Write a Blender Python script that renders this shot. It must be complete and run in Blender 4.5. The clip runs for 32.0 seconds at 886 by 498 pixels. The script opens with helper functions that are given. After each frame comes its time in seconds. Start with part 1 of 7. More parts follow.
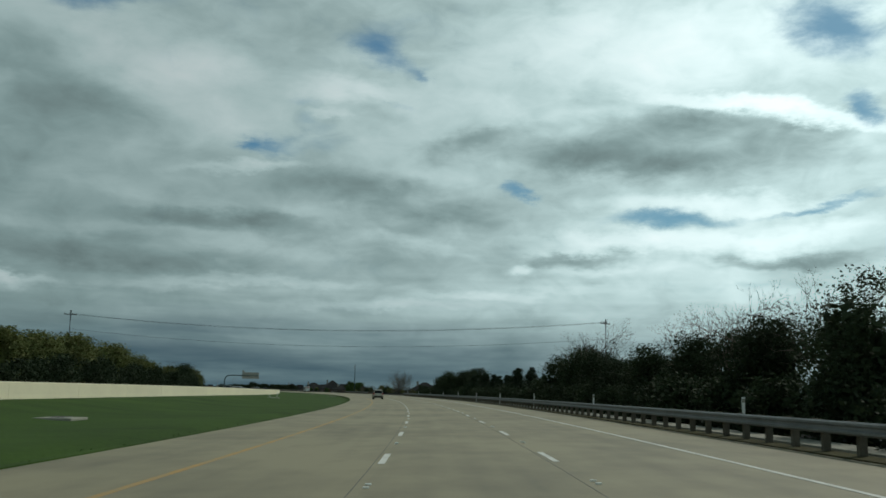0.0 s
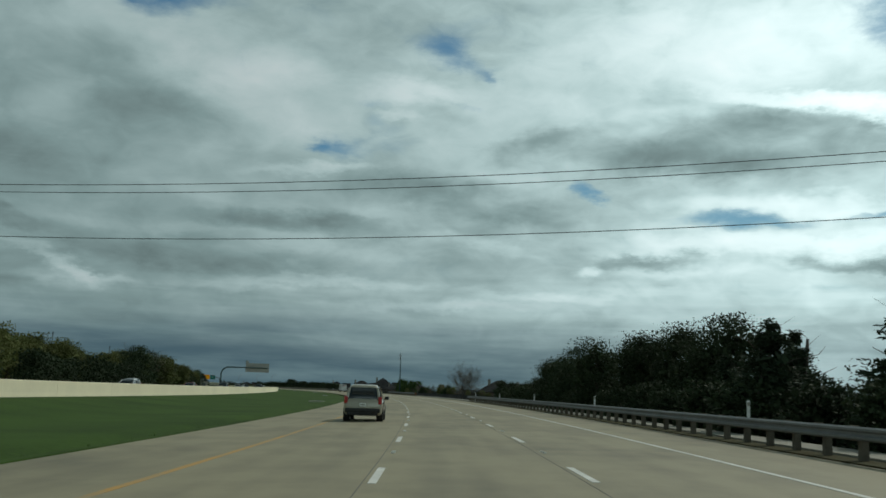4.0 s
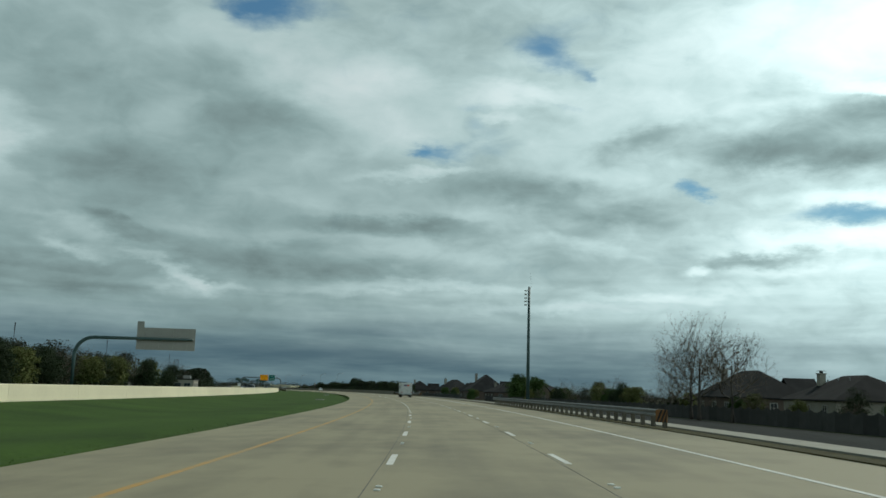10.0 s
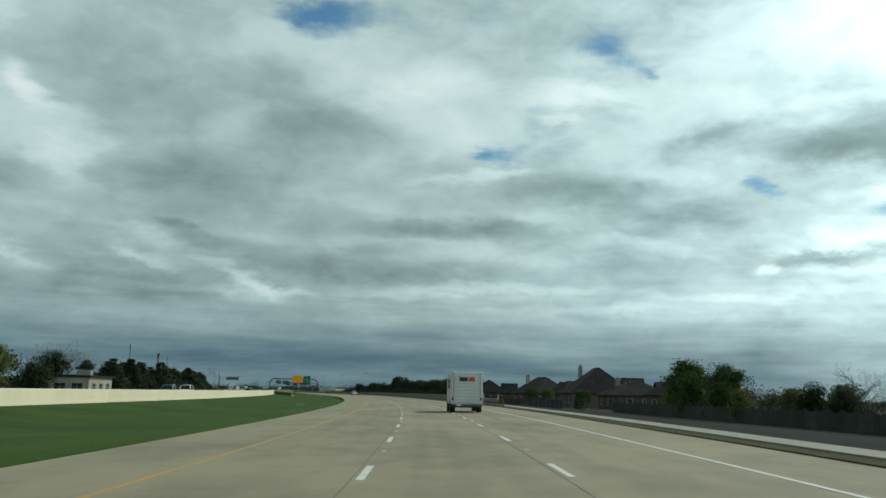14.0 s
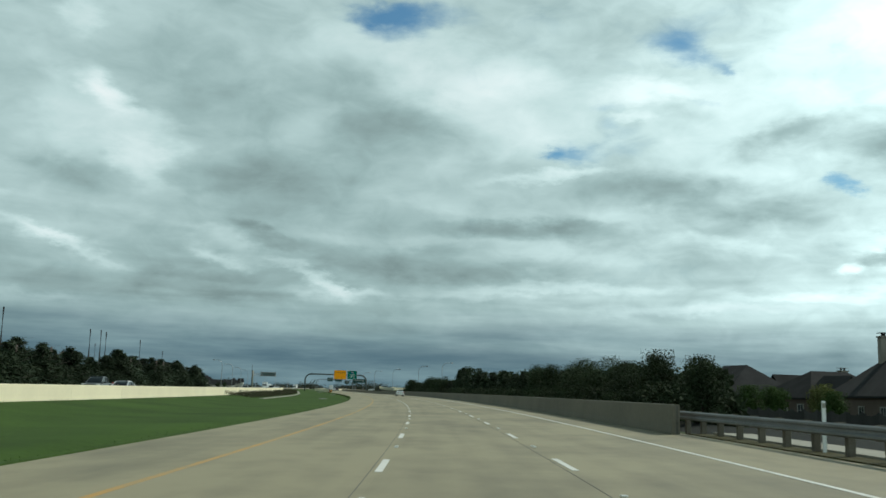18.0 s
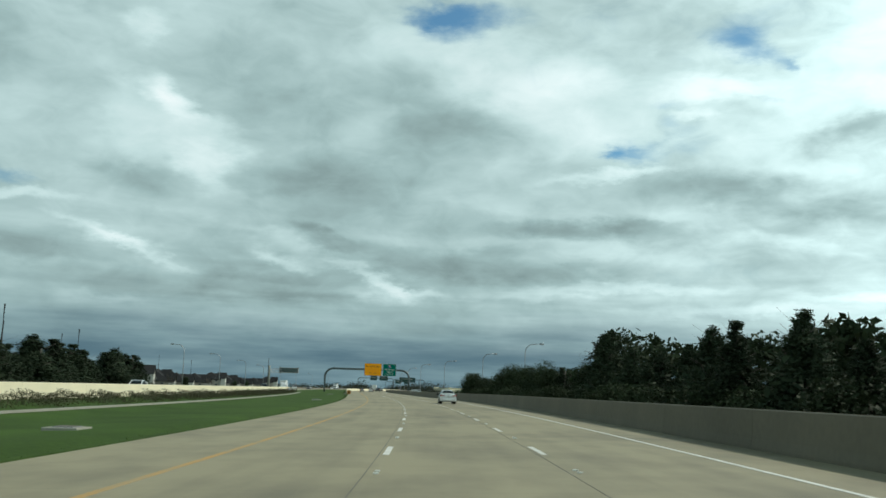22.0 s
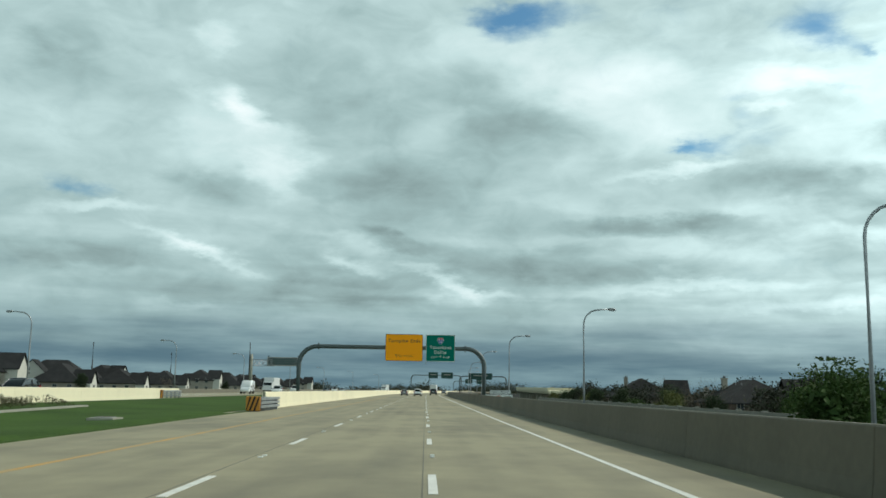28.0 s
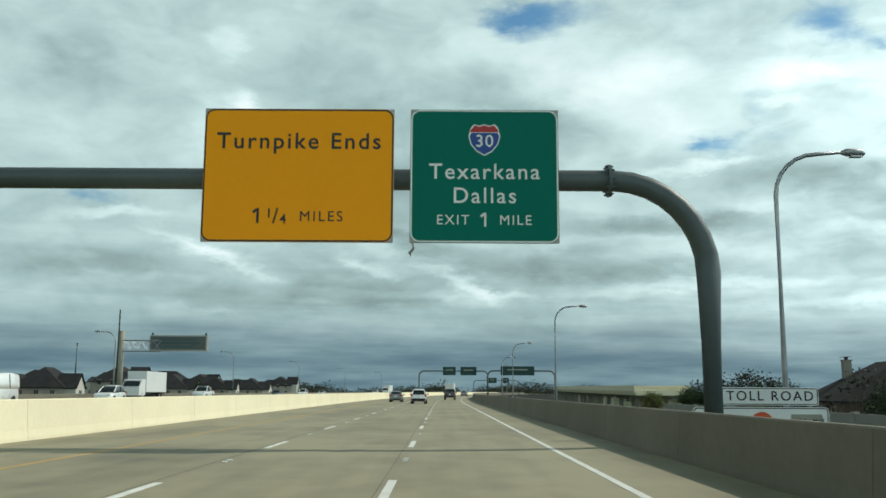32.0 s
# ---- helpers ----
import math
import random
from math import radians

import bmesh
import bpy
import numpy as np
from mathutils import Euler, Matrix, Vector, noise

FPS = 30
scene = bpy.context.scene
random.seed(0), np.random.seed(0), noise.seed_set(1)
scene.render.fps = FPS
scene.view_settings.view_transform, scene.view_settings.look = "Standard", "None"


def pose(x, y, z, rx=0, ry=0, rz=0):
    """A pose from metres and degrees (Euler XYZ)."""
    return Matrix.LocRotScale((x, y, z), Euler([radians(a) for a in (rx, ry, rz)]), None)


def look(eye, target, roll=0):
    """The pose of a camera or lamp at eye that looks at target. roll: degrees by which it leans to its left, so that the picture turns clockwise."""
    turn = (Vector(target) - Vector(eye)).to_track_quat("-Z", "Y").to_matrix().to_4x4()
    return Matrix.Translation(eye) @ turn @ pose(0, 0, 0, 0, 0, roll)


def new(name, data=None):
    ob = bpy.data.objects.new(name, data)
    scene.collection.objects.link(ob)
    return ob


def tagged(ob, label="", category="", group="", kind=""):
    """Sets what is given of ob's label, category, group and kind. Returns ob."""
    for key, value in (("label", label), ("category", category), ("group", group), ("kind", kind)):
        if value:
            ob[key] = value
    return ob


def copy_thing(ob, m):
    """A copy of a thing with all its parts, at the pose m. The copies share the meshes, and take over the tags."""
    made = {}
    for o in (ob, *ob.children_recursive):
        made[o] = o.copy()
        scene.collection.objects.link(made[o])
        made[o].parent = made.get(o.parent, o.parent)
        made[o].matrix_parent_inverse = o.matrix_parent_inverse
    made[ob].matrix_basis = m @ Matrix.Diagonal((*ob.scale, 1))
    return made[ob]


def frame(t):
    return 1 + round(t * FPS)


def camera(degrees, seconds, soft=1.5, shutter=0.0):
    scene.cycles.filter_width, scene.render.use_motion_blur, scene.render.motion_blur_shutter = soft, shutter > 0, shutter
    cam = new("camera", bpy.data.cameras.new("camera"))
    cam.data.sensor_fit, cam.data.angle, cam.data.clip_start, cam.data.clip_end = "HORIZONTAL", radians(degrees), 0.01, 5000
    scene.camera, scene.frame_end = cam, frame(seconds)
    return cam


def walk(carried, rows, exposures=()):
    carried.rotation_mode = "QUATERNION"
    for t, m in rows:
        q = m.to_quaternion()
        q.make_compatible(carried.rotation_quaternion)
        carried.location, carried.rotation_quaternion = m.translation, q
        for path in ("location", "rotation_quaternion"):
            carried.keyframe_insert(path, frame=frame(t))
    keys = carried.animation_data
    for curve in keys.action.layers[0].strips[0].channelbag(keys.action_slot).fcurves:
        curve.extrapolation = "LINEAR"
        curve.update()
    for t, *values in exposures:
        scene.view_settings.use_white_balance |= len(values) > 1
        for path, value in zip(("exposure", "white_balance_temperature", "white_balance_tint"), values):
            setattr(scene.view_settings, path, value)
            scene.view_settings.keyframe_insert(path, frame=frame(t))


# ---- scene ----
from functools import lru_cache

# ---- the road's line: a long left bend that runs out into a straight ----
BEND, BEND_END, STRAIGHT = 1700.0, 785.0, 865.0
_S = np.arange(-900.0, 3000.0, 1.0)
_K = np.where(_S < BEND_END, 1 / BEND, np.where(_S < STRAIGHT, (STRAIGHT - _S) / (STRAIGHT - BEND_END) / BEND, 0.0))
_K = np.where(_S > 1056, -1 / 2600.0, _K)
_H = np.cumsum(_K)
_H = _H - np.interp(0, _S, _H)
_X, _Y = np.cumsum(-np.sin(_H)), np.cumsum(np.cos(_H))
_X, _Y = _X - np.interp(0, _S, _X), _Y - np.interp(0, _S, _Y)


def heading(s):
    return float(np.interp(s, _S, _H))


def bank(s):
    return 0.02 * min(max((884 - s) / 108, 0), 1)


def at(s, n, z=0.0):
    """World place at s metres along the road, n metres to the right of the first lane line."""
    h = heading(s)
    return Vector((float(np.interp(s, _S, _X)) + n * math.cos(h), float(np.interp(s, _S, _Y)) + n * math.sin(h), z))


def put(s, n, z=0.0, turn=0.0):
    """Pose at a place by the road; local y runs along the road."""
    p = at(s, n, z)
    return pose(p.x, p.y, p.z, 0, 0, math.degrees(heading(s)) + turn)


def plan(s):
    """Metres along the road for a station of the plan, whose scale runs long past the bend."""
    return float(np.interp(s, (-1000, 753.4, 845.3, 876, 907.4, 938.6, 968.2, 994.6, 3000), (-1000, 753.4, 834.2, 861.8, 889.3, 916.8, 944.8, 971.3, 2976.7)))


def smooth(a, b, v):
    v = min(max((v - a) / (b - a), 0), 1)
    return v * v * (3 - 2 * v)


def lie(s, n):
    """Height of the ground."""
    b = bank(s)
    if -7.1 <= n <= 13:
        return b * n
    if n < -7.1:
        e, f = b * -7.1, 0.12 + 0.4 * (1 - smooth(60, 260, s))
        if n > -24:
            u = (n + 7.1) / -16.9
            return e + (f - e) * u - 0.35 * math.sin(math.pi * u) ** 2 * (1 - smooth(866, 909, s))
        if n > -42:
            return f
        return f - 1.0 * smooth(-42, -60, n)
    low = 1.2 + 3.6 * smooth(796, 909, s)
    return b * 13 - low * smooth(13, 36 - 18 * smooth(796, 909, s), n) - 0.1


# ---- camera ----
cam = camera(51.0, 32.0, soft=1.6, shutter=0.06)
# seconds, metres along, metres across, turn off the road's heading, pitch, roll
PATH = [
    (0.0, -13.40, 1.13, 0.035, 8.764, -1.15),
    (0.5, 2.30, 1.13, -0.035, 8.757, -1.17),
    (1.0, 18.00, 1.13, -0.105, 8.648, -1.20),
    (1.5, 33.85, 1.13, -0.122, 8.500, -1.35),
    (2.0, 49.70, 1.13, -0.139, 8.522, -1.50),
    (2.5, 65.60, 1.05, -0.209, 8.478, -1.75),
    (3.0, 81.30, 1.03, -0.164, 8.648, -1.80),
    (3.5, 97.00, 1.01, -0.120, 8.784, -1.85),
    (5.5, 160.60, 0.93, 0.060, 8.501, -1.85),
    (6.0, 176.50, 0.91, 0.105, 8.515, -1.85),
    (6.5, 192.75, 0.90, 0.017, 8.641, -1.73),
    (7.0, 209.00, 0.89, -0.070, 8.836, -1.60),
    (7.5, 224.93, 0.89, -0.065, 8.716, -1.62),
    (8.0, 240.85, 0.88, -0.061, 8.699, -1.65),
    (8.5, 256.77, 0.87, -0.057, 8.682, -1.68),
    (9.0, 272.70, 0.86, -0.052, 8.665, -1.70),
    (9.5, 288.38, 0.88, -0.065, 8.682, -1.68),
    (10.0, 304.05, 0.89, -0.078, 8.733, -1.65),
    (10.5, 319.72, 0.91, -0.092, 8.750, -1.62),
    (11.0, 335.40, 0.92, -0.105, 8.767, -1.60),
    (11.5, 350.97, 0.96, -0.153, 8.798, -1.51),
    (12.0, 366.55, 1.00, -0.200, 8.727, -1.43),
    (12.5, 382.12, 1.04, -0.248, 8.825, -1.34),
    (13.0, 397.70, 1.08, -0.296, 8.856, -1.25),
    (13.5, 413.27, 1.15, -0.290, 8.872, -1.25),
    (14.0, 428.83, 1.21, -0.285, 8.820, -1.25),
    (14.5, 444.40, 1.28, -0.279, 8.665, -1.25),
    (16.5, 505.00, 1.25, 0.139, 8.655, -1.60),
    (17.0, 519.84, 1.18, 0.108, 8.575, -1.61),
    (17.5, 534.68, 1.12, 0.077, 8.734, -1.62),
    (18.0, 549.52, 1.05, 0.045, 8.722, -1.63),
    (18.5, 564.36, 0.99, 0.014, 8.745, -1.64),
    (19.0, 579.20, 0.92, -0.017, 8.597, -1.65),
    (19.5, 594.10, 0.92, -0.026, 8.747, -1.65),
    (20.0, 609.00, 0.91, -0.035, 8.761, -1.65),
    (20.5, 623.60, 0.91, -0.122, 8.687, -1.65),
    (21.0, 638.20, 0.90, -0.209, 8.512, -1.65),
    (21.5, 652.70, 0.95, -0.244, 8.648, -1.73),
    (22.0, 667.20, 1.00, -0.279, 8.682, -1.80),
    (22.5, 681.55, 1.08, -0.392, 8.624, -1.85),
    (23.0, 695.90, 1.17, -0.505, 8.737, -1.90),
    (23.5, 710.25, 1.32, -0.636, 8.675, -1.95),
    (24.0, 724.60, 1.48, -0.767, 8.818, -2.00),
    (24.5, 739.00, 1.67, -0.924, 8.674, -2.05),
    (25.0, 753.40, 1.86, -1.080, 8.631, -2.10),
    (25.5, 767.60, 2.16, -1.115, 8.566, -1.93),
    (27.5, 820.70, 3.28, -0.999, 8.645, -1.20),
    (28.0, 834.20, 3.54, -0.906, 8.648, -1.00),
    (28.5, 848.00, 3.75, -0.802, 8.683, -0.83),
    (29.0, 861.80, 3.95, -0.697, 8.751, -0.67),
    (29.5, 875.60, 4.08, -0.520, 8.650, -0.50),
    (30.0, 889.30, 4.20, -0.380, 8.616, -0.46),
    (30.5, 903.10, 4.28, -0.310, 8.684, -0.42),
    (31.0, 916.80, 4.36, -0.210, 8.719, -0.38),
    (31.5, 930.80, 4.41, -0.150, 8.719, -0.34),
    (32.0, 944.80, 4.45, -0.105, 8.720, -0.30),
]
ROWS = []
for t, s, n, turn, pitch, roll in PATH:
    p = at(s, n, 1.45 + bank(s) * n)
    ROWS.append((t, pose(p.x, p.y, p.z, 90 + pitch, roll, math.degrees(heading(s)) + turn)))
walk(cam, ROWS, [(0, -0.88, 6190, 5), (3.5, -0.86, 6190, 5), (9, -0.60, 6190, 5), (13, -0.42, 6190, 5), (17, -0.22, 6210, 5), (22, -0.08, 6210, 5), (28, -0.02, 6230, 6), (30, -0.03, 6230, 6), (32, 0.04, 6290, 7)])

# ---- sky and sun ----
SUN_AZ, SUN_EL = 38.0, 44.0
BASE_TONE = 0.56
world = bpy.data.worlds.new("sky")
scene.world = world
world.use_nodes = True
wt = world.node_tree
wt.nodes.clear()


def wlink(a, b):
    if hasattr(a, "links"):
        wt.links.new(a, b)
    else:
        b.default_value = a


def wm(op, a, b=0.0, c=0.0):
    nd = wt.nodes.new("ShaderNodeMath")
    nd.operation = op
    for v, i in zip((a, b, c), nd.inputs):
        wlink(v, i)
    return nd.outputs[0]


def wclamp(v, lo, hi, to0=0.0, to1=1.0):
    nd = wt.nodes.new("ShaderNodeMapRange")
    nd.interpolation_type = "SMOOTHSTEP"
    for val, i in zip((v, lo, hi, to0, to1), nd.inputs):
        wlink(val, i)
    return nd.outputs[0]


def wnoise(vec, scale, detail=5, rough=0.55, distort=0.0):
    nd = wt.nodes.new("ShaderNodeTexNoise")
    wlink(vec, nd.inputs["Vector"])
    for k, v in (("Scale", scale), ("Detail", detail), ("Roughness", rough), ("Distortion", distort)):
        nd.inputs[k].default_value = v
    return nd.outputs["Fac"]


def wmix(f, a, b):
    nd = wt.nodes.new("ShaderNodeMix")
    nd.data_type = "RGBA"
    wlink(f, nd.inputs[0])
    for v, i in ((a, nd.inputs[6]), (b, nd.inputs[7])):
        wlink((*v, 1) if isinstance(v, tuple) else v, i)
    return nd.outputs[2]


def wvec(x, y, z=0.0):
    nd = wt.nodes.new("ShaderNodeCombineXYZ")
    for v, i in zip((x, y, z), nd.inputs):
        wlink(v, i)
    return nd.outputs[0]


coord = wt.nodes.new("ShaderNodeTexCoord")
sep = wt.nodes.new("ShaderNodeSeparateXYZ")
wt.links.new(coord.outputs["Generated"], sep.inputs[0])
dx, dy, dz = sep.outputs
az = wm("MULTIPLY", wm("ARCTAN2", dx, dy), 57.2958)
el = wm("MULTIPLY", wm("ARCSINE", dz), 57.2958)
# ragged edges: the features below are looked up at a place shaken by noise
wob1 = wm("SUBTRACT", wnoise(wvec(wm("MULTIPLY", az, 0.12), wm("MULTIPLY", el, 0.3), 3.0), 1.0, 6, 0.62), 0.5)
wob2 = wm("SUBTRACT", wnoise(wvec(wm("MULTIPLY", az, 0.12), wm("MULTIPLY", el, 0.3), 9.0), 1.0, 6, 0.62), 0.5)
wob3 = wm("SUBTRACT", wnoise(wvec(wm("MULTIPLY", az, 0.38), wm("MULTIPLY", el, 0.75), 1.0), 1.0, 5, 0.6), 0.5)
wob4 = wm("SUBTRACT", wnoise(wvec(wm("MULTIPLY", az, 0.38), wm("MULTIPLY", el, 0.75), 5.0), 1.0, 5, 0.6), 0.5)
azw = wm("ADD", wm("ADD", az, wm("MULTIPLY", wob1, 6.5)), wm("MULTIPLY", wob3, 2.4))
elw = wm("ADD", wm("ADD", el, wm("MULTIPLY", wob2, 2.8)), wm("MULTIPLY", wob4, 1.2))


def blob(a, e, ra, re, lean=0.0):
    """A soft ellipse in the sky: azimuth, elevation, half sizes, lean (rise per degree), in degrees."""
    u = wm("SUBTRACT", azw, a)
    v = wm("SUBTRACT", wm("SUBTRACT", elw, e), wm("MULTIPLY", u, lean))
    d = wm("ADD", wm("POWER", wm("ABSOLUTE", wm("DIVIDE", u, ra)), 2.0), wm("POWER", wm("ABSOLUTE", wm("DIVIDE", v, re)), 2.0))
    return wclamp(wm("SQRT", d), 0.0, 1.6, 1.0, 0.0)


def total(rows):
    acc = 0.0
    for r in rows:
        acc = wm("ADD", acc, wm("MULTIPLY", blob(*r[:5]), r[5]))
    return acc


# azimuth, elevation, half width, half height, lean, strength (degrees; azimuth clockwise from the first heading)
GAPS_EAST = [
    (-22.8, 22.8, 3.6, 0.8, 0.03, 0.48), (-20.5, 21.9, 3.5, 0.56, 0.15, 0.25), (-3.9, 20.5, 2.7, 0.91, -0.28, 0.5), (-1.7, 19.4, 0.6, 0.49, -0.01, 0.3), (-8.3, 15.1, 3.2, 1.39, 0.06, 0.22),
    (4.4, 12.5, 1.1, 0.45, 0, 0.7), (13.8, 10.4, 4.2, 0.66, -0.02, 0.75), (22.2, 11.2, 3.7, 0.31, 0.15, 0.65), (24.1, 20.8, 3.4, 1.74, -0.13, 0.8), (25.3, 16.6, 1.5, 0.98, -0.11, 0.75),
    (2.1, 8.5, 2.8, 1.05, 0.01, 0.15), (18.3, 6.4, 4.1, 0.45, -0.02, 0.25), (-10.6, 14.5, 2.1, 0.63, 0.04, 0.3), (-8.9, 16.5, 1.1, 0.42, -0.16, 0.2), (-9, 21.4, 7, 2.09, -0.15, 0.14),
]
GAPS_WEST = [
    (-23.4, 22.4, 2.8, 1.22, -0.3, 0.3), (-8.6, 17.5, 1.3, 0.52, -0.02, 0.25), (-12.1, 14.6, 1.6, 0.49, 0, 0.35), (-3.4, 21.9, 4.1, 1.05, -0.06, 0.2), (-49.5, 11.4, 2, 0.7, -0.29, 0.5),
    (-3, 17.4, 1, 0.35, -0.08, 0.3), (-21, 23.1, 3.3, 0.87, 0.01, 0.3), (-12.3, 14.7, 1.1, 0.52, 0.48, 0.2), (-35.6, 21.4, 2.9, 1.05, -0.13, 0.12), (-11.8, 15.2, 1.3, 0.56, 0.23, 0.15),
    (10.2, 22, 2.5, 0.87, -0.04, 0.12), (1.2, 20.5, 1.5, 1.39, 0.01, 0.12), (-44.6, 21.1, 2.9, 1.05, 0.16, 0.1),
]
BELLIES_EAST = [
    (12.2, 16, 5.8, 1.05, 0.01, 0.22), (10.5, 14.3, 6.6, 1.05, -0.03, 0.32), (19.5, 15.1, 5.7, 1.57, -0.12, 0.24), (18.8, 13.1, 6.7, 1.26, -0.06, 0.12), (2.7, 15.4, 3.2, 0.7, 0.25, 0.22),
    (-4, 12.3, 5.9, 0.98, -0.01, 0.26), (-0.1, 11, 3.9, 0.63, -0.03, 0.14), (-12.6, 9.9, 5.9, 0.63, -0.02, 0.2), (-18.4, 8.3, 3.8, 0.63, 0.07, 0.14), (-17.6, 10.4, 3.9, 0.49, -0.03, 0.1),
    (-21.8, 15.9, 3, 1.57, 0.13, 0.14), (9.4, 8.2, 3.3, 0.45, -0, 0.28), (20.5, 7.9, 4.2, 0.42, 0.02, 0.26), (-29.9, 12.4, 4.1, 1.57, 0.01, 0.06),
    (-24.5, 8.2, 5.6, 0.7, 0.02, 0.13),
]
BELLIES_MIDDLE = [
    (-16.8, 9.8, 4.2, 0.49, 0, 0.12), (-9.7, 9.2, 4.1, 0.63, -0.05, 0.12), (-13.5, 7.4, 5.2, 0.63, 0.04, 0.14), (-24.7, 11, 4, 0.7, -0.02, 0.07), (-24.7, 16.6, 2.2, 1.39, -0.22, 0.05),
    (-33.8, 17.2, 4.4, 2.44, -0.09, 0.09), (-30.5, 13.2, 4.1, 1.39, -0.02, 0.07), (-29.9, 9, 2.2, 0.63, -0.14, 0.13), (-42.2, 11.8, 2.7, 0.7, -0.04, 0.12), (-23.6, 7.4, 6.3, 0.63, 0.04, 0.08),
    (-25.1, 17.3, 2, 1.39, 0.04, 0.05), (-28.5, 12.4, 7.1, 0.77, 0.05, 0.07), (-41.6, 12.4, 2.5, 0.49, 0, 0.1), (-30.4, 9.4, 2, 0.42, -0.24, 0.12), (-33.7, 6.2, 4.1, 0.49, 0, 0.1),
]
BELLIES_WEST = [
    (-47.4, 7.5, 3.9, 0.7, -0.01, 0.1), (-49.8, 19, 2.4, 1.74, 0.18, 0.08), (-33.2, 20.5, 4.7, 2.09, -0.1, 0.07), (-50.9, 18.8, 1.3, 1.05, 0.14, 0.1), (-48.6, 6.9, 5.2, 0.56, -0.03, 0.1),
    (-36.6, 9.2, 5.2, 0.63, -0.12, 0.09), (-25, 10.1, 5.7, 0.56, 0, 0.08), (-19.8, 7.3, 5.2, 0.63, -0.01, 0.09), (-9.7, 10.1, 5.8, 0.49, -0.05, 0.09), (-28.3, 13.5, 5.7, 0.91, 0.01, 0.08),
    (9.7, 7.1, 3.5, 0.42, 0.02, 0.12), (-31, 5.3, 6.3, 0.42, -0.01, 0.1), (3.9, 9.2, 2.1, 0.35, 0.01, 0.05),
]
LIGHTS_EAST = [
    (12.6, 20.6, 8.3, 2.62, -0.06, 0.3), (20.2, 16.7, 6.6, 0.45, -0.2, 0.45), (-14.1, 18.7, 4.8, 2.44, -0, 0.1), (-5.6, 18.5, 2.5, 0.63, -0.05, 0.2), (15.2, 11.4, 6.9, 0.59, -0.03, 0.22),
    (13.5, 9.1, 10, 0.59, -0.02, 0.22), (-11.8, 13.5, 4.1, 0.31, 0.12, 0.22), (0.3, 12.6, 2.9, 1.05, -0.08, 0.12), (-11.7, 6.3, 6.4, 0.31, 0.04, 0.18), (5.3, 7.8, 1, 0.35, 0.11, 0.22),
    (22.1, 9.6, 4, 0.84, 0.06, 0.24), (-28.4, 20.4, 3.9, 1.74, 0.14, 0.08), (-17.6, 18.6, 4.6, 2.09, -0.11, 0.14), (-25.8, 6.5, 1.3, 0.31, -0.34, 0.22), (-28.6, 7.3, 2.7, 0.28, -0.18, 0.18),
    (-24.3, 5.5, 2.1, 0.49, 0.06, 0.16),
]
LIGHTS_MIDDLE = [
    (-2, 9.2, 3.8, 0.45, -0.19, 0.12), (-41.2, 20.6, 1.3, 0.7, 0.17, 0.2), (-39.8, 16.6, 1.5, 0.91, -0.45, 0.4), (-41.6, 15.2, 2.2, 2.09, -0.17, 0.14), (-37.5, 13.8, 2.3, 1.92, -0.57, 0.2),
    (-17.6, 19.3, 5.1, 2.27, -0.07, 0.12), (-15.7, 16.3, 4, 2.09, -0.08, 0.09), (-6.9, 16.8, 1.6, 0.38, 0.07, 0.2), (-0.1, 18.2, 6.6, 2.09, -0.07, 0.14), (-41.9, 8, 2.5, 0.31, -0.07, 0.18),
    (-33.1, 7.9, 2.2, 0.38, -0.24, 0.2), (-25.6, 6.2, 1.6, 0.31, -0.35, 0.22), (-33.5, 9.2, 1.8, 0.31, -0.13, 0.12), (-40.6, 16.9, 1.9, 0.63, -0.27, 0.12), (-42.8, 15.2, 2.8, 1.92, -0.08, 0.06),
]
LIGHTS_WEST = [
    (-37.2, 12.8, 1.6, 0.98, -0.21, 0.15), (-47.7, 10.1, 2.9, 0.38, 0.06, 0.24), (-42.5, 8.3, 2.8, 0.28, -0.22, 0.2), (-39.5, 7.3, 2.2, 0.28, -0.33, 0.16), (-30.4, 8.1, 4.1, 0.45, -0.2, 0.14),
    (-25.4, 5.8, 1.9, 0.45, -0.16, 0.08), (-42.9, 4.9, 2.4, 0.31, 0.07, 0.12), (-19, 19.5, 5, 2.44, -0.09, 0.1), (-38.2, 14.6, 3.2, 1.39, -0.43, 0.05), (-23.3, 5.9, 3.5, 0.31, 0, 0.14),
    (-32.4, 7.5, 2.8, 0.35, -0.18, 0.12), (-6.1, 17.9, 2.9, 0.63, -0.01, 0.18), (-11.1, 16.4, 5.4, 1.39, 0.13, 0.1), (-4.7, 5.2, 6.9, 0.28, 0.02, 0.12), (3.2, 6.1, 5.6, 0.31, 0.01, 0.12),
]


big = wnoise(wvec(wm("MULTIPLY", az, 0.045), wm("MULTIPLY", el, 0.11), 4.2), 1.0, 3, 0.5, 0.3)
puffs = wnoise(wvec(wm("MULTIPLY", az, 0.13), wm("MULTIPLY", el, 0.26), 6.5), 1.0, 5, 0.5, 0.5)
curls = wnoise(wvec(wm("MULTIPLY", az, 0.36), wm("MULTIPLY", el, 0.66), 2.5), 1.0, 5, 0.55, 0.6)
over = wnoise(wvec(wm("MULTIPLY", az, 0.10), wm("MULTIPLY", el, 0.20), 16.5), 1.0, 4, 0.45, 0.3)
under = wnoise(wvec(wm("MULTIPLY", az, 0.10), wm("MULTIPLY", wm("ADD", el, 1.4), 0.20), 16.5), 1.0, 4, 0.45, 0.3)
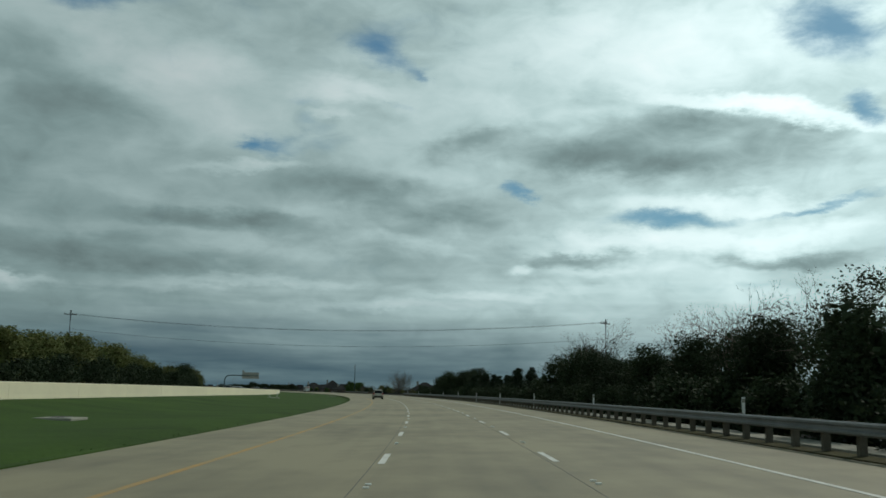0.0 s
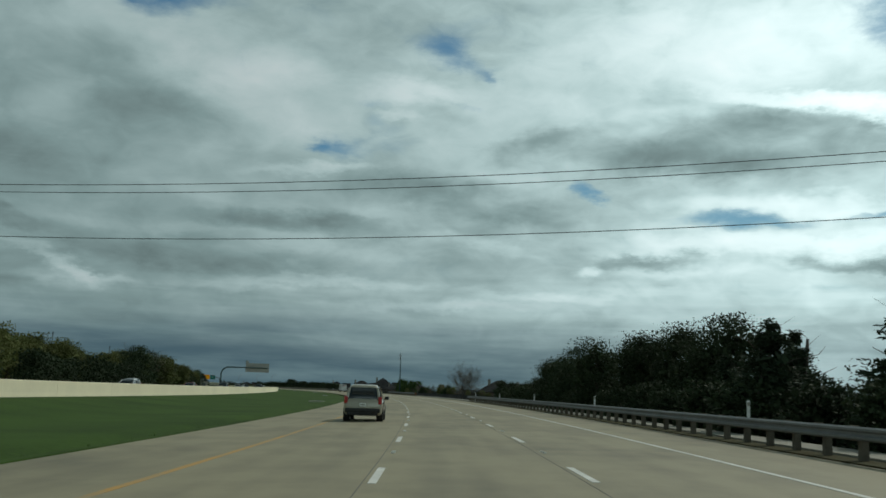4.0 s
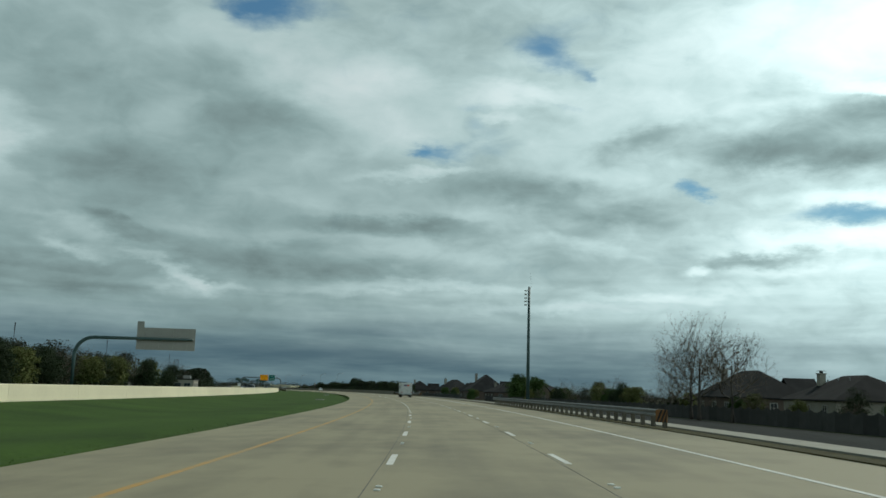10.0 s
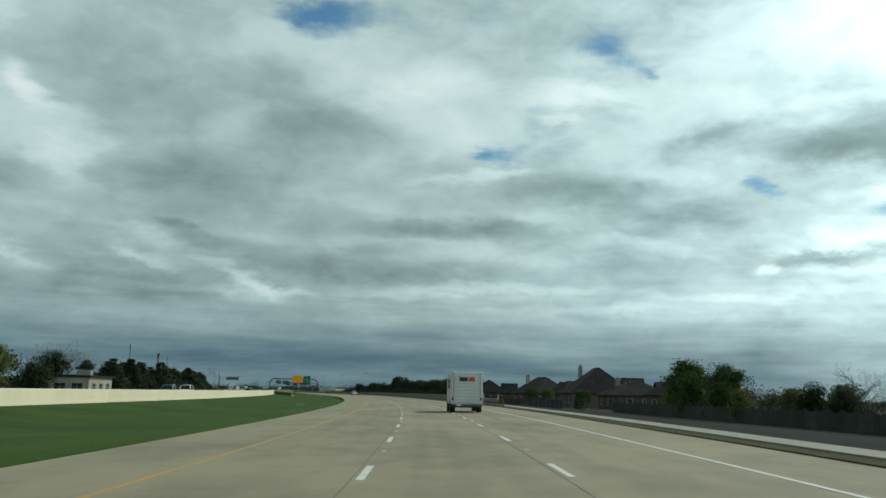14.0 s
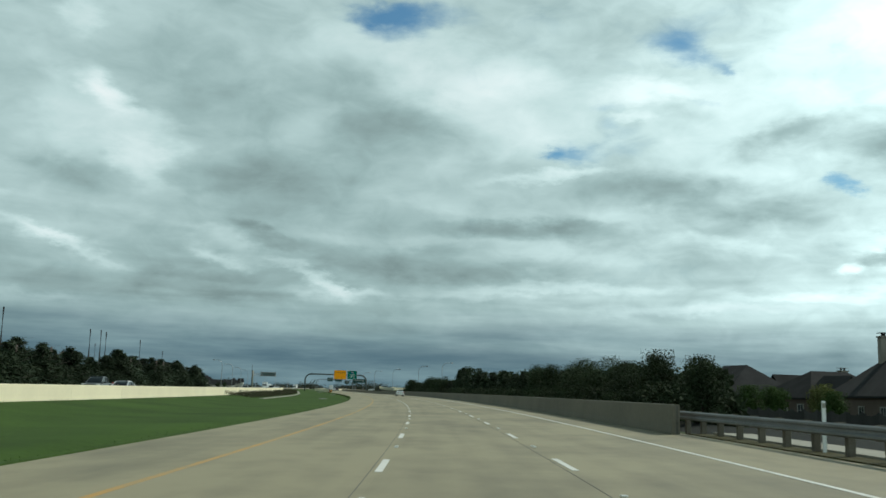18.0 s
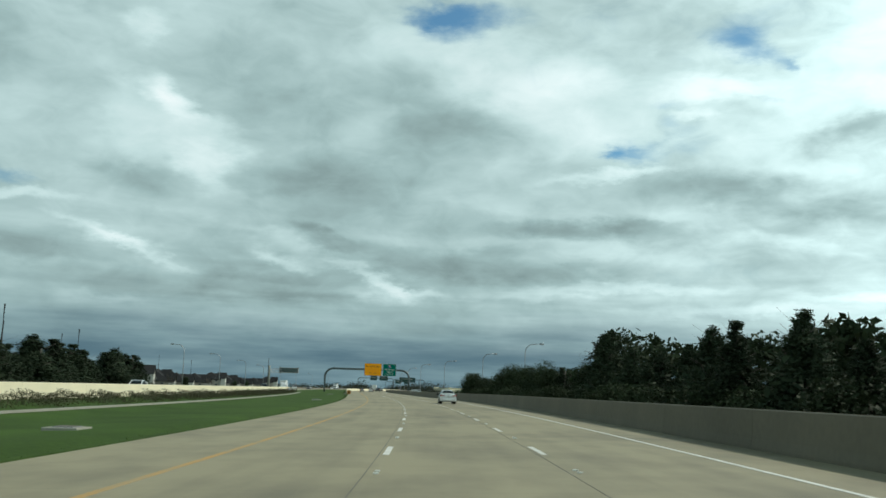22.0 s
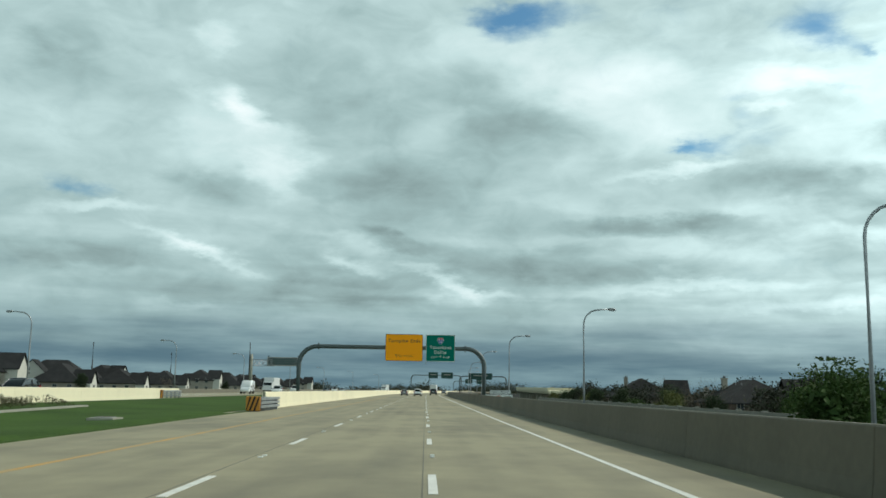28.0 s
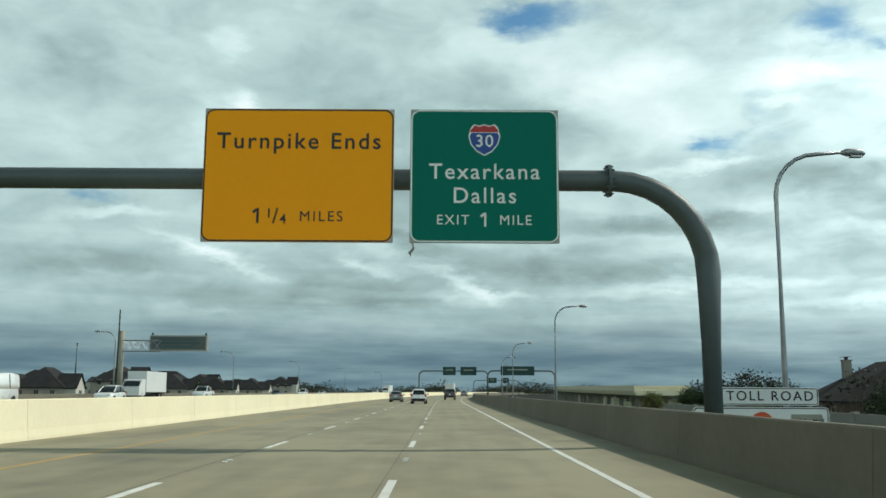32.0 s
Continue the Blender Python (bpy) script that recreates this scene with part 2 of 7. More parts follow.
# lumps are bright on top and grey underneath
relief = wm("MULTIPLY", wm("SUBTRACT", over, under), 0.42)
streaks = wnoise(wvec(wm("MULTIPLY", az, 0.05), wm("MULTIPLY", el, 0.60), 1.5), 1.0, 5, 0.5, 0.3)
cover_noise = wnoise(wvec(wm("MULTIPLY", az, 0.10), wm("MULTIPLY", el, 0.2), 12.5), 1.0, 5, 0.55, 0.4)
thick = wm("MULTIPLY_ADD", wm("SUBTRACT", cover_noise, 0.5), 0.55, 0.80)
thick = wm("MULTIPLY_ADD", wm("SUBTRACT", curls, 0.5), 0.45, thick)
cover = wclamp(wm("SUBTRACT", thick, wm("MULTIPLY", total(GAPS_EAST + GAPS_WEST), 0.95)), 0.02, 0.72)
sunward = wclamp(az, -35.0, 32.0, -0.02, 0.16)
tone = wm("MULTIPLY_ADD", wm("SUBTRACT", big, 0.5), 0.20, BASE_TONE)
tone = wm("MULTIPLY_ADD", wm("SUBTRACT", puffs, 0.5), 0.42, tone)
tone = wm("ADD", tone, wm("MULTIPLY", relief, wclamp(el, 3.0, 12.0, 0.3, 1.0)))
tone = wm("MULTIPLY_ADD", wm("SUBTRACT", curls, 0.5), 0.26, tone)
tone = wm("MULTIPLY_ADD", wm("SUBTRACT", streaks, 0.5), wclamp(el, 5.0, 13.0, 0.50, 0.05), tone)
tone = wm("ADD", tone, sunward)
tone = wm("ADD", tone, wclamp(el, 3.0, 26.0, 0.0, 0.07))
tone = wm("MULTIPLY_ADD", total(LIGHTS_EAST + LIGHTS_MIDDLE + LIGHTS_WEST), 0.95, tone)
tone = wm("MULTIPLY_ADD", total(BELLIES_EAST + BELLIES_MIDDLE + BELLIES_WEST), -0.90, tone)
# unseen sky overhead and behind is darkened to weaken the fill on the ground
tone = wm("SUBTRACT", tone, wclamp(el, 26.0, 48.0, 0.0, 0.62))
tone = wm("SUBTRACT", tone, wclamp(wm("ABSOLUTE", wm("ADD", az, 12.0)), 65.0, 120.0, 0.0, 0.08))
ramp = wt.nodes.new("ShaderNodeValToRGB")
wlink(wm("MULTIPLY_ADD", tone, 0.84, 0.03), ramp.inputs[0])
els = ramp.color_ramp.elements
els[0].position, els[0].color = 0.0, (0.105, 0.16, 0.17, 1)
els[1].position, els[1].color = 1.0, (0.94, 1.0, 0.985, 1)
for pos, col in ((0.85, (0.81, 0.93, 0.915)), (0.235, (0.210, 0.28, 0.274)), (0.44, (0.389, 0.52, 0.51)), (0.645, (0.612, 0.765, 0.75))):
    e = els.new(pos)
    e.color = (*col, 1)
nish = wt.nodes.new("ShaderNodeTexSky")
nish.sky_type, nish.sun_disc = "NISHITA", False
nish.sun_elevation, nish.sun_rotation = radians(SUN_EL), radians(SUN_AZ)
blue = wt.nodes.new("ShaderNodeVectorMath")
blue.operation = "MULTIPLY"
wt.links.new(nish.outputs[0], blue.inputs[0])
blue.inputs[1].default_value = (0.056, 0.088, 0.094)
# thin cloud glows towards the sun
glow = wm("MULTIPLY_ADD", wm("MULTIPLY", wclamp(az, -22.0, 30.0), wclamp(tone, 0.30, 0.95)), 1.10, 1.0)
lit = wt.nodes.new("ShaderNodeVectorMath")
lit.operation = "SCALE"
wt.links.new(ramp.outputs[0], lit.inputs[0])
wlink(glow, lit.inputs["Scale"])
col = wmix(cover, blue.outputs[0], lit.outputs[0])
# the far bank of cloud above the horizon
far = wm("ADD", el, wm("MULTIPLY", wm("SUBTRACT", wnoise(wvec(wm("MULTIPLY", az, 0.06), wm("MULTIPLY", el, 0.5), 2.0), 1.0, 5, 0.55), 0.5), 5.0))
band = wclamp(far, 1.2, 6.0, wclamp(az, -8.0, 20.0, 0.95, 0.5), 0.0)
low = wmix(wclamp(wnoise(wvec(wm("MULTIPLY", az, 0.09), wm("MULTIPLY", el, 0.75), 7.0), 1.0, 5, 0.55), 0.35, 0.75), (0.092, 0.165, 0.210), (0.25, 0.365, 0.392))
col = wmix(band, col, low)
col = wmix(wclamp(el, -1.5, 0.0, 1.0, 0.0), col, (0.10, 0.11, 0.09))
bg = wt.nodes.new("ShaderNodeBackground")
bg.inputs["Strength"].default_value = 1.0
wt.links.new(col, bg.inputs["Color"])
wo = wt.nodes.new("ShaderNodeOutputWorld")
wt.links.new(bg.outputs[0], wo.inputs[0])

sun = new("sun", bpy.data.lights.new("sun", "SUN"))
sun.data.energy, sun.data.angle, sun.data.color = 2.9, radians(0.6), (1.0, 0.93, 0.80)
a, e = radians(SUN_AZ), radians(SUN_EL)
sun.matrix_world = look((0, 0, 60), Vector((0, 0, 60)) - Vector((math.sin(a) * math.cos(e), math.cos(a) * math.cos(e), math.sin(e))))

# ---- materials ----
def surface(name, base, second=None, rough=0.8, metal=0.0, big=0.6, fine=12.0, mix=0.6, bump=0.15, rand=0.0, spec=0.4):
    """Paint, stone or earth: two tones mixed by coarse and fine noise, at real size, with fine relief."""
    m = bpy.data.materials.new(name)
    m.use_nodes = True
    nt = m.node_tree
    b = nt.nodes["Principled BSDF"]
    b.inputs["Roughness"].default_value, b.inputs["Metallic"].default_value = rough, metal
    b.inputs["Specular IOR Level"].default_value = spec
    second = second or tuple(c * 0.72 for c in base)
    geo = nt.nodes.new("ShaderNodeNewGeometry")
    fac = None
    for scale, detail in ((big, 4), (fine, 5)):
        nz = nt.nodes.new("ShaderNodeTexNoise")
        nz.inputs["Scale"].default_value, nz.inputs["Detail"].default_value = scale, detail
        nt.links.new(geo.outputs["Position"], nz.inputs["Vector"])
        if fac is None:
            fac = nz.outputs["Fac"]
        else:
            ad = nt.nodes.new("ShaderNodeMath")
            ad.operation = "MULTIPLY_ADD"
            nt.links.new(nz.outputs["Fac"], ad.inputs[0])
            ad.inputs[1].default_value = 0.6
            nt.links.new(fac, ad.inputs[2])
            fac = ad.outputs[0]
            bp = nt.nodes.new("ShaderNodeBump")
            bp.inputs["Strength"].default_value, bp.inputs["Distance"].default_value = bump, 0.02
            nt.links.new(nz.outputs["Fac"], bp.inputs["Height"])
            nt.links.new(bp.outputs[0], b.inputs["Normal"])
    mr = nt.nodes.new("ShaderNodeMapRange")
    mr.inputs["From Min"].default_value, mr.inputs["From Max"].default_value = 0.55, 1.05
    mr.inputs["To Max"].default_value = mix
    nt.links.new(fac, mr.inputs[0])
    mx = nt.nodes.new("ShaderNodeMix")
    mx.data_type = "RGBA"
    mx.inputs[6].default_value, mx.inputs[7].default_value = (*base, 1), (*second, 1)
    nt.links.new(mr.outputs[0], mx.inputs[0])
    out = mx.outputs[2]
    if rand:
        oi = nt.nodes.new("ShaderNodeObjectInfo")
        hs = nt.nodes.new("ShaderNodeHueSaturation")
        r2 = nt.nodes.new("ShaderNodeMapRange")
        r2.inputs["To Min"].default_value, r2.inputs["To Max"].default_value = 1 - rand, 1 + rand
        nt.links.new(oi.outputs["Random"], r2.inputs[0])
        nt.links.new(r2.outputs[0], hs.inputs["Value"])
        nt.links.new(out, hs.inputs["Color"])
        out = hs.outputs[0]
    nt.links.new(out, b.inputs["Base Color"])
    return m


def leafy(name, base, second, rand=0.2):
    """Foliage: each leaf its own tone, each plant a little different, some light through the leaf."""
    m = bpy.data.materials.new(name)
    m.use_nodes = True
    nt = m.node_tree
    b = nt.nodes["Principled BSDF"]
    b.inputs["Roughness"].default_value = 0.75
    b.inputs["Specular IOR Level"].default_value = 0.12
    g = nt.nodes.new("ShaderNodeNewGeometry")
    mx = nt.nodes.new("ShaderNodeMix")
    mx.data_type = "RGBA"
    mx.inputs[6].default_value, mx.inputs[7].default_value = (*base, 1), (*second, 1)
    nt.links.new(g.outputs["Random Per Island"], mx.inputs[0])
    oi = nt.nodes.new("ShaderNodeObjectInfo")
    hs = nt.nodes.new("ShaderNodeHueSaturation")
    r2 = nt.nodes.new("ShaderNodeMapRange")
    r2.inputs["To Min"].default_value, r2.inputs["To Max"].default_value = 1 - rand, 1 + rand
    nt.links.new(oi.outputs["Random"], r2.inputs[0])
    nt.links.new(r2.outputs[0], hs.inputs["Value"])
    nt.links.new(mx.outputs[2], hs.inputs["Color"])
    nt.links.new(hs.outputs[0], b.inputs["Base Color"])
    tr = nt.nodes.new("ShaderNodeBsdfTranslucent")
    nt.links.new(hs.outputs[0], tr.inputs["Color"])
    ms = nt.nodes.new("ShaderNodeMixShader")
    ms.inputs[0].default_value = 0.06
    nt.links.new(b.outputs[0], ms.inputs[1])
    nt.links.new(tr.outputs[0], ms.inputs[2])
    nt.links.new(ms.outputs[0], nt.nodes["Material Output"].inputs["Surface"])
    return m


def pavement_mat():
    """Broomed concrete: slabs of differing tone, tyre tracks, oil down the middle of lanes, sawn cross joints."""
    m = bpy.data.materials.new("road_concrete")
    m.use_nodes = True
    nt = m.node_tree
    L = nt.links.new
    b = nt.nodes["Principled BSDF"]
    b.inputs["Roughness"].default_value = 0.72
    b.inputs["Specular IOR Level"].default_value = 0.35
    uv = nt.nodes.new("ShaderNodeUVMap")
    sp = nt.nodes.new("ShaderNodeSeparateXYZ")
    L(uv.outputs[0], sp.inputs[0])

    def mth(op, a, b_=0.0, c=0.0):
        nd = nt.nodes.new("ShaderNodeMath")
        nd.operation = op
        for v, i in zip((a, b_, c), nd.inputs):
            if hasattr(v, "links"):
                L(v, i)
            else:
                i.default_value = v
        return nd.outputs[0]

    def nz(sx, sy, scale=1.0, detail=5, seed=0.0):
        cb = nt.nodes.new("ShaderNodeCombineXYZ")
        L(mth("MULTIPLY", sp.outputs[0], sx), cb.inputs[0])
        L(mth("MULTIPLY", sp.outputs[1], sy), cb.inputs[1])
        cb.inputs[2].default_value = seed
        t = nt.nodes.new("ShaderNodeTexNoise")
        t.inputs["Scale"].default_value, t.inputs["Detail"].default_value = scale, detail
        L(cb.outputs[0], t.inputs["Vector"])
        return t.outputs["Fac"]

    lane = mth("FRACT", mth("DIVIDE", mth("ADD", sp.outputs[0], 36.6), 3.66))
    off = mth("ABSOLUTE", mth("SUBTRACT", lane, 0.5))
    tracks = mth("SUBTRACT", 1.0, mth("MINIMUM", mth("MULTIPLY", mth("ABSOLUTE", mth("SUBTRACT", off, 0.24)), 9.0), 1.0))
    oil = mth("SUBTRACT", 1.0, mth("MINIMUM", mth("MULTIPLY", off, 8.0), 1.0))
    on = mth("MULTIPLY", mth("GREATER_THAN", sp.outputs[0], -3.4), mth("LESS_THAN", sp.outputs[0], 7.2))
    wh = nt.nodes.new("ShaderNodeTexWhiteNoise")
    cb = nt.nodes.new("ShaderNodeCombineXYZ")
    L(mth("FLOOR", mth("DIVIDE", mth("ADD", sp.outputs[0], 36.6), 3.66)), cb.inputs[0])
    L(mth("FLOOR", mth("DIVIDE", sp.outputs[1], 13.7)), cb.inputs[1])
    L(cb.outputs[0], wh.inputs["Vector"])
    v = mth("MULTIPLY_ADD", wh.outputs["Value"], 0.10, 0.82)
    v = mth("MULTIPLY_ADD", mth("SUBTRACT", nz(1.2, 0.05, 1.0), 0.5), 0.50, v)
    v = mth("MULTIPLY_ADD", mth("SUBTRACT", nz(0.25, 0.12, 1.0, 6, 4.0), 0.5), 1.15, v)
    v = mth("MULTIPLY_ADD", mth("SUBTRACT", nz(0.9, 0.5, 1.0, 6, 14.0), 0.5), 0.70, v)
    v = mth("MULTIPLY_ADD", mth("SUBTRACT", nz(6.0, 30.0, 1.0, 3, 2.0), 0.5), 0.16, v)
    v = mth("MULTIPLY_ADD", mth("MULTIPLY", tracks, on), -0.07, v)
    v = mth("MULTIPLY_ADD", mth("MULTIPLY", mth("MULTIPLY", oil, on), nz(0.4, 0.03, 1.0, 4, 8.0)), -0.16, v)
    jt = mth("ABSOLUTE", mth("SUBTRACT", mth("FRACT", mth("DIVIDE", sp.outputs[1], 4.57)), 0.5))
    v = mth("MULTIPLY_ADD", mth("GREATER_THAN", jt, 0.4975), -0.22, v)
    mx = nt.nodes.new("ShaderNodeMix")
    mx.data_type = "RGBA"
    mx.inputs[6].default_value, mx.inputs[7].default_value = (0.05, 0.05, 0.045, 1), (0.286, 0.257, 0.168, 1)
    L(v, mx.inputs[0])
    L(mx.outputs[2], b.inputs["Base Color"])
    bp = nt.nodes.new("ShaderNodeBump")
    bp.inputs["Strength"].default_value, bp.inputs["Distance"].default_value = 0.2, 0.004
    L(nz(3.0, 60.0, 1.0, 3, 1.0), bp.inputs["Height"])
    L(bp.outputs[0], b.inputs["Normal"])
    return m


def glass_mat(name, tint, rough=0.03):
    m = bpy.data.materials.new(name)
    m.use_nodes = True
    b = m.node_tree.nodes["Principled BSDF"]
    b.inputs["Base Color"].default_value = (*tint, 1)
    b.inputs["Roughness"].default_value, b.inputs["Specular IOR Level"].default_value = rough, 0.8
    return m


M = {}
M["road"] = pavement_mat()
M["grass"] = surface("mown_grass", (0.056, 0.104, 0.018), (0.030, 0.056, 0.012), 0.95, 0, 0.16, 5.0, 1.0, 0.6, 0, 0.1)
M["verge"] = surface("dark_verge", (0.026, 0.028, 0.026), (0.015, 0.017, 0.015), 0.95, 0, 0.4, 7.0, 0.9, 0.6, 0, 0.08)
M["brown"] = surface("dry_grass", (0.075, 0.072, 0.035), (0.05, 0.042, 0.02), 0.95, 0, 0.8, 14.0, 0.9, 0.6, 0, 0.1)
M["field"] = surface("far_field", (0.055, 0.070, 0.030), (0.040, 0.045, 0.025), 0.95, 0, 0.02, 0.4, 0.9, 0.2, 0, 0.1)
M["ribbon"] = surface("mow_strip_concrete", (0.31, 0.30, 0.25), (0.21, 0.20, 0.165), 0.85)
# one concrete in two colours: lighter for sunlit walls, darkened for the barrier's shade
M["wall"] = surface("sunlit_concrete", (0.76, 0.69, 0.49), (0.62, 0.56, 0.40), 0.8, 0, 0.35, 5.0, 0.55, 0.2, 0.04)
M["barrier"] = surface("shaded_concrete", (0.172, 0.155, 0.117), (0.112, 0.102, 0.078), 0.85, 0, 0.3, 5.0, 0.7, 0.25, 0.05)
M["paint"] = surface("white_road_paint", (0.72, 0.72, 0.68), (0.45, 0.45, 0.42), 0.7, 0, 2.0, 20.0, 0.7, 0.1)
M["yellow"] = surface("yellow_road_paint", (0.50, 0.27, 0.05), (0.30, 0.25, 0.15), 0.7, 0, 0.5, 9.0, 1.0, 0.1)
M["seal"] = surface("joint_sealant", (0.07, 0.066, 0.056), (0.16, 0.15, 0.125), 0.7, 0, 0.5, 6.0, 1.0)
M["steel"] = surface("galvanised_steel", (0.36, 0.37, 0.38), (0.24, 0.25, 0.26), 0.45, 0.6, 1.0, 8.0, 0.8, 0.05)
# darker copy of the galvanised steel: the rail face's shade is in its colour
M["rail"] = surface("shaded_rail", (0.19, 0.195, 0.20), (0.12, 0.125, 0.13), 0.55, 0.35, 1.0, 8.0, 0.8, 0.05)
M["nose"] = surface("dull_amber_nose", (0.50, 0.22, 0.03), (0.36, 0.16, 0.03), 0.7, 0, 1.0, 12.0)
M["post"] = surface("weathered_timber_post", (0.16, 0.14, 0.11), (0.09, 0.08, 0.06), 0.9, 0, 2.0, 15.0, 0.9, 0.4, 0.1)
M["pole"] = surface("creosoted_pole", (0.075, 0.065, 0.055), (0.04, 0.035, 0.03), 0.9, 0, 1.5, 12.0, 0.9, 0.4, 0.1)
M["bark"] = surface("bark", (0.10, 0.085, 0.07), (0.05, 0.04, 0.035), 0.95, 0, 1.0, 10.0, 0.9, 0.5)
M["green_paint"] = surface("green_sign", (0.0, 0.145, 0.105), (0.0, 0.128, 0.092), 0.5, 0, 0.3, 6.0, 0.7, 0.03, 0, 0.12)
M["amber"] = surface("amber_sign", (0.95, 0.36, 0.004), (0.90, 0.33, 0.004), 0.5, 0, 0.3, 6.0, 0.7, 0.03, 0, 0.12)
M["white"] = surface("white_sheet", (0.75, 0.76, 0.74), (0.62, 0.63, 0.60), 0.5, 0, 0.5, 8.0, 0.6, 0.03)
M["black"] = surface("black_paint", (0.012, 0.012, 0.012), (0.02, 0.02, 0.02), 0.5)
M["mast"] = surface("grey_green_mast_paint", (0.085, 0.105, 0.105), (0.06, 0.078, 0.08), 0.5, 0.1, 0.6, 6.0, 0.8, 0.05)
M["signback"] = surface("sign_back_aluminium", (0.34, 0.33, 0.30), (0.26, 0.25, 0.23), 0.5, 0.5, 0.5, 6.0)
M["tyre"] = surface("tyre_rubber", (0.018, 0.018, 0.018), (0.03, 0.03, 0.03), 0.85)
M["glass"] = glass_mat("dark_glass", (0.012, 0.016, 0.018))
M["pane"] = glass_mat("window_pane", (0.03, 0.04, 0.05), 0.06)
M["red_lens"] = glass_mat("red_lens", (0.35, 0.012, 0.012), 0.12)
M["clear_lens"] = glass_mat("clear_lens", (0.7, 0.7, 0.7), 0.1)
M["leaf_dark"] = leafy("dark_leaves", (0.026, 0.040, 0.020), (0.044, 0.060, 0.028))
M["leaf_cedar"] = leafy("cedar_leaves", (0.026, 0.041, 0.024), (0.044, 0.060, 0.032))
M["leaf_spring"] = leafy("spring_leaves", (0.11, 0.13, 0.042), (0.15, 0.15, 0.055))
M["leaf_green"] = leafy("green_leaves", (0.04, 0.075, 0.02), (0.07, 0.11, 0.03))
M["twig"] = leafy("bare_twigs", (0.10, 0.08, 0.06), (0.16, 0.13, 0.10))
M["shrub"] = leafy("shrub_leaves", (0.038, 0.042, 0.022), (0.066, 0.060, 0.034))
M["far_leaf"] = leafy("far_woods", (0.032, 0.038, 0.026), (0.050, 0.050, 0.036))

# ---- building helpers ----
def obj(name, bm, material, parent=None, label="", m=None, flat=True):
    me = bpy.data.meshes.new(name)
    bm.to_mesh(me)
    bm.free()
    for x in material if isinstance(material, (list, tuple)) else [material]:
        me.materials.append(x)
    if not flat:
        for p in me.polygons:
            p.use_smooth = True
    ob = new(name, me)
    if parent is not None:
        ob.parent = parent
    if m is not None:
        ob.matrix_basis = m
    if label:
        ob["label"] = label
    return ob


def part(name, bm, material, parent, label="", smooth_=False):
    return obj(name, bm, material, parent, label, None, not smooth_)


def again(ob, name, parent, m):
    """Another object on the same mesh."""
    o = new(name, ob.data)
    o.parent = parent
    o.matrix_basis = m
    return o


def thing(name, m, label, category, group="", kind=""):
    e = new(name)
    e.empty_display_size = 0.3
    e.matrix_basis = m
    return tagged(e, label, category, group, kind)


def box(bm, cx, cy, cz, sx, sy, sz, bev=0.0, m=None):
    r = bmesh.ops.create_cube(bm, size=1.0, matrix=(m or Matrix()) @ Matrix.Translation((cx, cy, cz)) @ Matrix.Diagonal((sx, sy, sz, 1)))
    if bev:
        es = list({e for v in r["verts"] for e in v.link_edges})
        bmesh.ops.bevel(bm, geom=es, offset=bev, segments=2, affect="EDGES", profile=0.6)
    return bm


def boxed(cx, cy, cz, sx, sy, sz, bev=0.0, m=None):
    return box(bmesh.new(), cx, cy, cz, sx, sy, sz, bev, m)


def rod(bm, a, b, r0, r1=None, seg=10):
    a, b = Vector(a), Vector(b)
    d = b - a
    mt = Matrix.Translation((a + b) / 2) @ d.to_track_quat("Z", "Y").to_matrix().to_4x4()
    bmesh.ops.create_cone(bm, cap_ends=True, segments=seg, radius1=r0, radius2=r0 if r1 is None else r1, depth=d.length, matrix=mt)
    return bm


def tube(bm, pts, radii, seg=10):
    """A bent pipe through points."""
    pts = [Vector(p) for p in pts]
    rings = []
    for i, p in enumerate(pts):
        d = (pts[min(i + 1, len(pts) - 1)] - pts[max(i - 1, 0)]).normalized()
        q = d.to_track_quat("Z", "Y")
        rings.append([bm.verts.new(p + q @ Vector((math.cos(k * math.tau / seg), math.sin(k * math.tau / seg), 0)) * radii[i]) for k in range(seg)])
    for a, b in zip(rings, rings[1:]):
        for k in range(seg):
            bm.faces.new((a[k], a[(k + 1) % seg], b[(k + 1) % seg], b[k]))
    bm.faces.new(rings[0][::-1])
    bm.faces.new(rings[-1])
    return bm


def sweep(profile, s0, s1, step=6.0, closed=True, lift=None, base=None):
    """A profile of (n, z) carried along the road from s0 to s1. lift(s): height of the profile's zero."""
    bm = bmesh.new()
    k = max(2, int((s1 - s0) / step) + 1)
    rows = []
    for i in range(k):
        s = s0 + (s1 - s0) * i / (k - 1)
        o = lift(s) if lift else 0.0
        rows.append([bm.verts.new(at(s, n, z + o)) for n, z in profile])
    w = len(profile)
    for a, b in zip(rows, rows[1:]):
        for j in range(w if closed else w - 1):
            q = (j + 1) % w
            bm.faces.new((a[j], b[j], b[q], a[q]))
    if closed:
        bm.faces.new(rows[0])
        bm.faces.new(rows[-1][::-1])
        bmesh.ops.recalc_face_normals(bm, faces=bm.faces)
    else:
        for f in bm.faces:
            f.normal_update()
            if f.normal.z < 0:
                f.normal_flip()
    return bm


def strip(n0, n1, s0, s1, dz=0.004, step=6.0):
    """A thin flat band lying on the ground, with a little thickness."""
    return sweep([(n0, 0), (n0, dz), (n1, dz), (n1, 0)], s0, s1, step, True, lambda s: lie(s, (n0 + n1) / 2))


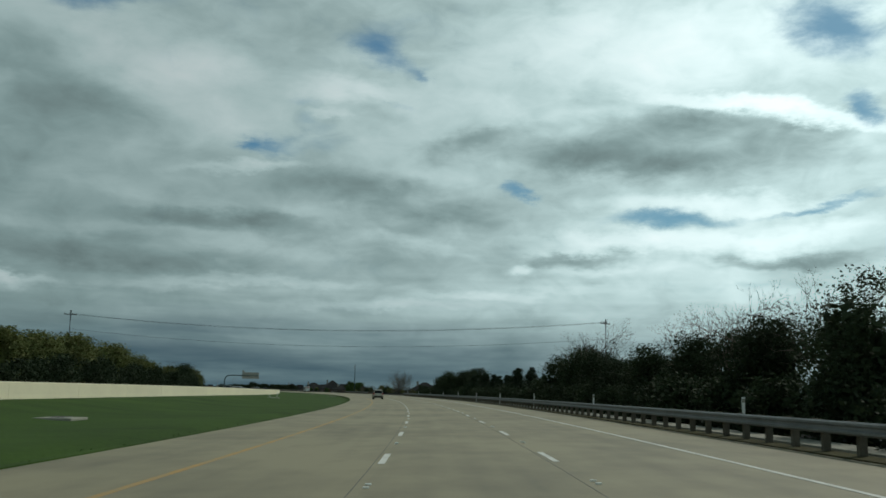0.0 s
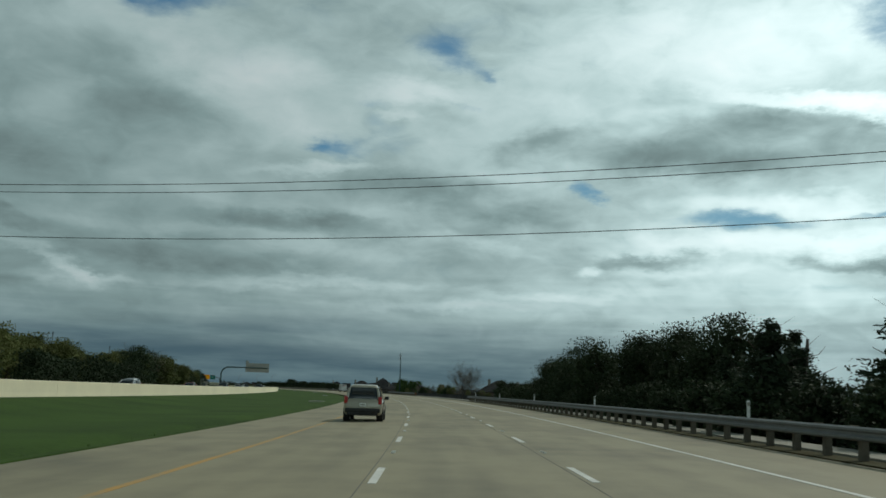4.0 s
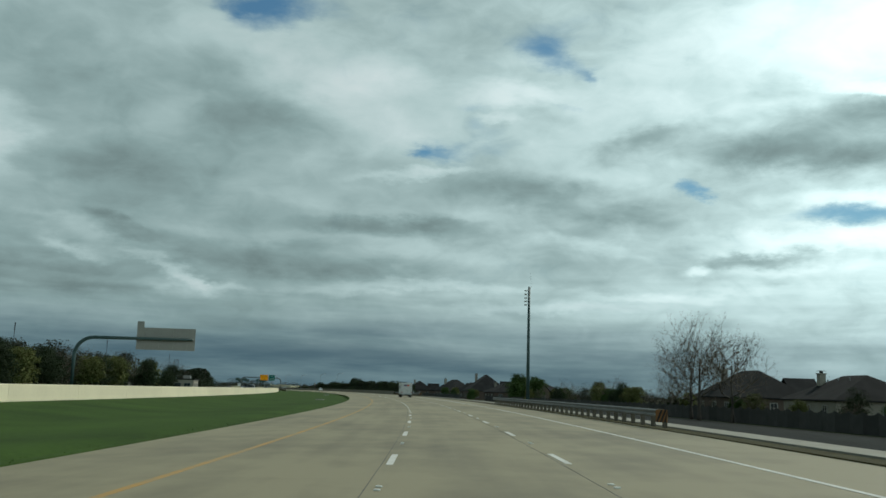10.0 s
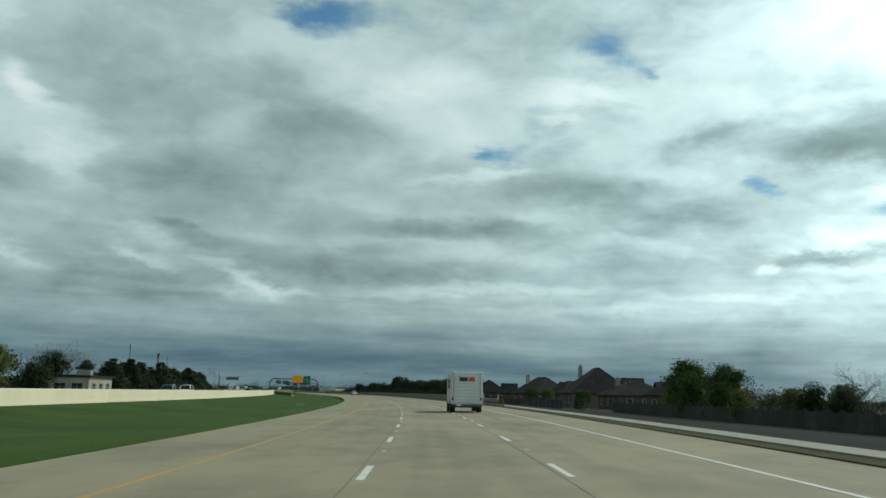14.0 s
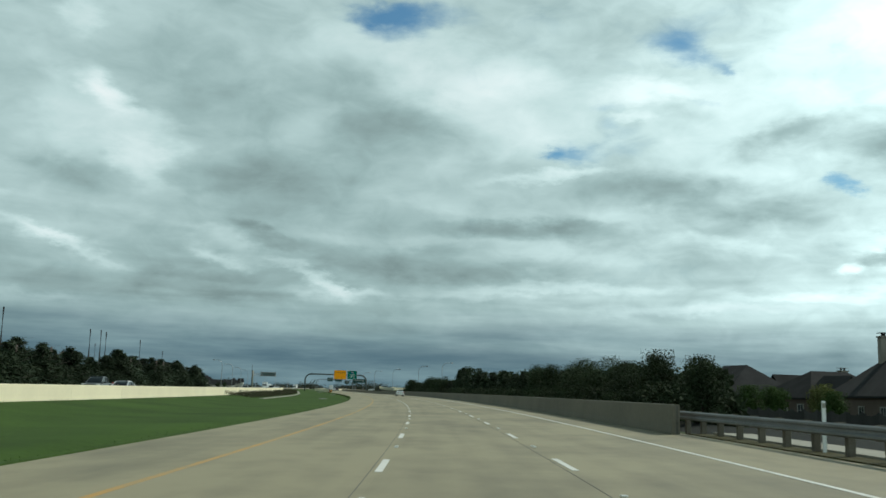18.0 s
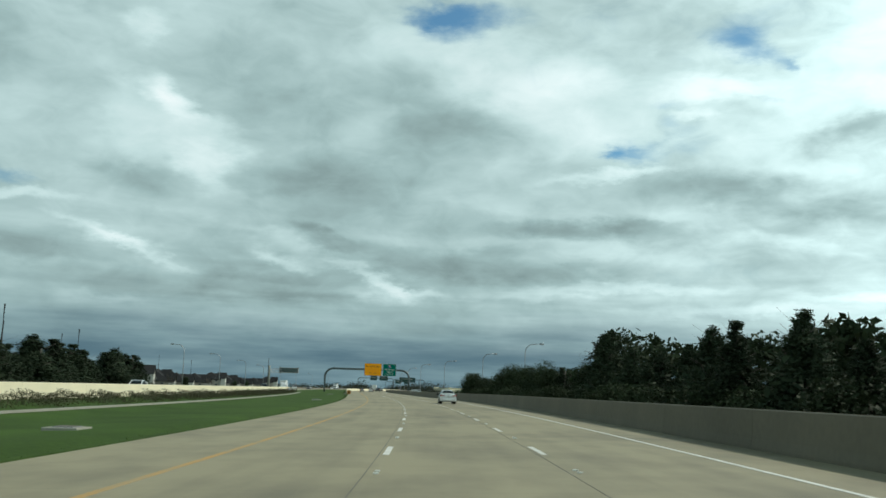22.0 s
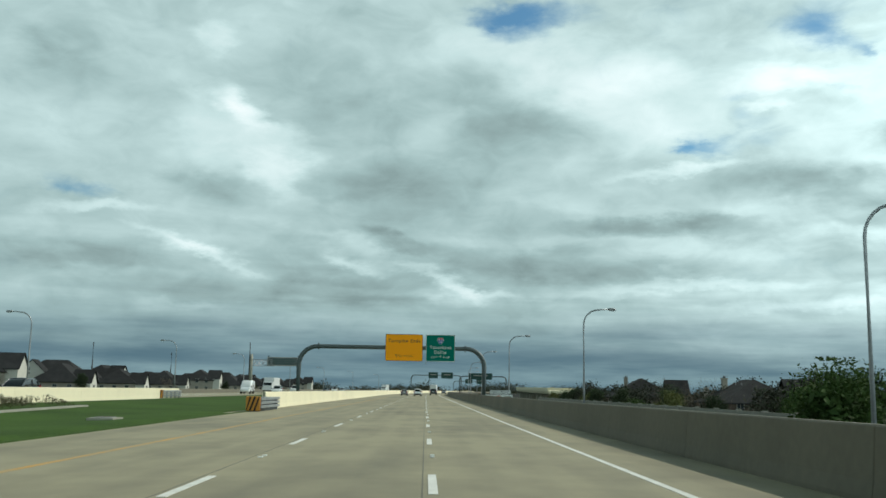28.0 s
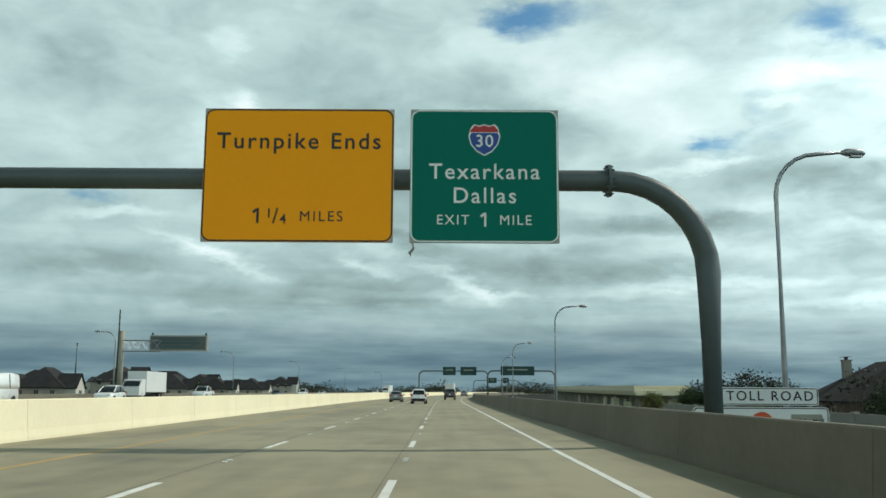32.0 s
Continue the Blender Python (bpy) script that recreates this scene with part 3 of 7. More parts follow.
def sheet(ns, s0, s1, step, extra=0.0, uv=True, height=None):
    ss = np.arange(s0, s1 + step / 2, step)
    height = height or lie
    verts = [at(s, n, height(s, n) + extra) for s in ss for n in ns]
    w = len(ns)
    faces = [(i * w + j, i * w + j + 1, (i + 1) * w + j + 1, (i + 1) * w + j) for i in range(len(ss) - 1) for j in range(w - 1)]
    me = bpy.data.meshes.new("sheet")
    me.from_pydata(verts, [], faces)
    if uv:
        lay = me.uv_layers.new(name="UVMap")
        for lp in me.loops:
            i, j = divmod(lp.vertex_index, w)
            lay.data[lp.index].uv = (ns[j], ss[i])
    for p in me.polygons:
        p.use_smooth = True
    return me


# ---- ground and road ----
def far_ground():
    """One sheet to the horizon: the strips beside the road, then wide country."""
    ns = [-420, -220, -120, -80, -60, -50, -42, -34, -24, -22, -20, -18, -16, -14, -12, -10, -8.5, -7.1, 2, 13, 16, 20, 25, 30, 36, 50, 80, 120, 200, 350]

    def h(s, n):
        return lie(s, n) - (0.35 if -7.2 < n < 13.1 else 0.05 if n < -24 and n > -42 else 0.0)
    me = sheet(ns, -300, 1700, 10.0, 0.0, False, h)
    bm = bmesh.new()
    bm.from_mesh(me)
    r = 4900.0
    ring = [bm.verts.new((r * math.cos(a), r * math.sin(a), -6.5)) for a in [math.tau * i / 48 for i in range(48)]]
    bm.faces.new(ring)
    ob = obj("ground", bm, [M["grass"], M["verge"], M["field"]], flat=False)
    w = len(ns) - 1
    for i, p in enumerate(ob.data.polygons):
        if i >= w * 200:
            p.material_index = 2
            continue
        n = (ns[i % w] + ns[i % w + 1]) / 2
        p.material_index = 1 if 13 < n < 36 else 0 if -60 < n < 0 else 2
    return tagged(ob, "green mown median and dark verge running to flat country", "ground", kind="structure")


far_ground()
road = new("road", sheet([-7.1, -3.66, 0, 3.66, 7.32, 10.1], -120, 1700, 5.0))
road.data.materials.append(M["road"])
tagged(road, "pale grey concrete toll road with sawn joints", "road", kind="structure")
opp = new("road", sheet([-40.5, -36.8, -33.2, -29.5, -24.6], -300, 1700, 8.0, 0.02))
opp.data.materials.append(M["road"])
tagged(opp, "concrete carriageway for oncoming traffic behind the wall", "road", kind="structure")

apron = new("road", sheet([-8.0, -7.1], 888, 1700, 5.0, -0.004))
apron.data.materials.append(M["road"])
tagged(apron, "concrete widening of the inner shoulder beside the barrier", "road", kind="structure")

# painted lines
PH = 7.5
dash = None
for line, n in (("a", 0.0), ("b", 3.66)):
    part("joint", strip(n - 0.165, n - 0.148, -60, 1500, 0.004, 8), M["seal"], road, "dark sealed lane joint")
    for k in range(-3, 120):
        s = PH + 12.19 * k + (0.0 if line == "a" else 0.6)
        if dash is None:
            dash = part("dash", boxed(0, 0, 0.004, 0.14, 3.05, 0.008), M["paint"], road, "white dashed lane line")
            mark = part("marker", boxed(0, 0, 0.012, 0.10, 0.10, 0.024, 0.01), M["white"], road, "raised reflective lane marker")
            dash.matrix_basis, mark.matrix_basis = put(s, n, lie(s, n)), put(s + 6.1, n, lie(s + 6.1, n))
            continue
        again(dash, "dash", road, put(s, n, lie(s, n)))
        for d in (-0.25, 0.25):
            again(mark, "marker", road, put(s + 6.1 + d, n + 0.04, lie(s, n)))
part("edge_line", strip(-3.73, -3.59, -120, 1600, 0.006, 8), M["yellow"], road, "worn yellow edge line")
part("edge_line", strip(7.25, 7.39, -120, 1600, 0.006, 8), M["paint"], road, "white edge line")
for n in (-36.8, -33.2, -29.6):
    part("edge_line", sweep([(n - .07, 0), (n - .07, 0.006), (n + .07, 0.006), (n + .07, 0)], -200, 1500, 10, True, lambda s: lie(s, -30) + 0.022), M["paint"], opp)
rib = obj("pavement", strip(11.0, 12.4, -120, 583, 0.06, 8), M["ribbon"])
tagged(rib, "narrow concrete mow strip along the verge", "kerb", kind="structure")
dry = obj("ground", strip(10.12, 10.98, -120, 583, 0.03, 8), M["brown"])
tagged(dry, "strip of dry brown grass beside the shoulder", "grass", kind="structure")
dry2 = obj("ground", strip(-7.42, -7.12, -120, 899, 0.02, 8), M["grass"])
tagged(dry2, "raised grass edge along the shoulder", "grass", kind="structure")

# ---- barriers: runs of cast segments ----
def barrier(name, n, s0, s1, height, base, foot, material, label, side=1, length=9.1, z=None):
    th = thing(name, Matrix(), label, "barrier", kind="structure")
    s = s0
    prof = [(n - side * foot * 0.55, -0.3), (n - side * foot * 0.55, 0.08), (n - side * (foot * 0.5 - (foot * 0.5 - 0.1) * 0.28), 0.30), (n - side * 0.10, height - 0.03), (n - side * 0.07, height),
            (n + side * 0.09, height), (n + side * 0.12, height - 0.03), (n + side * 0.12, -0.3)]
    while s < s1 - 0.1:
        e = min(s + length, s1)
        part("segment", sweep(prof, s + 0.012, e - 0.012, 4.6, True, z or (lambda q: lie(q, base))), material, th)
        s = e
    part("core", sweep([(n - side * 0.02, -0.3), (n - side * 0.02, height - 0.05), (n + side * 0.06, height - 0.05), (n + side * 0.06, -0.3)], s0, s1, 9.1, True, z or (lambda q: lie(q, base))), M["seal"], th, "dark joint filler")
    return th


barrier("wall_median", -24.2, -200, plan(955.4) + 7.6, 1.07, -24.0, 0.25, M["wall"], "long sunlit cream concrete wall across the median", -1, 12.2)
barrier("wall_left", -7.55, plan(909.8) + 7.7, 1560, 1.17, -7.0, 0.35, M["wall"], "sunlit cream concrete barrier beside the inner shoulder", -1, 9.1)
barrier("wall_right", 9.72, 583, 1560, 1.06, 9.6, 0.35, M["barrier"], "grey concrete barrier beside the outer shoulder, coloured as in shade", 1, 9.1)
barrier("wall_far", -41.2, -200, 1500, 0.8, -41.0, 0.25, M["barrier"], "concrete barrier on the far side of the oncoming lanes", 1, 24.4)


def guardrail(s0, s1):
    th = thing("guardrail", Matrix(), "galvanised steel guardrail on timber posts beside the shoulder", "guardrail", "guardrails beside the shoulder")
    n, h = 10.35, 0.80
    prof = [(n, h - 0.31), (n - 0.05, h - 0.27), (n - 0.05, h - 0.22), (n, h - 0.18), (n, h - 0.13), (n - 0.05, h - 0.09), (n - 0.05, h - 0.04), (n, h)]
    prof = prof + [(a + 0.012, z) for a, z in prof[::-1]]
    q = s0
    while q < s1 - 0.1:
        e = min(q + 7.62, s1)
        part("rail", sweep(prof, q, e + 0.02, 3.81, True, lambda s: lie(s, n)), M["rail"], th, "galvanised W-beam rail, coloured as in shade")
        q = e
    first = None
    k = int((s1 - s0) / 1.905)
    for i in range(k + 1):
        s = s0 + 0.1 + i * (s1 - s0 - 0.2) / k
        if first is None:
            first = part("post", boxed(0.32, 0, 0.30, 0.17, 0.2, 0.9, 0.01), M["post"], th, "timber guardrail post")
            block = part("block", boxed(0.12, 0, h - 0.155, 0.20, 0.15, 0.34, 0.008), M["post"], th, "timber offset block")
            first.matrix_basis = block.matrix_basis = put(s, n, lie(s, n))
        else:
            again(first, "post", th, put(s, n, lie(s, n)))
            again(block, "block", th, put(s, n, lie(s, n)))
    return th


for a, b in ((-90, 249), (343, 412), (525, 585)):
    guardrail(a, b)

# ---- plants ----
rng = np.random.default_rng(7)


def leaf_mesh(name, pts, size, material, droop=0.0, slim=0.55, jitter=0.35):
    """Small four-sided leaves at many points, turned at random."""
    k = len(pts)
    d1 = rng.normal(size=(k, 3))
    d1[:, 2] -= droop
    d1 /= np.linalg.norm(d1, axis=1)[:, None]
    d2 = np.cross(d1, rng.normal(size=(k, 3)))
    d2 /= np.linalg.norm(d2, axis=1)[:, None] + 1e-9
    sz = np.broadcast_to(size, k)[:, None] * (1 + jitter * rng.normal(size=k)).clip(0.4, 2.0)[:, None]
    a, b = d1 * sz, d2 * sz * slim
    v = np.stack([pts - a, pts + b * 0.9 - a * 0.1, pts + a, pts - b * 0.9 + a * 0.1], axis=1).reshape(-1, 3)
    me = bpy.data.meshes.new(name)
    me.from_pydata(v.tolist(), [], np.arange(4 * k).reshape(-1, 4).tolist())
    me.materials.append(material)
    return me


def limbs(bm, h, r, spread, n, top=0.75, bend=0.2):
    """A tapered trunk with limbs; returns the limbs' ends."""
    ends = []
    pts, rad = [], []
    x = y = 0.0
    for i in range(6):
        u = i / 5
        pts.append((x, y, -0.3 + u * (h * top + 0.3)))
        rad.append(r * (1.25 if i == 0 else 1 - 0.75 * u))
        x, y = x + rng.normal() * bend * 0.2, y + rng.normal() * bend * 0.2
    tube(bm, pts, rad, 7)
    for i in range(n):
        u = 0.3 + 0.68 * (i + rng.random()) / n
        base = Vector(pts[0]).lerp(Vector(pts[-1]), u)
        a = i * 2.4 + rng.random()
        ln = spread * (1.05 - 0.5 * u) * (0.7 + 0.5 * rng.random())
        up = 0.35 + 0.7 * u
        mid = base + Vector((math.cos(a) * ln * 0.5, math.sin(a) * ln * 0.5, ln * up * 0.35))
        end = base + Vector((math.cos(a + 0.3) * ln, math.sin(a + 0.3) * ln, ln * up))
        q = r * 0.42 * (1.1 - u)
        tube(bm, [base, mid, end], [q, q * 0.7, q * 0.25], 5)
        ends.append((base, mid, end))
    return ends


def fine_twigs(bm, ends, size, depth, r):
    """Forks of ever finer twigs from the limbs' ends."""
    tips = []
    for base, mid, end in ends:
        todo = [(mid, (end - mid).normalized(), size, 0), (end, (end - mid).normalized(), size, 0), (mid.lerp(end, 0.5), (end - mid).normalized(), size, 0)]
        while todo:
            p, d, ln, lv = todo.pop()
            for _ in range(3 if lv == 0 else 2):
                nd = (d + Vector(rng.normal(size=3)) * 0.55 + Vector((0, 0, 0.25))).normalized()
                q = p + nd * ln * (0.7 + 0.6 * rng.random())
                rad = r * 0.62 ** lv
                side = nd.orthogonal().normalized() * rad
                s2 = nd.cross(side).normalized() * rad
                vs = [bm.verts.new(p + side), bm.verts.new(p - side * 0.5 + s2), bm.verts.new(p - side * 0.5 - s2), bm.verts.new(q)]
                for f in ((0, 1, 3), (1, 2, 3), (2, 0, 3)):
                    bm.faces.new([vs[i] for i in f])
                tips.append(q)
                if lv < depth:
                    todo.append((q, nd, ln * 0.68, lv + 1))
    return tips


def envelope(k, h, w, low, kind):
    """Points in a crown of many clumps, uneven outline and gaps."""
    cl = []
    m = 46 if kind != "cedar" else 70
    for _ in range(m):
        u = rng.random() ** (0.8 if kind != "cedar" else 1.25)
        z = low + (h - low) * u
        if kind == "cedar":
            rad = w * (1 - u) ** 0.95 * (0.8 + 0.45 * rng.random()) + 0.03
            rr = rad * (0.45 + 0.55 * rng.random())
        else:
            rad = w * math.sqrt(max(0.05, 1 - (2 * u - 0.85) ** 2 / 1.5)) * (0.75 + 0.4 * rng.random())
            rr = rad * rng.random() ** 0.5
        a = rng.random() * math.tau
        cs = (0.10 + 0.12 * rng.random()) * (w + 0.8) * (1.0 if kind != "cedar" else 0.30 + 0.85 * (1 - u))
        cl.append((rr * math.cos(a), rr * math.sin(a), z, cs))
    cl = np.array(cl)
    idx = rng.integers(0, m, k)
    p = cl[idx, :3] + np.clip(rng.normal(size=(k, 3)), -1.5, 1.5) * cl[idx, 3:4] * np.array([1.0, 1.0, 0.8 if kind != "cedar" else 1.1])
    p[:, 2] = np.maximum(p[:, 2], 0.05)
    return p


def tree(kind, h, w, leaves, leaf, size, label, category="tree"):
    low = {"oak": 0.5, "cedar": 0.15, "open": h * 0.3, "bare": h * 0.3, "bush": 0.1}[kind]
    th = thing("tree" if category == "tree" else category, Matrix(), label, category)
    bm = bmesh.new()
    ends = limbs(bm, h, 0.02 * h + 0.05, w * 0.85, 9 if kind != "cedar" else 12, 0.95 if kind == "cedar" else 0.72)
    part("trunk", bm, M["bark"], th, "", True)
    if kind == "bare":
        tb = bmesh.new()
        fine_twigs(tb, ends, h * 0.17, 4, 0.042)
        part("crown", tb, M["twig"], th, "leafless twigs")
        return th
    p = envelope(leaves, h, w, low, kind)
    # a denser heart of broader leaves
    q = envelope(leaves // 6, h, w, low, kind)
    q[:, :2] *= 0.72
    q[:, 2] = low + (q[:, 2] - low) * 0.86
    size = np.concatenate([np.full(len(p), size), np.full(len(q), size * 2.6)])
    p = np.concatenate([p, q])
    cr = new("crown", leaf_mesh("crown", p, size, M[leaf], 0.5 if kind == "cedar" else 0.0, 0.4 if kind == "cedar" else 0.6))
    cr.parent = th
    return th


NURSERY = {}


def plant(kind, s, n, h, label="", turn=None, z=None, wide=1.0):
    """A copy of one of the kind's plants, brought to height h, standing at s, n."""
    group, s = NURSERY[kind], plan(s)
    src, h0 = group[int(rng.integers(0, len(group)))]
    k = (0.76 if kind == "cedar" else 0.86) * h / h0
    m = put(s, n, (lie(s, n) if z is None else z) - 0.05, rng.random() * 360 if turn is None else turn)
    if not src.get("used"):
        ob = src
        src["used"] = 1
        ob.matrix_basis = m
    else:
        ob = copy_thing(src, m)
    ob.matrix_basis = m @ Matrix.Diagonal((k * wide, k * wide, k, 1))
    if label:
        ob["label"] = label
    return ob


def nursery(kind, count, h, w, leaves, leaf, size, label, shape, category="tree"):
    NURSERY[kind] = [(tree(shape, h, w * (0.9 + 0.2 * rng.random()), leaves, leaf, size, label, category), h) for _ in range(count)]


def grove(label, rows, material):
    """Trees of a belt's hidden rows in one mesh: their leaves alone."""
    pts = []
    for kind, s, n, h, wide in rows:
        p = envelope(1700, h * 0.9, h * (0.35 if kind == "oak" else 0.24) * wide, 0.3, kind)
        pts.append(p + np.array(at(s, n, lie(s, n) - 0.05)))
    pts = np.concatenate(pts)
    ob = new("trees", leaf_mesh("trees", pts, 0.2, material, 0, 0.6))
    return tagged(ob, label, "trees", kind="stuff")


nursery("oak", 5, 6.0, 2.1, 9500, "leaf_dark", 0.07, "dark dense evergreen tree in shade behind the barrier", "oak")
nursery("cedar", 5, 6.0, 1.35, 8500, "leaf_cedar", 0.08, "dark pointed cedar tree in shade", "cedar")
nursery("spring", 4, 7.0, 2.6, 6500, "leaf_spring", 0.12, "tree with pale yellow-green spring leaves", "open")
nursery("green", 3, 7.0, 3.0, 13000, "leaf_green", 0.092, "round leafy green garden tree", "oak")
nursery("bare", 3, 8.0, 3.6, 0, "twig", 0.1, "leafless tree with many fine upright branches", "bare")
nursery("bush", 3, 2.0, 1.3, 3500, "leaf_dark", 0.07, "low dark bush behind the barrier", "bush", "bush")

# the shaded belt behind the first guardrail
for i in range(65):
    s = -36 + i * 4.4 + rng.normal() * 0.8
    back = i % 2
    h = 5.0 - 1.0 * (1 - smooth(45, 70, s)) + 1.2 * math.sin(s * 0.045 + 0.6) + rng.normal() * 0.45
    if s > 84:
        h += 0.5 * math.sin(s * 0.11) - 0.4 * (1 - smooth(170, 215, s))
    if 66 <= s < 80:
        h = 5.6 + 0.3 * rng.normal()
    if 80 <= s < 98:
        h = 3.2
    if 203 < s < 219:
        h = 5.9 + 0.4 * rng.normal()
    elif s >= 219:
        h = 3.4 + 0.2 * rng.normal()
    if 98 <= s < 160:
        h = 5.4 + 0.9 * math.sin(s * 0.55) + 0.3 * rng.normal()
    plant("cedar" if 98 <= s < 160 else "oak", s, 15.0 + 2.6 * back + rng.normal() * 0.4, max(h, 2.9) + 0.5 * back, wide=1.9 if 98 <= s < 160 else 1.15)
for i in range(48):
    s = -30 + i * 5.6
    plant("bush", s, 13.3 + rng.random() * 0.6, 1.7 + rng.random() * 0.7, wide=1.25)
for s, n, h in ((35, 18, 7.0), (46, 19, 7.4), (70, 17, 7.8), (24, 17.5, 6.6), (116, 22, 6.2), (182, 20, 6.0)):
    plant("bare", s, n, h, "tall leafless tree rising above the dark belt")
for s in (51, 55, 59, 63, 67, 71):
    plant("oak", s, 18.2 + rng.random(), 4.6 + rng.random() * 0.5, wide=1.3)
# the belt behind the right concrete barrier
behind = []
for i in range(69):
    s = 601 + i * 3.7 + rng.normal() * 0.5
    kind = "oak" if s < 655 or s > 746 and i % 2 else "cedar"
    h = float(np.interp(s, (601, 640, 672, 685, 696, 705, 718, 724, 729, 740, 744, 748, 785, 800, 830, 856), (4.1, 4.8, 5.2, 5.4, 4.8, 6.1, 6.1, 4.0, 6.4, 8.2, 6.0, 4.6, 5.2, 4.8, 4.4, 5.8))) + 0.35 * rng.normal()
    plant(kind, s, 14.2 + rng.random() * 2.6, max(h, 2.6), wide=1.7 if kind == "cedar" else 1.1)
    behind.append(("oak" if i % 3 else "cedar", s + 1.8, 17.6 + rng.random() * 2, max(h, 2.6) * 0.85, 1.2))
for i in range(38):
    plant("bush", 600 + i * 6.0, 13.0 + rng.random(), 1.6 + rng.random() * 0.6, wide=1.3)
grove("dark evergreen trees standing behind the roadside belt", behind, M["leaf_dark"])
for s in (748, 756, 765):
    plant("bare", s, 21, 6.0)
# beyond the oncoming lanes
behind = []
for i in range(48):
    s = 78 + i * 5.4 + rng.normal()
    behind.append(("oak", s, -52 - rng.random() * 5, 5.2 - 1.2 * (1 - smooth(100, 150, s)) + rng.random() * 1.8, 1.3))
grove("dark evergreen trees beyond the oncoming lanes", behind, M["leaf_dark"])
behind = [("oak", 380 + i * 4.6, -60 - rng.random() * 14, 7.4 + rng.random() * 3.0, 1.3) for i in range(45)]
grove("brown-green budding trees beyond the oncoming lanes", behind, M["far_leaf"])
for i in range(34):
    s = 108 + i * 8 + rng.normal() * 2
    plant("spring", s, -62 - rng.random() * 10, 9.5 + 2.5 * (1 - smooth(150, 330, s)) - 2.5 * (1 - smooth(130, 180, s)) + rng.random() * 2.5, wide=1.2)
for i in range(40):
    s = 352 + i * 6.2 + rng.normal() * 2
    kind = ("oak", "spring", "oak", "oak", "bare")[i % 5]
    plant(kind, s, -54 - rng.random() * 12, 7.0 + 3.2 * (1 - smooth(395, 440, s)) + rng.random() * 2.0, wide=1.2)
for i in range(56):
    s = 604 + i * 5.0 + rng.normal() * 0.7
    plant("cedar", s, -50 - rng.random() * 4, 8.1 + rng.random() * 2.4, "pointed dark cedar in a row beyond the oncoming lanes", wide=2.7)
# gardens beside the houses
plant("bare", 412, 34.5, 11.6, "wide leafless tree with upright branches in a garden", wide=1.0)
plant("bare", 419, 36.0, 11.0, "wide leafless tree with upright branches in a garden", wide=1.0)
plant("bare", 407, 36.5, 10.2, "wide leafless tree with upright branches in a garden", wide=1.0)
plant("bare", 425, 38.0, 9.4, "wide leafless tree with upright branches in a garden", wide=1.0)
plant("bare", 436, 39.0, 6.0)
for i in range(13):
    plant(("oak", "spring", "bare", "oak", "green")[i % 5], 455 + i * 7.2 + rng.normal() * 1.5, 40 + rng.random() * 6, 3.5 + rng.random() * 1.5, "bushy garden tree behind the board fence", wide=1.25)
for i in range(20):
    plant(("spring", "green", "bare", "spring", "bare")[i % 5], 300 + i * 7.5 + rng.normal() * 1.5, 39.5 + rng.random() * 4, 2.9 + rng.random() * 1.1, "young garden tree behind the board fence", wide=1.1)
for s, n, h, k in ((560, 42, 9.0, "green"), (550, 39, 6.5, "green"), (541, 39.5, 5.0, "green"), (553, 45, 8.2, "green"), (572, 44, 5.0, "spring"), (500, 46, 6, "spring"), (516, 44, 6, "bare"), (470, 42, 5.5, "oak"), (486, 44, 6.5, "bare"),
                   (531, 38, 4.0, "spring"), (606, 38, 4.2, "green"), (613, 41, 4.0, "spring"), (630, 37, 3.8, "green"), (636, 39, 4.6, "spring"), (654, 39, 4.6, "green"), (640, 36, 4.5, "green"), (659, 78, 9, "green"), (450, 45, 6, "bare"), (330, 46, 5.5, "spring"), (300, 42, 5.0, "bare"),
                   (372, 44, 5, "spring"), (396, 45, 4.5, "oak"), (610, 50, 6, "oak"), (590, 52, 6.5, "bare")):
    plant(k, s, n, h)
for s, n, h, k in ((905, 27, 9.2, "green"), (909, 30, 8.6, "oak"), (1010, 44, 8.5, "oak"), (1025, 47, 9.0, "bare"), (1040, 42, 8.0, "oak"), (1055, 46, 8.5, "oak"), (1072, 43, 8, "oak"),
                   (1090, 45, 7.5, "green"), (1105, 40, 7.5, "oak"), (1120, 44, 8, "oak"), (1135, 41, 7, "spring"), (985, 50, 8, "oak"), (960, 48, 8, "bare"), (1002, 30, 4.5, "oak"), (1048, 30, 4.5, "bush"),
                   (1085, 30, 4, "bush"), (885, 33, 7, "oak"), (872, 36, 7, "bare"), (945, 44, 7.5, "oak")):
    plant(k, s, n, h, z=-4.9)
for i in range(18):
    s = 900 + i * 13.5
    plant(("oak", "oak", "bare", "spring", "green")[i % 5], s + rng.normal() * 2, 38 + rng.random() * 8, 6.0 + rng.random() * 2.2, z=-4.9)
for s, n, h, k in ((905, -66, 6, "oak"), (930, -70, 6, "spring"), (958, -74, 5, "oak"), (1010, -66, 5, "bare"), (1060, -70, 5, "oak"), (1130, -72, 5, "bare"), (1190, -70, 5, "oak"), (1240, -72, 5, "oak")):
    plant(k, s, n, h)


behind = [("oak", 905 + i * 4.4, 44 + rng.random() * 26, 7.0 + rng.random() * 2.5, 1.4) for i in range(46)]
grove("brown-green trees on the low ground among the houses", behind, M["far_leaf"])


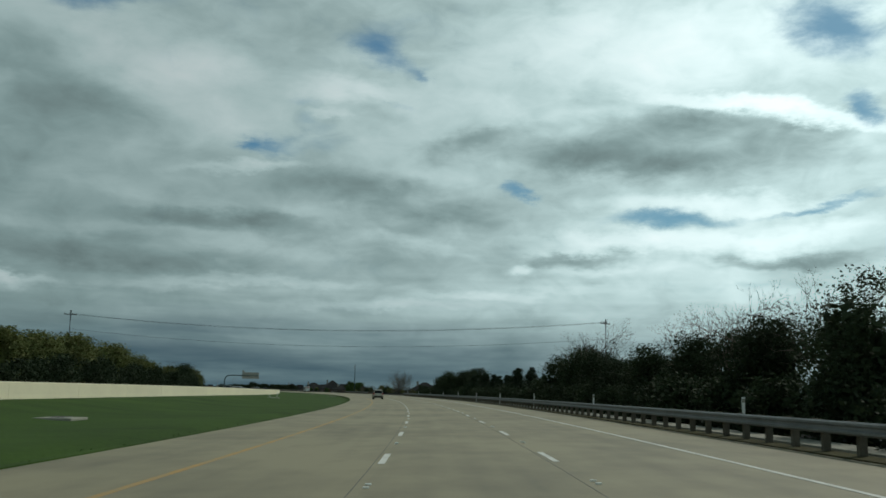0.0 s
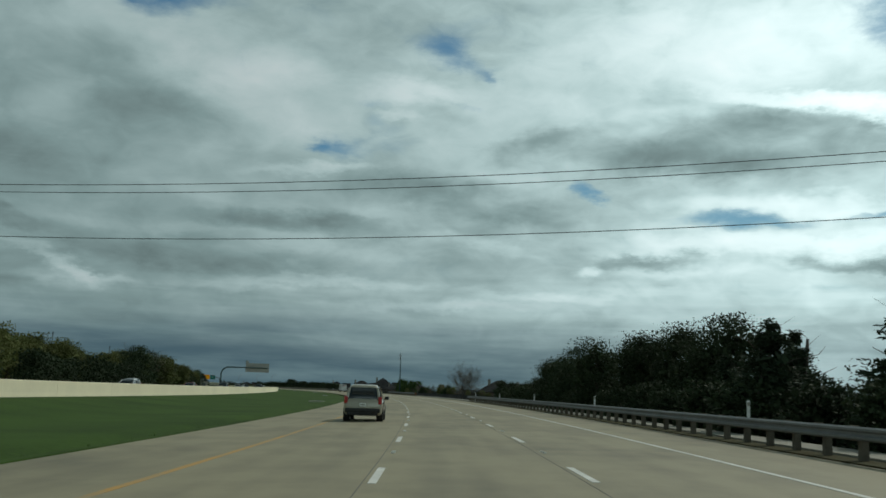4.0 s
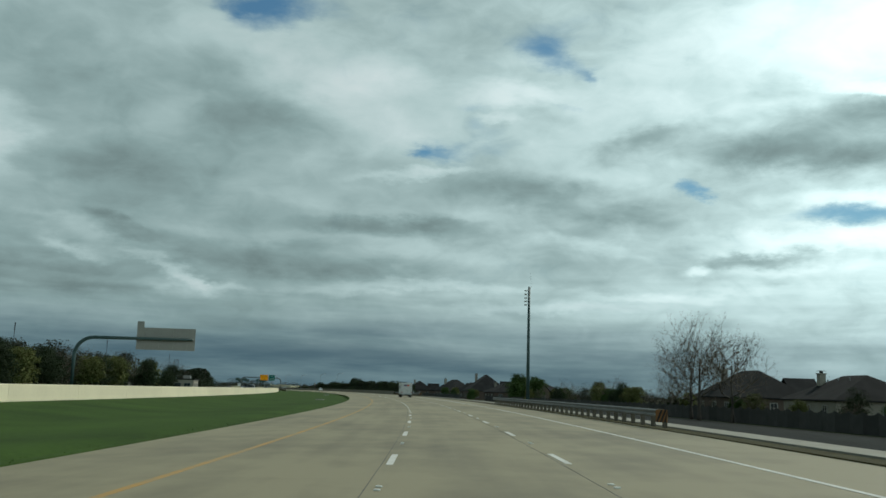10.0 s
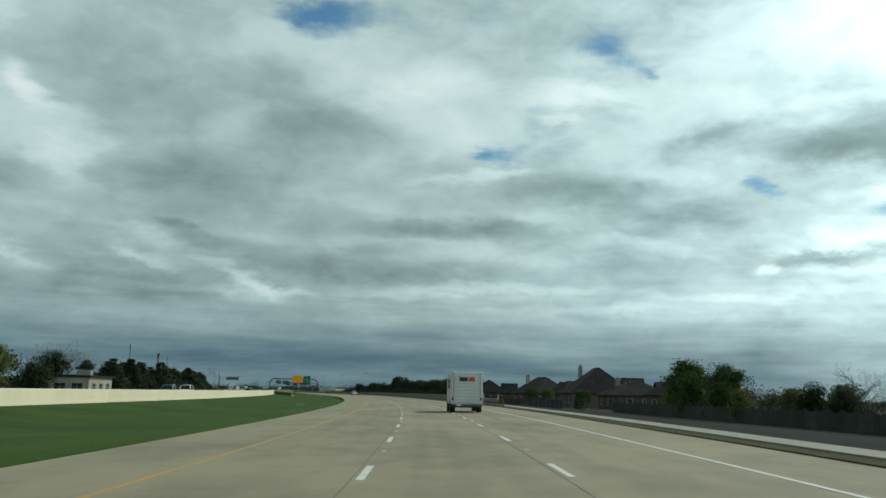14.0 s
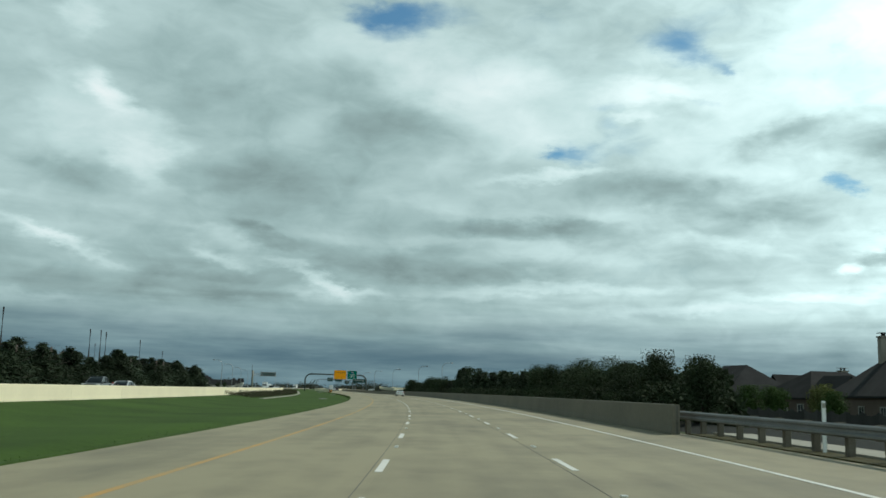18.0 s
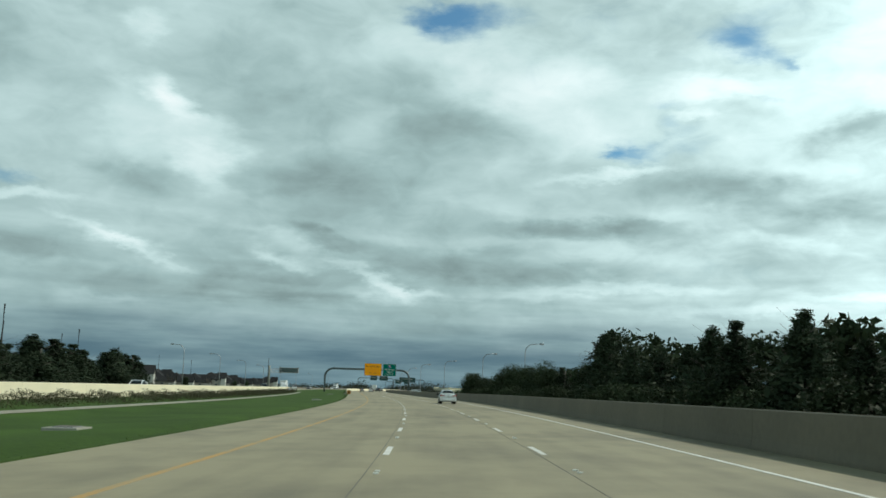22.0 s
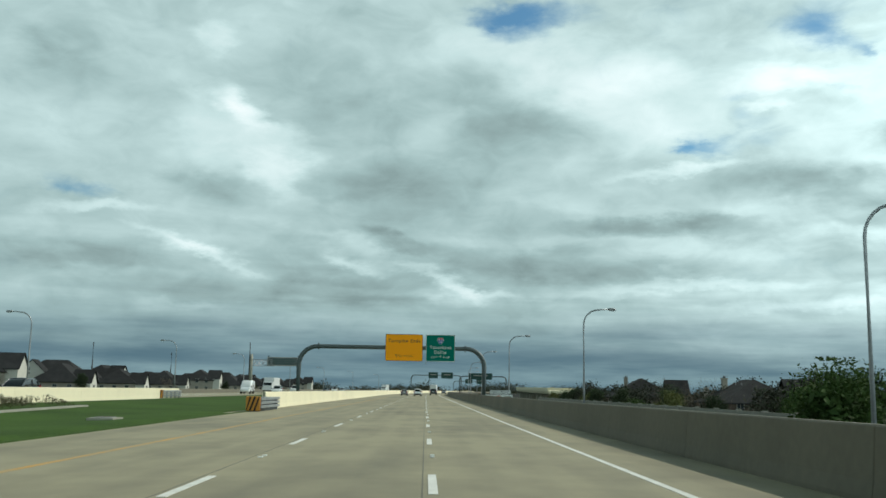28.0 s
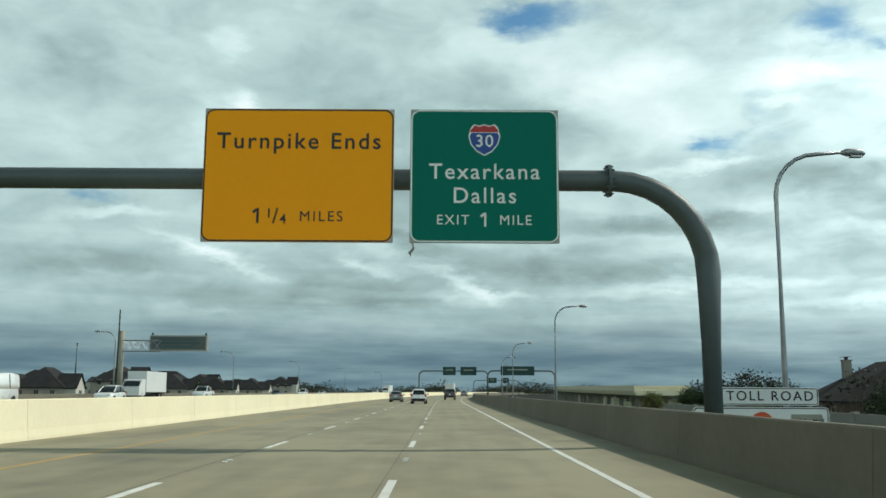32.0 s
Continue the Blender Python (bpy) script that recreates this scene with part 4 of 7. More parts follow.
def woods(name, label, spots, material, size):
    """Far woods: thousands of leaf clumps in one mesh."""
    pts = []
    for s, n, h, r in spots:
        base = np.array(at(s, n, lie(min(max(s, -200), 1690), n) - 0.5)) if abs(n) < 340 else np.array(at(s, n, -6.5))
        k = int(300 + 42 * h)
        d = rng.normal(size=(k, 3))
        d /= np.linalg.norm(d, axis=1)[:, None]
        d[:, 2] = np.abs(d[:, 2])
        lump = 0.72 + 0.28 * np.sin(d[:, 0] * 5 + s) * np.sin(d[:, 1] * 4 + n) + 0.04 * rng.normal(size=k)
        q = d * (lump * (0.6 + 0.4 * rng.random(k)))[:, None] * np.array([r * 1.15, r * 1.15, h])
        pts.append(base + q)
    pts = np.concatenate(pts)
    ob = new(name, leaf_mesh(name, pts, size, material, 0, 0.7))
    return tagged(ob, label, "woods", kind="stuff")


spots = []
for i in range(300):
    spots.append((430 + rng.random() * 900, 90 + rng.random() * 160, 5 + rng.random() * 6, 5))
woods("woods", "brown-green woods beyond the houses", spots, M["far_leaf"], 0.24)
spots = []
for i in range(340):
    spots.append((250 + rng.random() * 1100, -110 - rng.random() * 190, 5 + rng.random() * 6, 6))
woods("woods", "grey-green woods beyond the oncoming lanes", spots, M["far_leaf"], 0.25)
spots = []
for i in range(420):
    spots.append((1600 + rng.random() * 900, -1500 + rng.random() * 3000, 9 + rng.random() * 7, 22))
woods("woods", "low far woods along the horizon", spots, M["far_leaf"], 0.6)
spots = []
for i in range(160):
    spots.append((-100 + rng.random() * 330, 22 + rng.random() * 45, 4 + rng.random() * 4, 4))
woods("woods", "dark undergrowth behind the roadside belt", spots, M["leaf_dark"], 0.2)

# shrubs in the median bed, with its concrete edge
k = 80000
ps = 674 + rng.random(k) * 222
pn = -19.2 - rng.random(k) * 4.0
keep = np.array([noise.noise((a * 0.35, b * 0.5, 0)) for a, b in zip(ps, pn)]) > -0.28
ps, pn = ps[keep], pn[keep]
pts = np.array([at(a, b, lie(a, b) + 0.05) for a, b in zip(ps, pn)])
pts[:, 2] += rng.random(len(pts)) ** 0.7 * (0.48 + 0.25 * np.sin(ps * 0.9) * np.sin(pn * 1.7))
tagged(new("shrubs", leaf_mesh("shrubs", pts, 0.062, M["shrub"], -0.6, 0.35)), "rough brown-green shrubs in a long median bed", "shrub", kind="stuff")
tagged(obj("kerb", strip(-18.95, -18.4, 678, 896, 0.10, 8), M["ribbon"]), "pale concrete edging along the shrub bed", "kerb", kind="structure")
# tufts that break the grass edge and stand along the wall's foot
k = 6000
ps = rng.random(k) * 908 - 10
pn = np.where(rng.random(k) < 0.6, -7.15 - np.abs(rng.normal(size=k)) * 0.12, -23.7 + rng.normal(size=k) * 0.12)
pts = np.array([at(a, b, lie(a, b) + 0.03 + 0.05 * rng.random()) for a, b in zip(ps, pn)])
tagged(new("grass_tufts", leaf_mesh("grass_tufts", pts, 0.032, M["leaf_green"], -1.0, 0.25)), "loose grass tufts along the median's edges", "grass", kind="stuff")

for group in NURSERY.values():
    for src, _ in group:
        if src.get("used"):
            del src["used"]
        else:
            for o in (*src.children_recursive, src):
                bpy.data.objects.remove(o)

# ---- lettering ----
def letters(text, size, material, parent, m, align="CENTER", depth=0.008, name="lettering", bold=0.0, wide=1.0, spacing=1.12):
    cu = bpy.data.curves.new("lettering", "FONT")
    cu.body, cu.size, cu.align_x, cu.align_y, cu.extrude, cu.offset = text, size, align, "CENTER", depth, bold
    cu.space_character = spacing
    tmp = bpy.data.objects.new("lettering", cu)
    scene.collection.objects.link(tmp)
    bpy.context.view_layer.update()
    me = bpy.data.meshes.new_from_object(tmp.evaluated_get(bpy.context.evaluated_depsgraph_get()))
    bpy.data.objects.remove(tmp)
    bpy.data.curves.remove(cu)
    me.materials.clear()
    me.materials.append(material)
    ob = new(name, me)
    ob.parent = parent
    ob.matrix_basis = m @ Matrix.Diagonal((wide, 1, 1, 1))
    ob["label"] = "lettering reading " + text
    return ob


FACE = pose(0, 0, 0, 90, 0, 0)   # a flat thing in x, y stood up to face back along the road


def rounded(bm, w, h, r, t, seg=5):
    """A sheet w by h with rounded corners, t thick, standing in x, z and facing -y."""
    pts = []
    for cx, cz, a0 in ((w / 2 - r, h / 2 - r, 0), (-w / 2 + r, h / 2 - r, 90), (-w / 2 + r, -h / 2 + r, 180), (w / 2 - r, -h / 2 + r, 270)):
        for i in range(seg + 1):
            a = radians(a0 + 90 * i / seg)
            pts.append((cx + r * math.cos(a), cz + r * math.sin(a)))
    f = [bm.verts.new((x, -t / 2, z)) for x, z in pts]
    b = [bm.verts.new((x, t / 2, z)) for x, z in pts]
    bm.faces.new(f[::-1])
    bm.faces.new(b)
    k = len(pts)
    for i in range(k):
        bm.faces.new((f[i], f[(i + 1) % k], b[(i + 1) % k], b[i]))
    bmesh.ops.recalc_face_normals(bm, faces=bm.faces)
    return bm


def rim(bm, w, h, r, band, t, seg=5):
    """A band round a rounded sheet's edge."""
    def outline(w, h, r):
        q = []
        for cx, cz, a0 in ((w / 2 - r, h / 2 - r, 0), (-w / 2 + r, h / 2 - r, 90), (-w / 2 + r, -h / 2 + r, 180), (w / 2 - r, -h / 2 + r, 270)):
            for i in range(seg + 1):
                a = radians(a0 + 90 * i / seg)
                q.append((cx + r * math.cos(a), cz + r * math.sin(a)))
        return q
    o, n = outline(w, h, r), outline(w - 2 * band, h - 2 * band, max(r - band, 0.01))
    rings = [[bm.verts.new((x, y, z)) for x, z in loop] for loop, y in ((o, -t), (n, -t), (n, 0), (o, 0))]
    k = len(o)
    for a, b in zip(rings, rings[1:] + rings[:1]):
        for i in range(k):
            bm.faces.new((a[i], a[(i + 1) % k], b[(i + 1) % k], b[i]))
    bmesh.ops.recalc_face_normals(bm, faces=bm.faces)
    return bm


def sign_panel(parent, x, z, w, h, material, border, name, label):
    p = part(name, rounded(bmesh.new(), w, h, 0.02, 0.05), M["signback"], parent, label)
    p.matrix_basis = pose(x, 0, z)
    f = part("face", rounded(bmesh.new(), w - 0.01, h - 0.01, 0.28, 0.012), material, p)
    f.matrix_basis = pose(0, -0.033, 0)
    b = part("border", rim(bmesh.new(), w - 0.03, h - 0.03, 0.27, 0.045, 0.006), border, p)
    b.matrix_basis = pose(0, -0.040, 0)
    for q in (-w * 0.3, w * 0.3):
        s = part("stiffener", boxed(q, 0.075, 0, 0.10, 0.10, h * 0.92), M["signback"], p)
    return p


def arch(bm, n0, n1, top, r, rad, z0, one=False):
    """Two masts bent over into one crossbeam (or one mast and an arm); x runs across the road."""
    pts, rr = [(n0, 0, z0)], [rad * 1.12]
    pts.append((n0, 0, top - r))
    rr.append(rad)
    for i in range(1, 9):
        a = math.pi / 2 * i / 8
        pts.append((n0 + r * (1 - math.cos(a)), 0, top - r + r * math.sin(a)))
        rr.append(rad * (1 - 0.12 * i / 8))
    if one:
        pts.append((n1, 0, top + 0.05))
        rr.append(rad * 0.72)
    else:
        for i in range(8, -1, -1):
            a = math.pi / 2 * i / 8
            pts.append((n1 - r * (1 - math.cos(a)), 0, top - r + r * math.sin(a)))
            rr.append(rad * (1 - 0.12 * i / 8))
        pts.append((n1, 0, z0))
        rr.append(rad * 1.12)
    return tube(bm, pts, rr, 18)


# ---- the sign bridge at the end of the drive ----
def sign_bridge():
    s, top = plan(994.6), 7.55
    g = thing("sign_bridge", put(s, 0, 0), "grey tubular sign bridge with amber and green panels", "sign bridge")
    part("mast", arch(bmesh.new(), -15.0, 12.12, top, 2.7, 0.35, -2.5), M["mast"], g, "bent grey-green steel tube", True)
    for x in (-12.2, 9.3):
        fl = bmesh.new()
        rod(fl, (x - 0.05, 0, top), (x + 0.05, 0, top), 0.48, None, 20)
        for i in range(10):
            a = i * math.tau / 10
            rod(fl, (x - 0.12, 0.42 * math.cos(a), top + 0.42 * math.sin(a)), (x + 0.12, 0.42 * math.cos(a), top + 0.42 * math.sin(a)), 0.03, None, 6)
        part("flange", fl, M["mast"], g, "bolted pipe flange")
    for x in (-1.6, 2.2, 4.6, 6.9):
        b = bmesh.new()
        box(b, x, -0.40, top, 0.12, 0.10, 3.4)
        box(b, x, -0.2, top + 0.33, 0.16, 0.5, 0.06)
        box(b, x, -0.2, top - 0.33, 0.16, 0.5, 0.06)
        part("bracket", b, M["signback"], g, "sign hanger bracket")
    y = sign_panel(g, 0.33, top, 5.45, 3.9, M["amber"], M["black"], "amber_panel", "amber warning panel with black border")
    y.matrix_basis = pose(0.33, -0.55, top)
    letters("Turnpike Ends", 0.67, M["black"], y, pose(0, -0.042, 0.97, 90), bold=0.007, spacing=1.2)
    letters("1", 0.62, M["black"], y, pose(-1.12, -0.042, -1.22, 90), bold=0.004)
    letters("1", 0.38, M["black"], y, pose(-0.80, -0.042, -1.13, 90), bold=0.004)
    letters("/", 0.62, M["black"], y, pose(-0.62, -0.042, -1.22, 90), bold=0.004)
    letters("4", 0.38, M["black"], y, pose(-0.40, -0.042, -1.30, 90), bold=0.004)
    letters("MILES", 0.42, M["black"], y, pose(0.68, -0.042, -1.22, 90), spacing=1.25)
    p = sign_panel(g, 5.65, top, 4.25, 3.9, M["green_paint"], M["white"], "green_panel", "green direction panel with white border")
    p.matrix_basis = pose(5.65, -0.55, top)
    letters("Texarkana", 0.64, M["white"], p, pose(0, -0.042, 0.10, 90), bold=0.004, spacing=1.18)
    letters("Dallas", 0.64, M["white"], p, pose(0, -0.042, -0.60, 90), bold=0.004, spacing=1.18)
    letters("EXIT", 0.40, M["white"], p, pose(-0.9, -0.042, -1.30, 90), bold=0.0, spacing=1.2)
    letters("1", 0.58, M["white"], p, pose(0.02, -0.042, -1.30, 90), bold=0.003)
    letters("MILE", 0.40, M["white"], p, pose(0.88, -0.042, -1.30, 90), bold=0.0, spacing=1.2)
    for q, x, z, k, c in ((y, -1.12, -1.22, 0.62, "black"), (p, 0.02, -1.30, 0.58, "white")):
        f = boxed(0, 0, 0, 0.22 * k, 0.016, 0.12 * k, 0.0, pose(-0.13 * k, -0.042, 0.26 * k, 0, -38, 0))
        part("lettering", f, M[c], q).matrix_basis = pose(x, 0, z)
    # route shield
    def shield(k, y0, z1=9.0, z0=-9.0):
        q = [(-0.40, 0.34), (-0.30, 0.46), (-0.15, 0.41), (0, 0.46), (0.15, 0.41), (0.30, 0.46), (0.40, 0.34), (0.46, 0.10), (0.40, -0.14), (0.22, -0.36), (0, -0.48), (-0.22, -0.36), (-0.40, -0.14), (-0.46, 0.10)]
        bm = bmesh.new()
        f = [bm.verts.new((x * k, y0, min(max(z * k, z0), z1))) for x, z in q]
        b = [bm.verts.new((v.co.x, y0 + 0.01, v.co.z)) for v in f]
        bm.faces.new(f)
        for i in range(len(f)):
            bm.faces.new((f[i], b[i], b[(i + 1) % len(f)], f[(i + 1) % len(f)]))
        bmesh.ops.recalc_face_normals(bm, faces=bm.faces)
        return bm
    sh = part("shield", shield(1.0, -0.045), M["white"], p, "interstate route shield")
    sh.matrix_basis = pose(0, 0, 1.06)
    part("field", shield(0.92, -0.052, 0.20), M["shield_blue"], sh, "blue shield field")
    part("crown", shield(0.92, -0.0515, 9.0, 0.22), M["shield_red"], sh, "red band of the shield")
    letters("30", 0.50, M["white"], sh, pose(0, -0.058, -0.06, 90), bold=0.004)
    hook = bmesh.new()
    tube(hook, [(-2.05, 0, -1.95), (-2.0, 0, -2.1), (-2.12, 0, -2.25), (-2.08, 0, -2.33)], [0.03, 0.04, 0.05, 0.02], 6)
    part("strap", hook, M["signback"], p, "loose strap under the panel")


M["shield_blue"] = surface("shield_blue", (0.012, 0.06, 0.28), (0.01, 0.05, 0.24), 0.45)
M["shield_red"] = surface("shield_red", (0.42, 0.02, 0.02), (0.36, 0.02, 0.02), 0.45)
# sign green with shade mixed into the colour, for the far panels
M["shaded_green"] = surface("shaded_green_sign", (0.012, 0.05, 0.042), (0.01, 0.04, 0.034), 0.6)
M["orange"] = surface("orange_red", (0.60, 0.09, 0.02), (0.50, 0.07, 0.02), 0.5)
M["teal"] = surface("blue_green_mast", (0.045, 0.085, 0.085), (0.03, 0.06, 0.06), 0.5)
sign_bridge()


def toll_sign():
    t = thing("toll_sign", put(plan(997.6), 14.76, -4.5), "white toll road sign on posts behind the barrier", "road sign")
    for x in (-1.3, 1.3):
        part("post", rod(bmesh.new(), (x, 0.12, -0.4), (x, 0.12, 6.0), 0.06), M["steel"], t)
    a = part("plate", rounded(bmesh.new(), 3.05, 0.56, 0.08, 0.04), M["white"], t, "white name plate with black border")
    a.matrix_basis = pose(0.0, 0, 5.85)
    part("border", rim(bmesh.new(), 3.0, 0.51, 0.07, 0.025, 0.006), M["black"], a).matrix_basis = pose(0, -0.021, 0)
    letters("TOLL ROAD", 0.42, M["black"], a, pose(0, -0.025, 0, 90), bold=0.003, spacing=1.25)
    b = part("board", rounded(bmesh.new(), 4.25, 1.6, 0.12, 0.05), M["white"], t, "white toll board with black border")
    b.matrix_basis = pose(-0.30, 0, 4.72)
    part("border", rim(bmesh.new(), 4.2, 1.55, 0.11, 0.03, 0.006), M["black"], b).matrix_basis = pose(0, -0.026, 0)
    lg = bmesh.new()
    rod(lg, (0.02, -0.04, 0.28), (0.02, -0.026, 0.28), 0.37, None, 28)
    q = part("emblem", lg, M["orange"], b, "round orange toll emblem")
    e = bmesh.new()
    box(e, 0.02, -0.046, 0.44, 0.40, 0.012, 0.10)
    box(e, 0.02, -0.046, 0.24, 0.11, 0.012, 0.32)
    part("mark", e, M["black"], q)
    pm = part("plate", rounded(bmesh.new(), 0.98, 0.50, 0.03, 0.01), M["ribbon"], b, "small payment plate")
    pm.matrix_basis = pose(1.42, -0.034, 0.33)
    letters("PAY by Mail", 0.19, M["black"], pm, pose(0, -0.012, 0.04, 90), bold=0.004)
    bar = part("text_bar", boxed(1.42, -0.045, -0.02, 0.7, 0.006, 0.05), M["black"], b, "unreadable small print")


toll_sign()


def diamond_sign(s, n, z):
    t = thing("warning_sign", put(plan(s), n, z), "orange diamond roadworks sign on a post", "road sign")
    part("post", rod(bmesh.new(), (0, 0.05, -0.3), (0, 0.05, 3.4), 0.04), M["steel"], t)
    part("panel", boxed(0, 0, 0, 0.95, 0.02, 0.95, 0.0, pose(0, 0, 3.6, 0, 45, 0)), M["amber"], t, "orange diamond panel")
    part("text_bar", boxed(0, -0.014, 3.6, 0.5, 0.006, 0.12), M["black"], t, "unreadable dark lettering")


diamond_sign(1062, 22.0, -4.7)


def cantilever(s, n, top, reach, w, h, sgn=1, label=""):
    """A bent mast with an arm towards the road, and the plain back of its panel."""
    t = thing("cantilever_sign", put(s, n, 0.1), label, "road sign")
    part("mast", arch(bmesh.new(), 0, sgn * reach, top, 2.4, 0.26, -0.6, True), M["teal"], t, "bent blue-green mast", True)
    p = part("panel", rounded(bmesh.new(), w, h, 0.02, 0.05), M["signback"], t, "plain aluminium back of the panel")
    p.matrix_basis = pose(reach - w / 2 + 0.3, 0.4, top + 0.05)
    for i in range(4):
        part("stiffener", boxed(-w * 0.36 + i * w * 0.24, -0.07, 0, 0.09, 0.1, h * 0.98), M["signback"], p)
    tab = part("panel", rounded(bmesh.new(), 0.9, 0.9, 0.02, 0.05), M["signback"], t, "small tab panel above the large one")
    tab.matrix_basis = pose(reach - w + 0.75, 0.4, top + h / 2 + 0.4)
    pl = bmesh.new()
    box(pl, 0, 0, -0.1, 0.9, 0.9, 0.12)
    for x in (-0.35, 0.35):
        for y in (-0.35, 0.35):
            rod(pl, (x, y, -0.1), (x, y, 0.1), 0.03, None, 6)
    part("base_plate", pl, M["teal"], t)


cantilever(429, -42.6, 7.1, 15.0, 7.6, 2.9, 1, "blue-green cantilever mast holding the plain back of a sign")


def message_board():
    t = thing("message_board", put(plan(1104), -42.4, 0.1), "grey column with a truss arm and an unlit message board", "road sign")
    c = bmesh.new()
    tube(c, [(0, 0, -0.5), (0, 0, 9.9)], [0.42, 0.36], 14)
    part("column", c, M["ribbon"], t, "thick concrete-grey column", True)
    f = bmesh.new()
    for z in (6.9, 8.5):
        for y in (-0.5, 0.5):
            rod(f, (0.2, y, z), (5.6, y, z), 0.06, None, 8)
    for i in range(5):
        x = 0.4 + i * 1.1
        for y in (-0.5, 0.5):
            rod(f, (x, y, 6.9), (x + 1.1, y, 8.5), 0.04, None, 6)
            rod(f, (x, y, 8.5), (x + 1.1, y, 6.9), 0.04, None, 6)
        rod(f, (x, -0.5, 8.5), (x, 0.5, 8.5), 0.04, None, 6)
    part("truss", f, M["steel"], t, "lattice truss arm")
    b = part("cabinet", boxed(8.4, 0, 8.1, 8.4, 0.9, 2.3, 0.05), M["signback"], t, "grey message board cabinet")
    part("face", boxed(8.4, -0.47, 8.1, 8.0, 0.03, 1.9), M["mast"], b, "dark unlit display face")
    for r in range(3):
        part("text_bar", boxed(8.4, -0.495, 8.65 - 0.55 * r, (5.6, 6.4, 4.4)[r], 0.01, 0.26), M["teal"], b, "unreadable dark characters")
    for x in (4.5, 12.3):
        part("lamp", rod(bmesh.new(), (x, 0, 9.25), (x, 0, 9.6), 0.12, 0.16, 8), M["black"], b)
    tube_ = bmesh.new()
    tube(tube_, [(-0.55, 0.2, -0.5), (-0.55, 0.2, 13.0)], [0.16, 0.1], 8)
    part("pole", tube_, M["pole"], t, "tall dark pole beside the column")


message_board()


def street_lamp(s, n, h, side, z):
    t = thing("street_lamp", put(plan(s), n, z), "tall grey street lamp with a curved single arm", "street lamp", "street lamps along the road")
    r = 1.5
    pts, rr = [(0, 0, -0.3), (0, 0, h * 0.5), (0, 0, h - r)], [0.12, 0.10, 0.085]
    for i in range(1, 7):
        a = math.pi / 2 * i / 6
        pts.append((side * r * (1 - math.cos(a)), 0, h - r + r * math.sin(a)))
        rr.append(0.075)
    pts.append((side * (r + 1.0), 0, h + 0.08))
    rr.append(0.05)
    part("pole", tube(bmesh.new(), pts, rr, 10), M["steel"], t, "", True)
    b = bmesh.new()
    tube(b, [(side * (r + 0.9), 0, h + 0.06), (side * (r + 1.1), 0, h + 0.08), (side * (r + 1.6), 0, h + 0.06), (side * (r + 1.75), 0, h + 0.03)], [0.07, 0.14, 0.15, 0.06], 10)
    hd = part("head", b, M["steel"], t, "cobra-head luminaire", True)
    part("lens", boxed(side * (r + 1.42), 0, h - 0.08, 0.42, 0.22, 0.06, 0.02), M["clear_lens"], hd)
    return t


for s, n, h, side, z in [(q, m, h, 1, -4.7) for q, m, h in ((835, 23, 14.55), (889.6, 22.5, 14.6), (949, 19.2, 14.4), (1000.4, 16.3, 14.6), (1062, 15.9, 14.7), (1125, 16.0, 14.2), (1190, 16.5, 14.2), (1255, 17.0, 14.2), (1330, 17.5, 14.2))] + [(q, -45.5, 10.6, -1, -0.4) for q in (908, 974, 1042, 1110, 1182, 1254, 1330, 1410)]:
    street_lamp(s, n, h, side, z)


def camera_pole():
    t = thing("camera_pole", put(402.6, 12.87, lie(402.6, 12.87)), "tall dark steel pole carrying traffic cameras and an aerial", "pole")
    part("pole", tube(bmesh.new(), [(0, 0, -0.4), (0, 0, 6), (0, 0, 12.6)], [0.19, 0.16, 0.12], 14), M["teal"], t, "", True)
    for i, z in enumerate((12.2, 11.8, 11.4, 11.05, 10.65)):
        b = bmesh.new()
        rod(b, (0, 0, z), (-0.3, 0, z), 0.025, None, 6)
        box(b, -0.38, 0, z - 0.02, 0.26, 0.14, 0.13, 0.02, Matrix.Rotation(radians(6 * i - 12), 4, "Z"))
        part("camera_head", b, M["signback"], t, "small grey traffic sensor")
    part("aerial", rod(bmesh.new(), (0.16, 0, 11.8), (0.16, 0, 14.2), 0.012, 0.006, 6), M["steel"], t)


camera_pole()

# ---- power lines ----
def power_pole(s, n, h, arms=1, label="weathered wooden power pole with crossarm", z=None):
    s = plan(s)
    t = thing("power_pole", put(s, n, lie(s, n) if z is None else z, 35), label, "power pole", "power poles")
    part("pole", tube(bmesh.new(), [(0, 0, -0.5), (0.05, 0, h * 0.5), (0.02, 0, h)], [0.24, 0.20, 0.14], 9), M["pole"], t, "", True)
    for k in range(arms):
        z_ = h - 0.8 - 1.6 * k
        part("crossarm", boxed(0.02, 0.12, z_, 2.6, 0.12, 0.16), M["pole"], t)
        for x in (-1.15, -0.4, 0.45, 1.15):
            part("insulator", rod(bmesh.new(), (x, 0.12, z_ + 0.08), (x, 0.12, z_ + 0.34), 0.06, 0.04, 8), M["signback"], t)
    return t


def wire(a, b, sag, rad=0.022):
    bm = bmesh.new()
    a, b = Vector(a), Vector(b)
    pts = [a.lerp(b, i / 24) - Vector((0, 0, 4 * sag * (i / 24) * (1 - i / 24))) for i in range(25)]
    tube(bm, pts, [rad] * 25, 5)
    return tagged(obj("power_line", bm, M["black"]), "thin black power line sagging between the poles", "cable", "power lines")


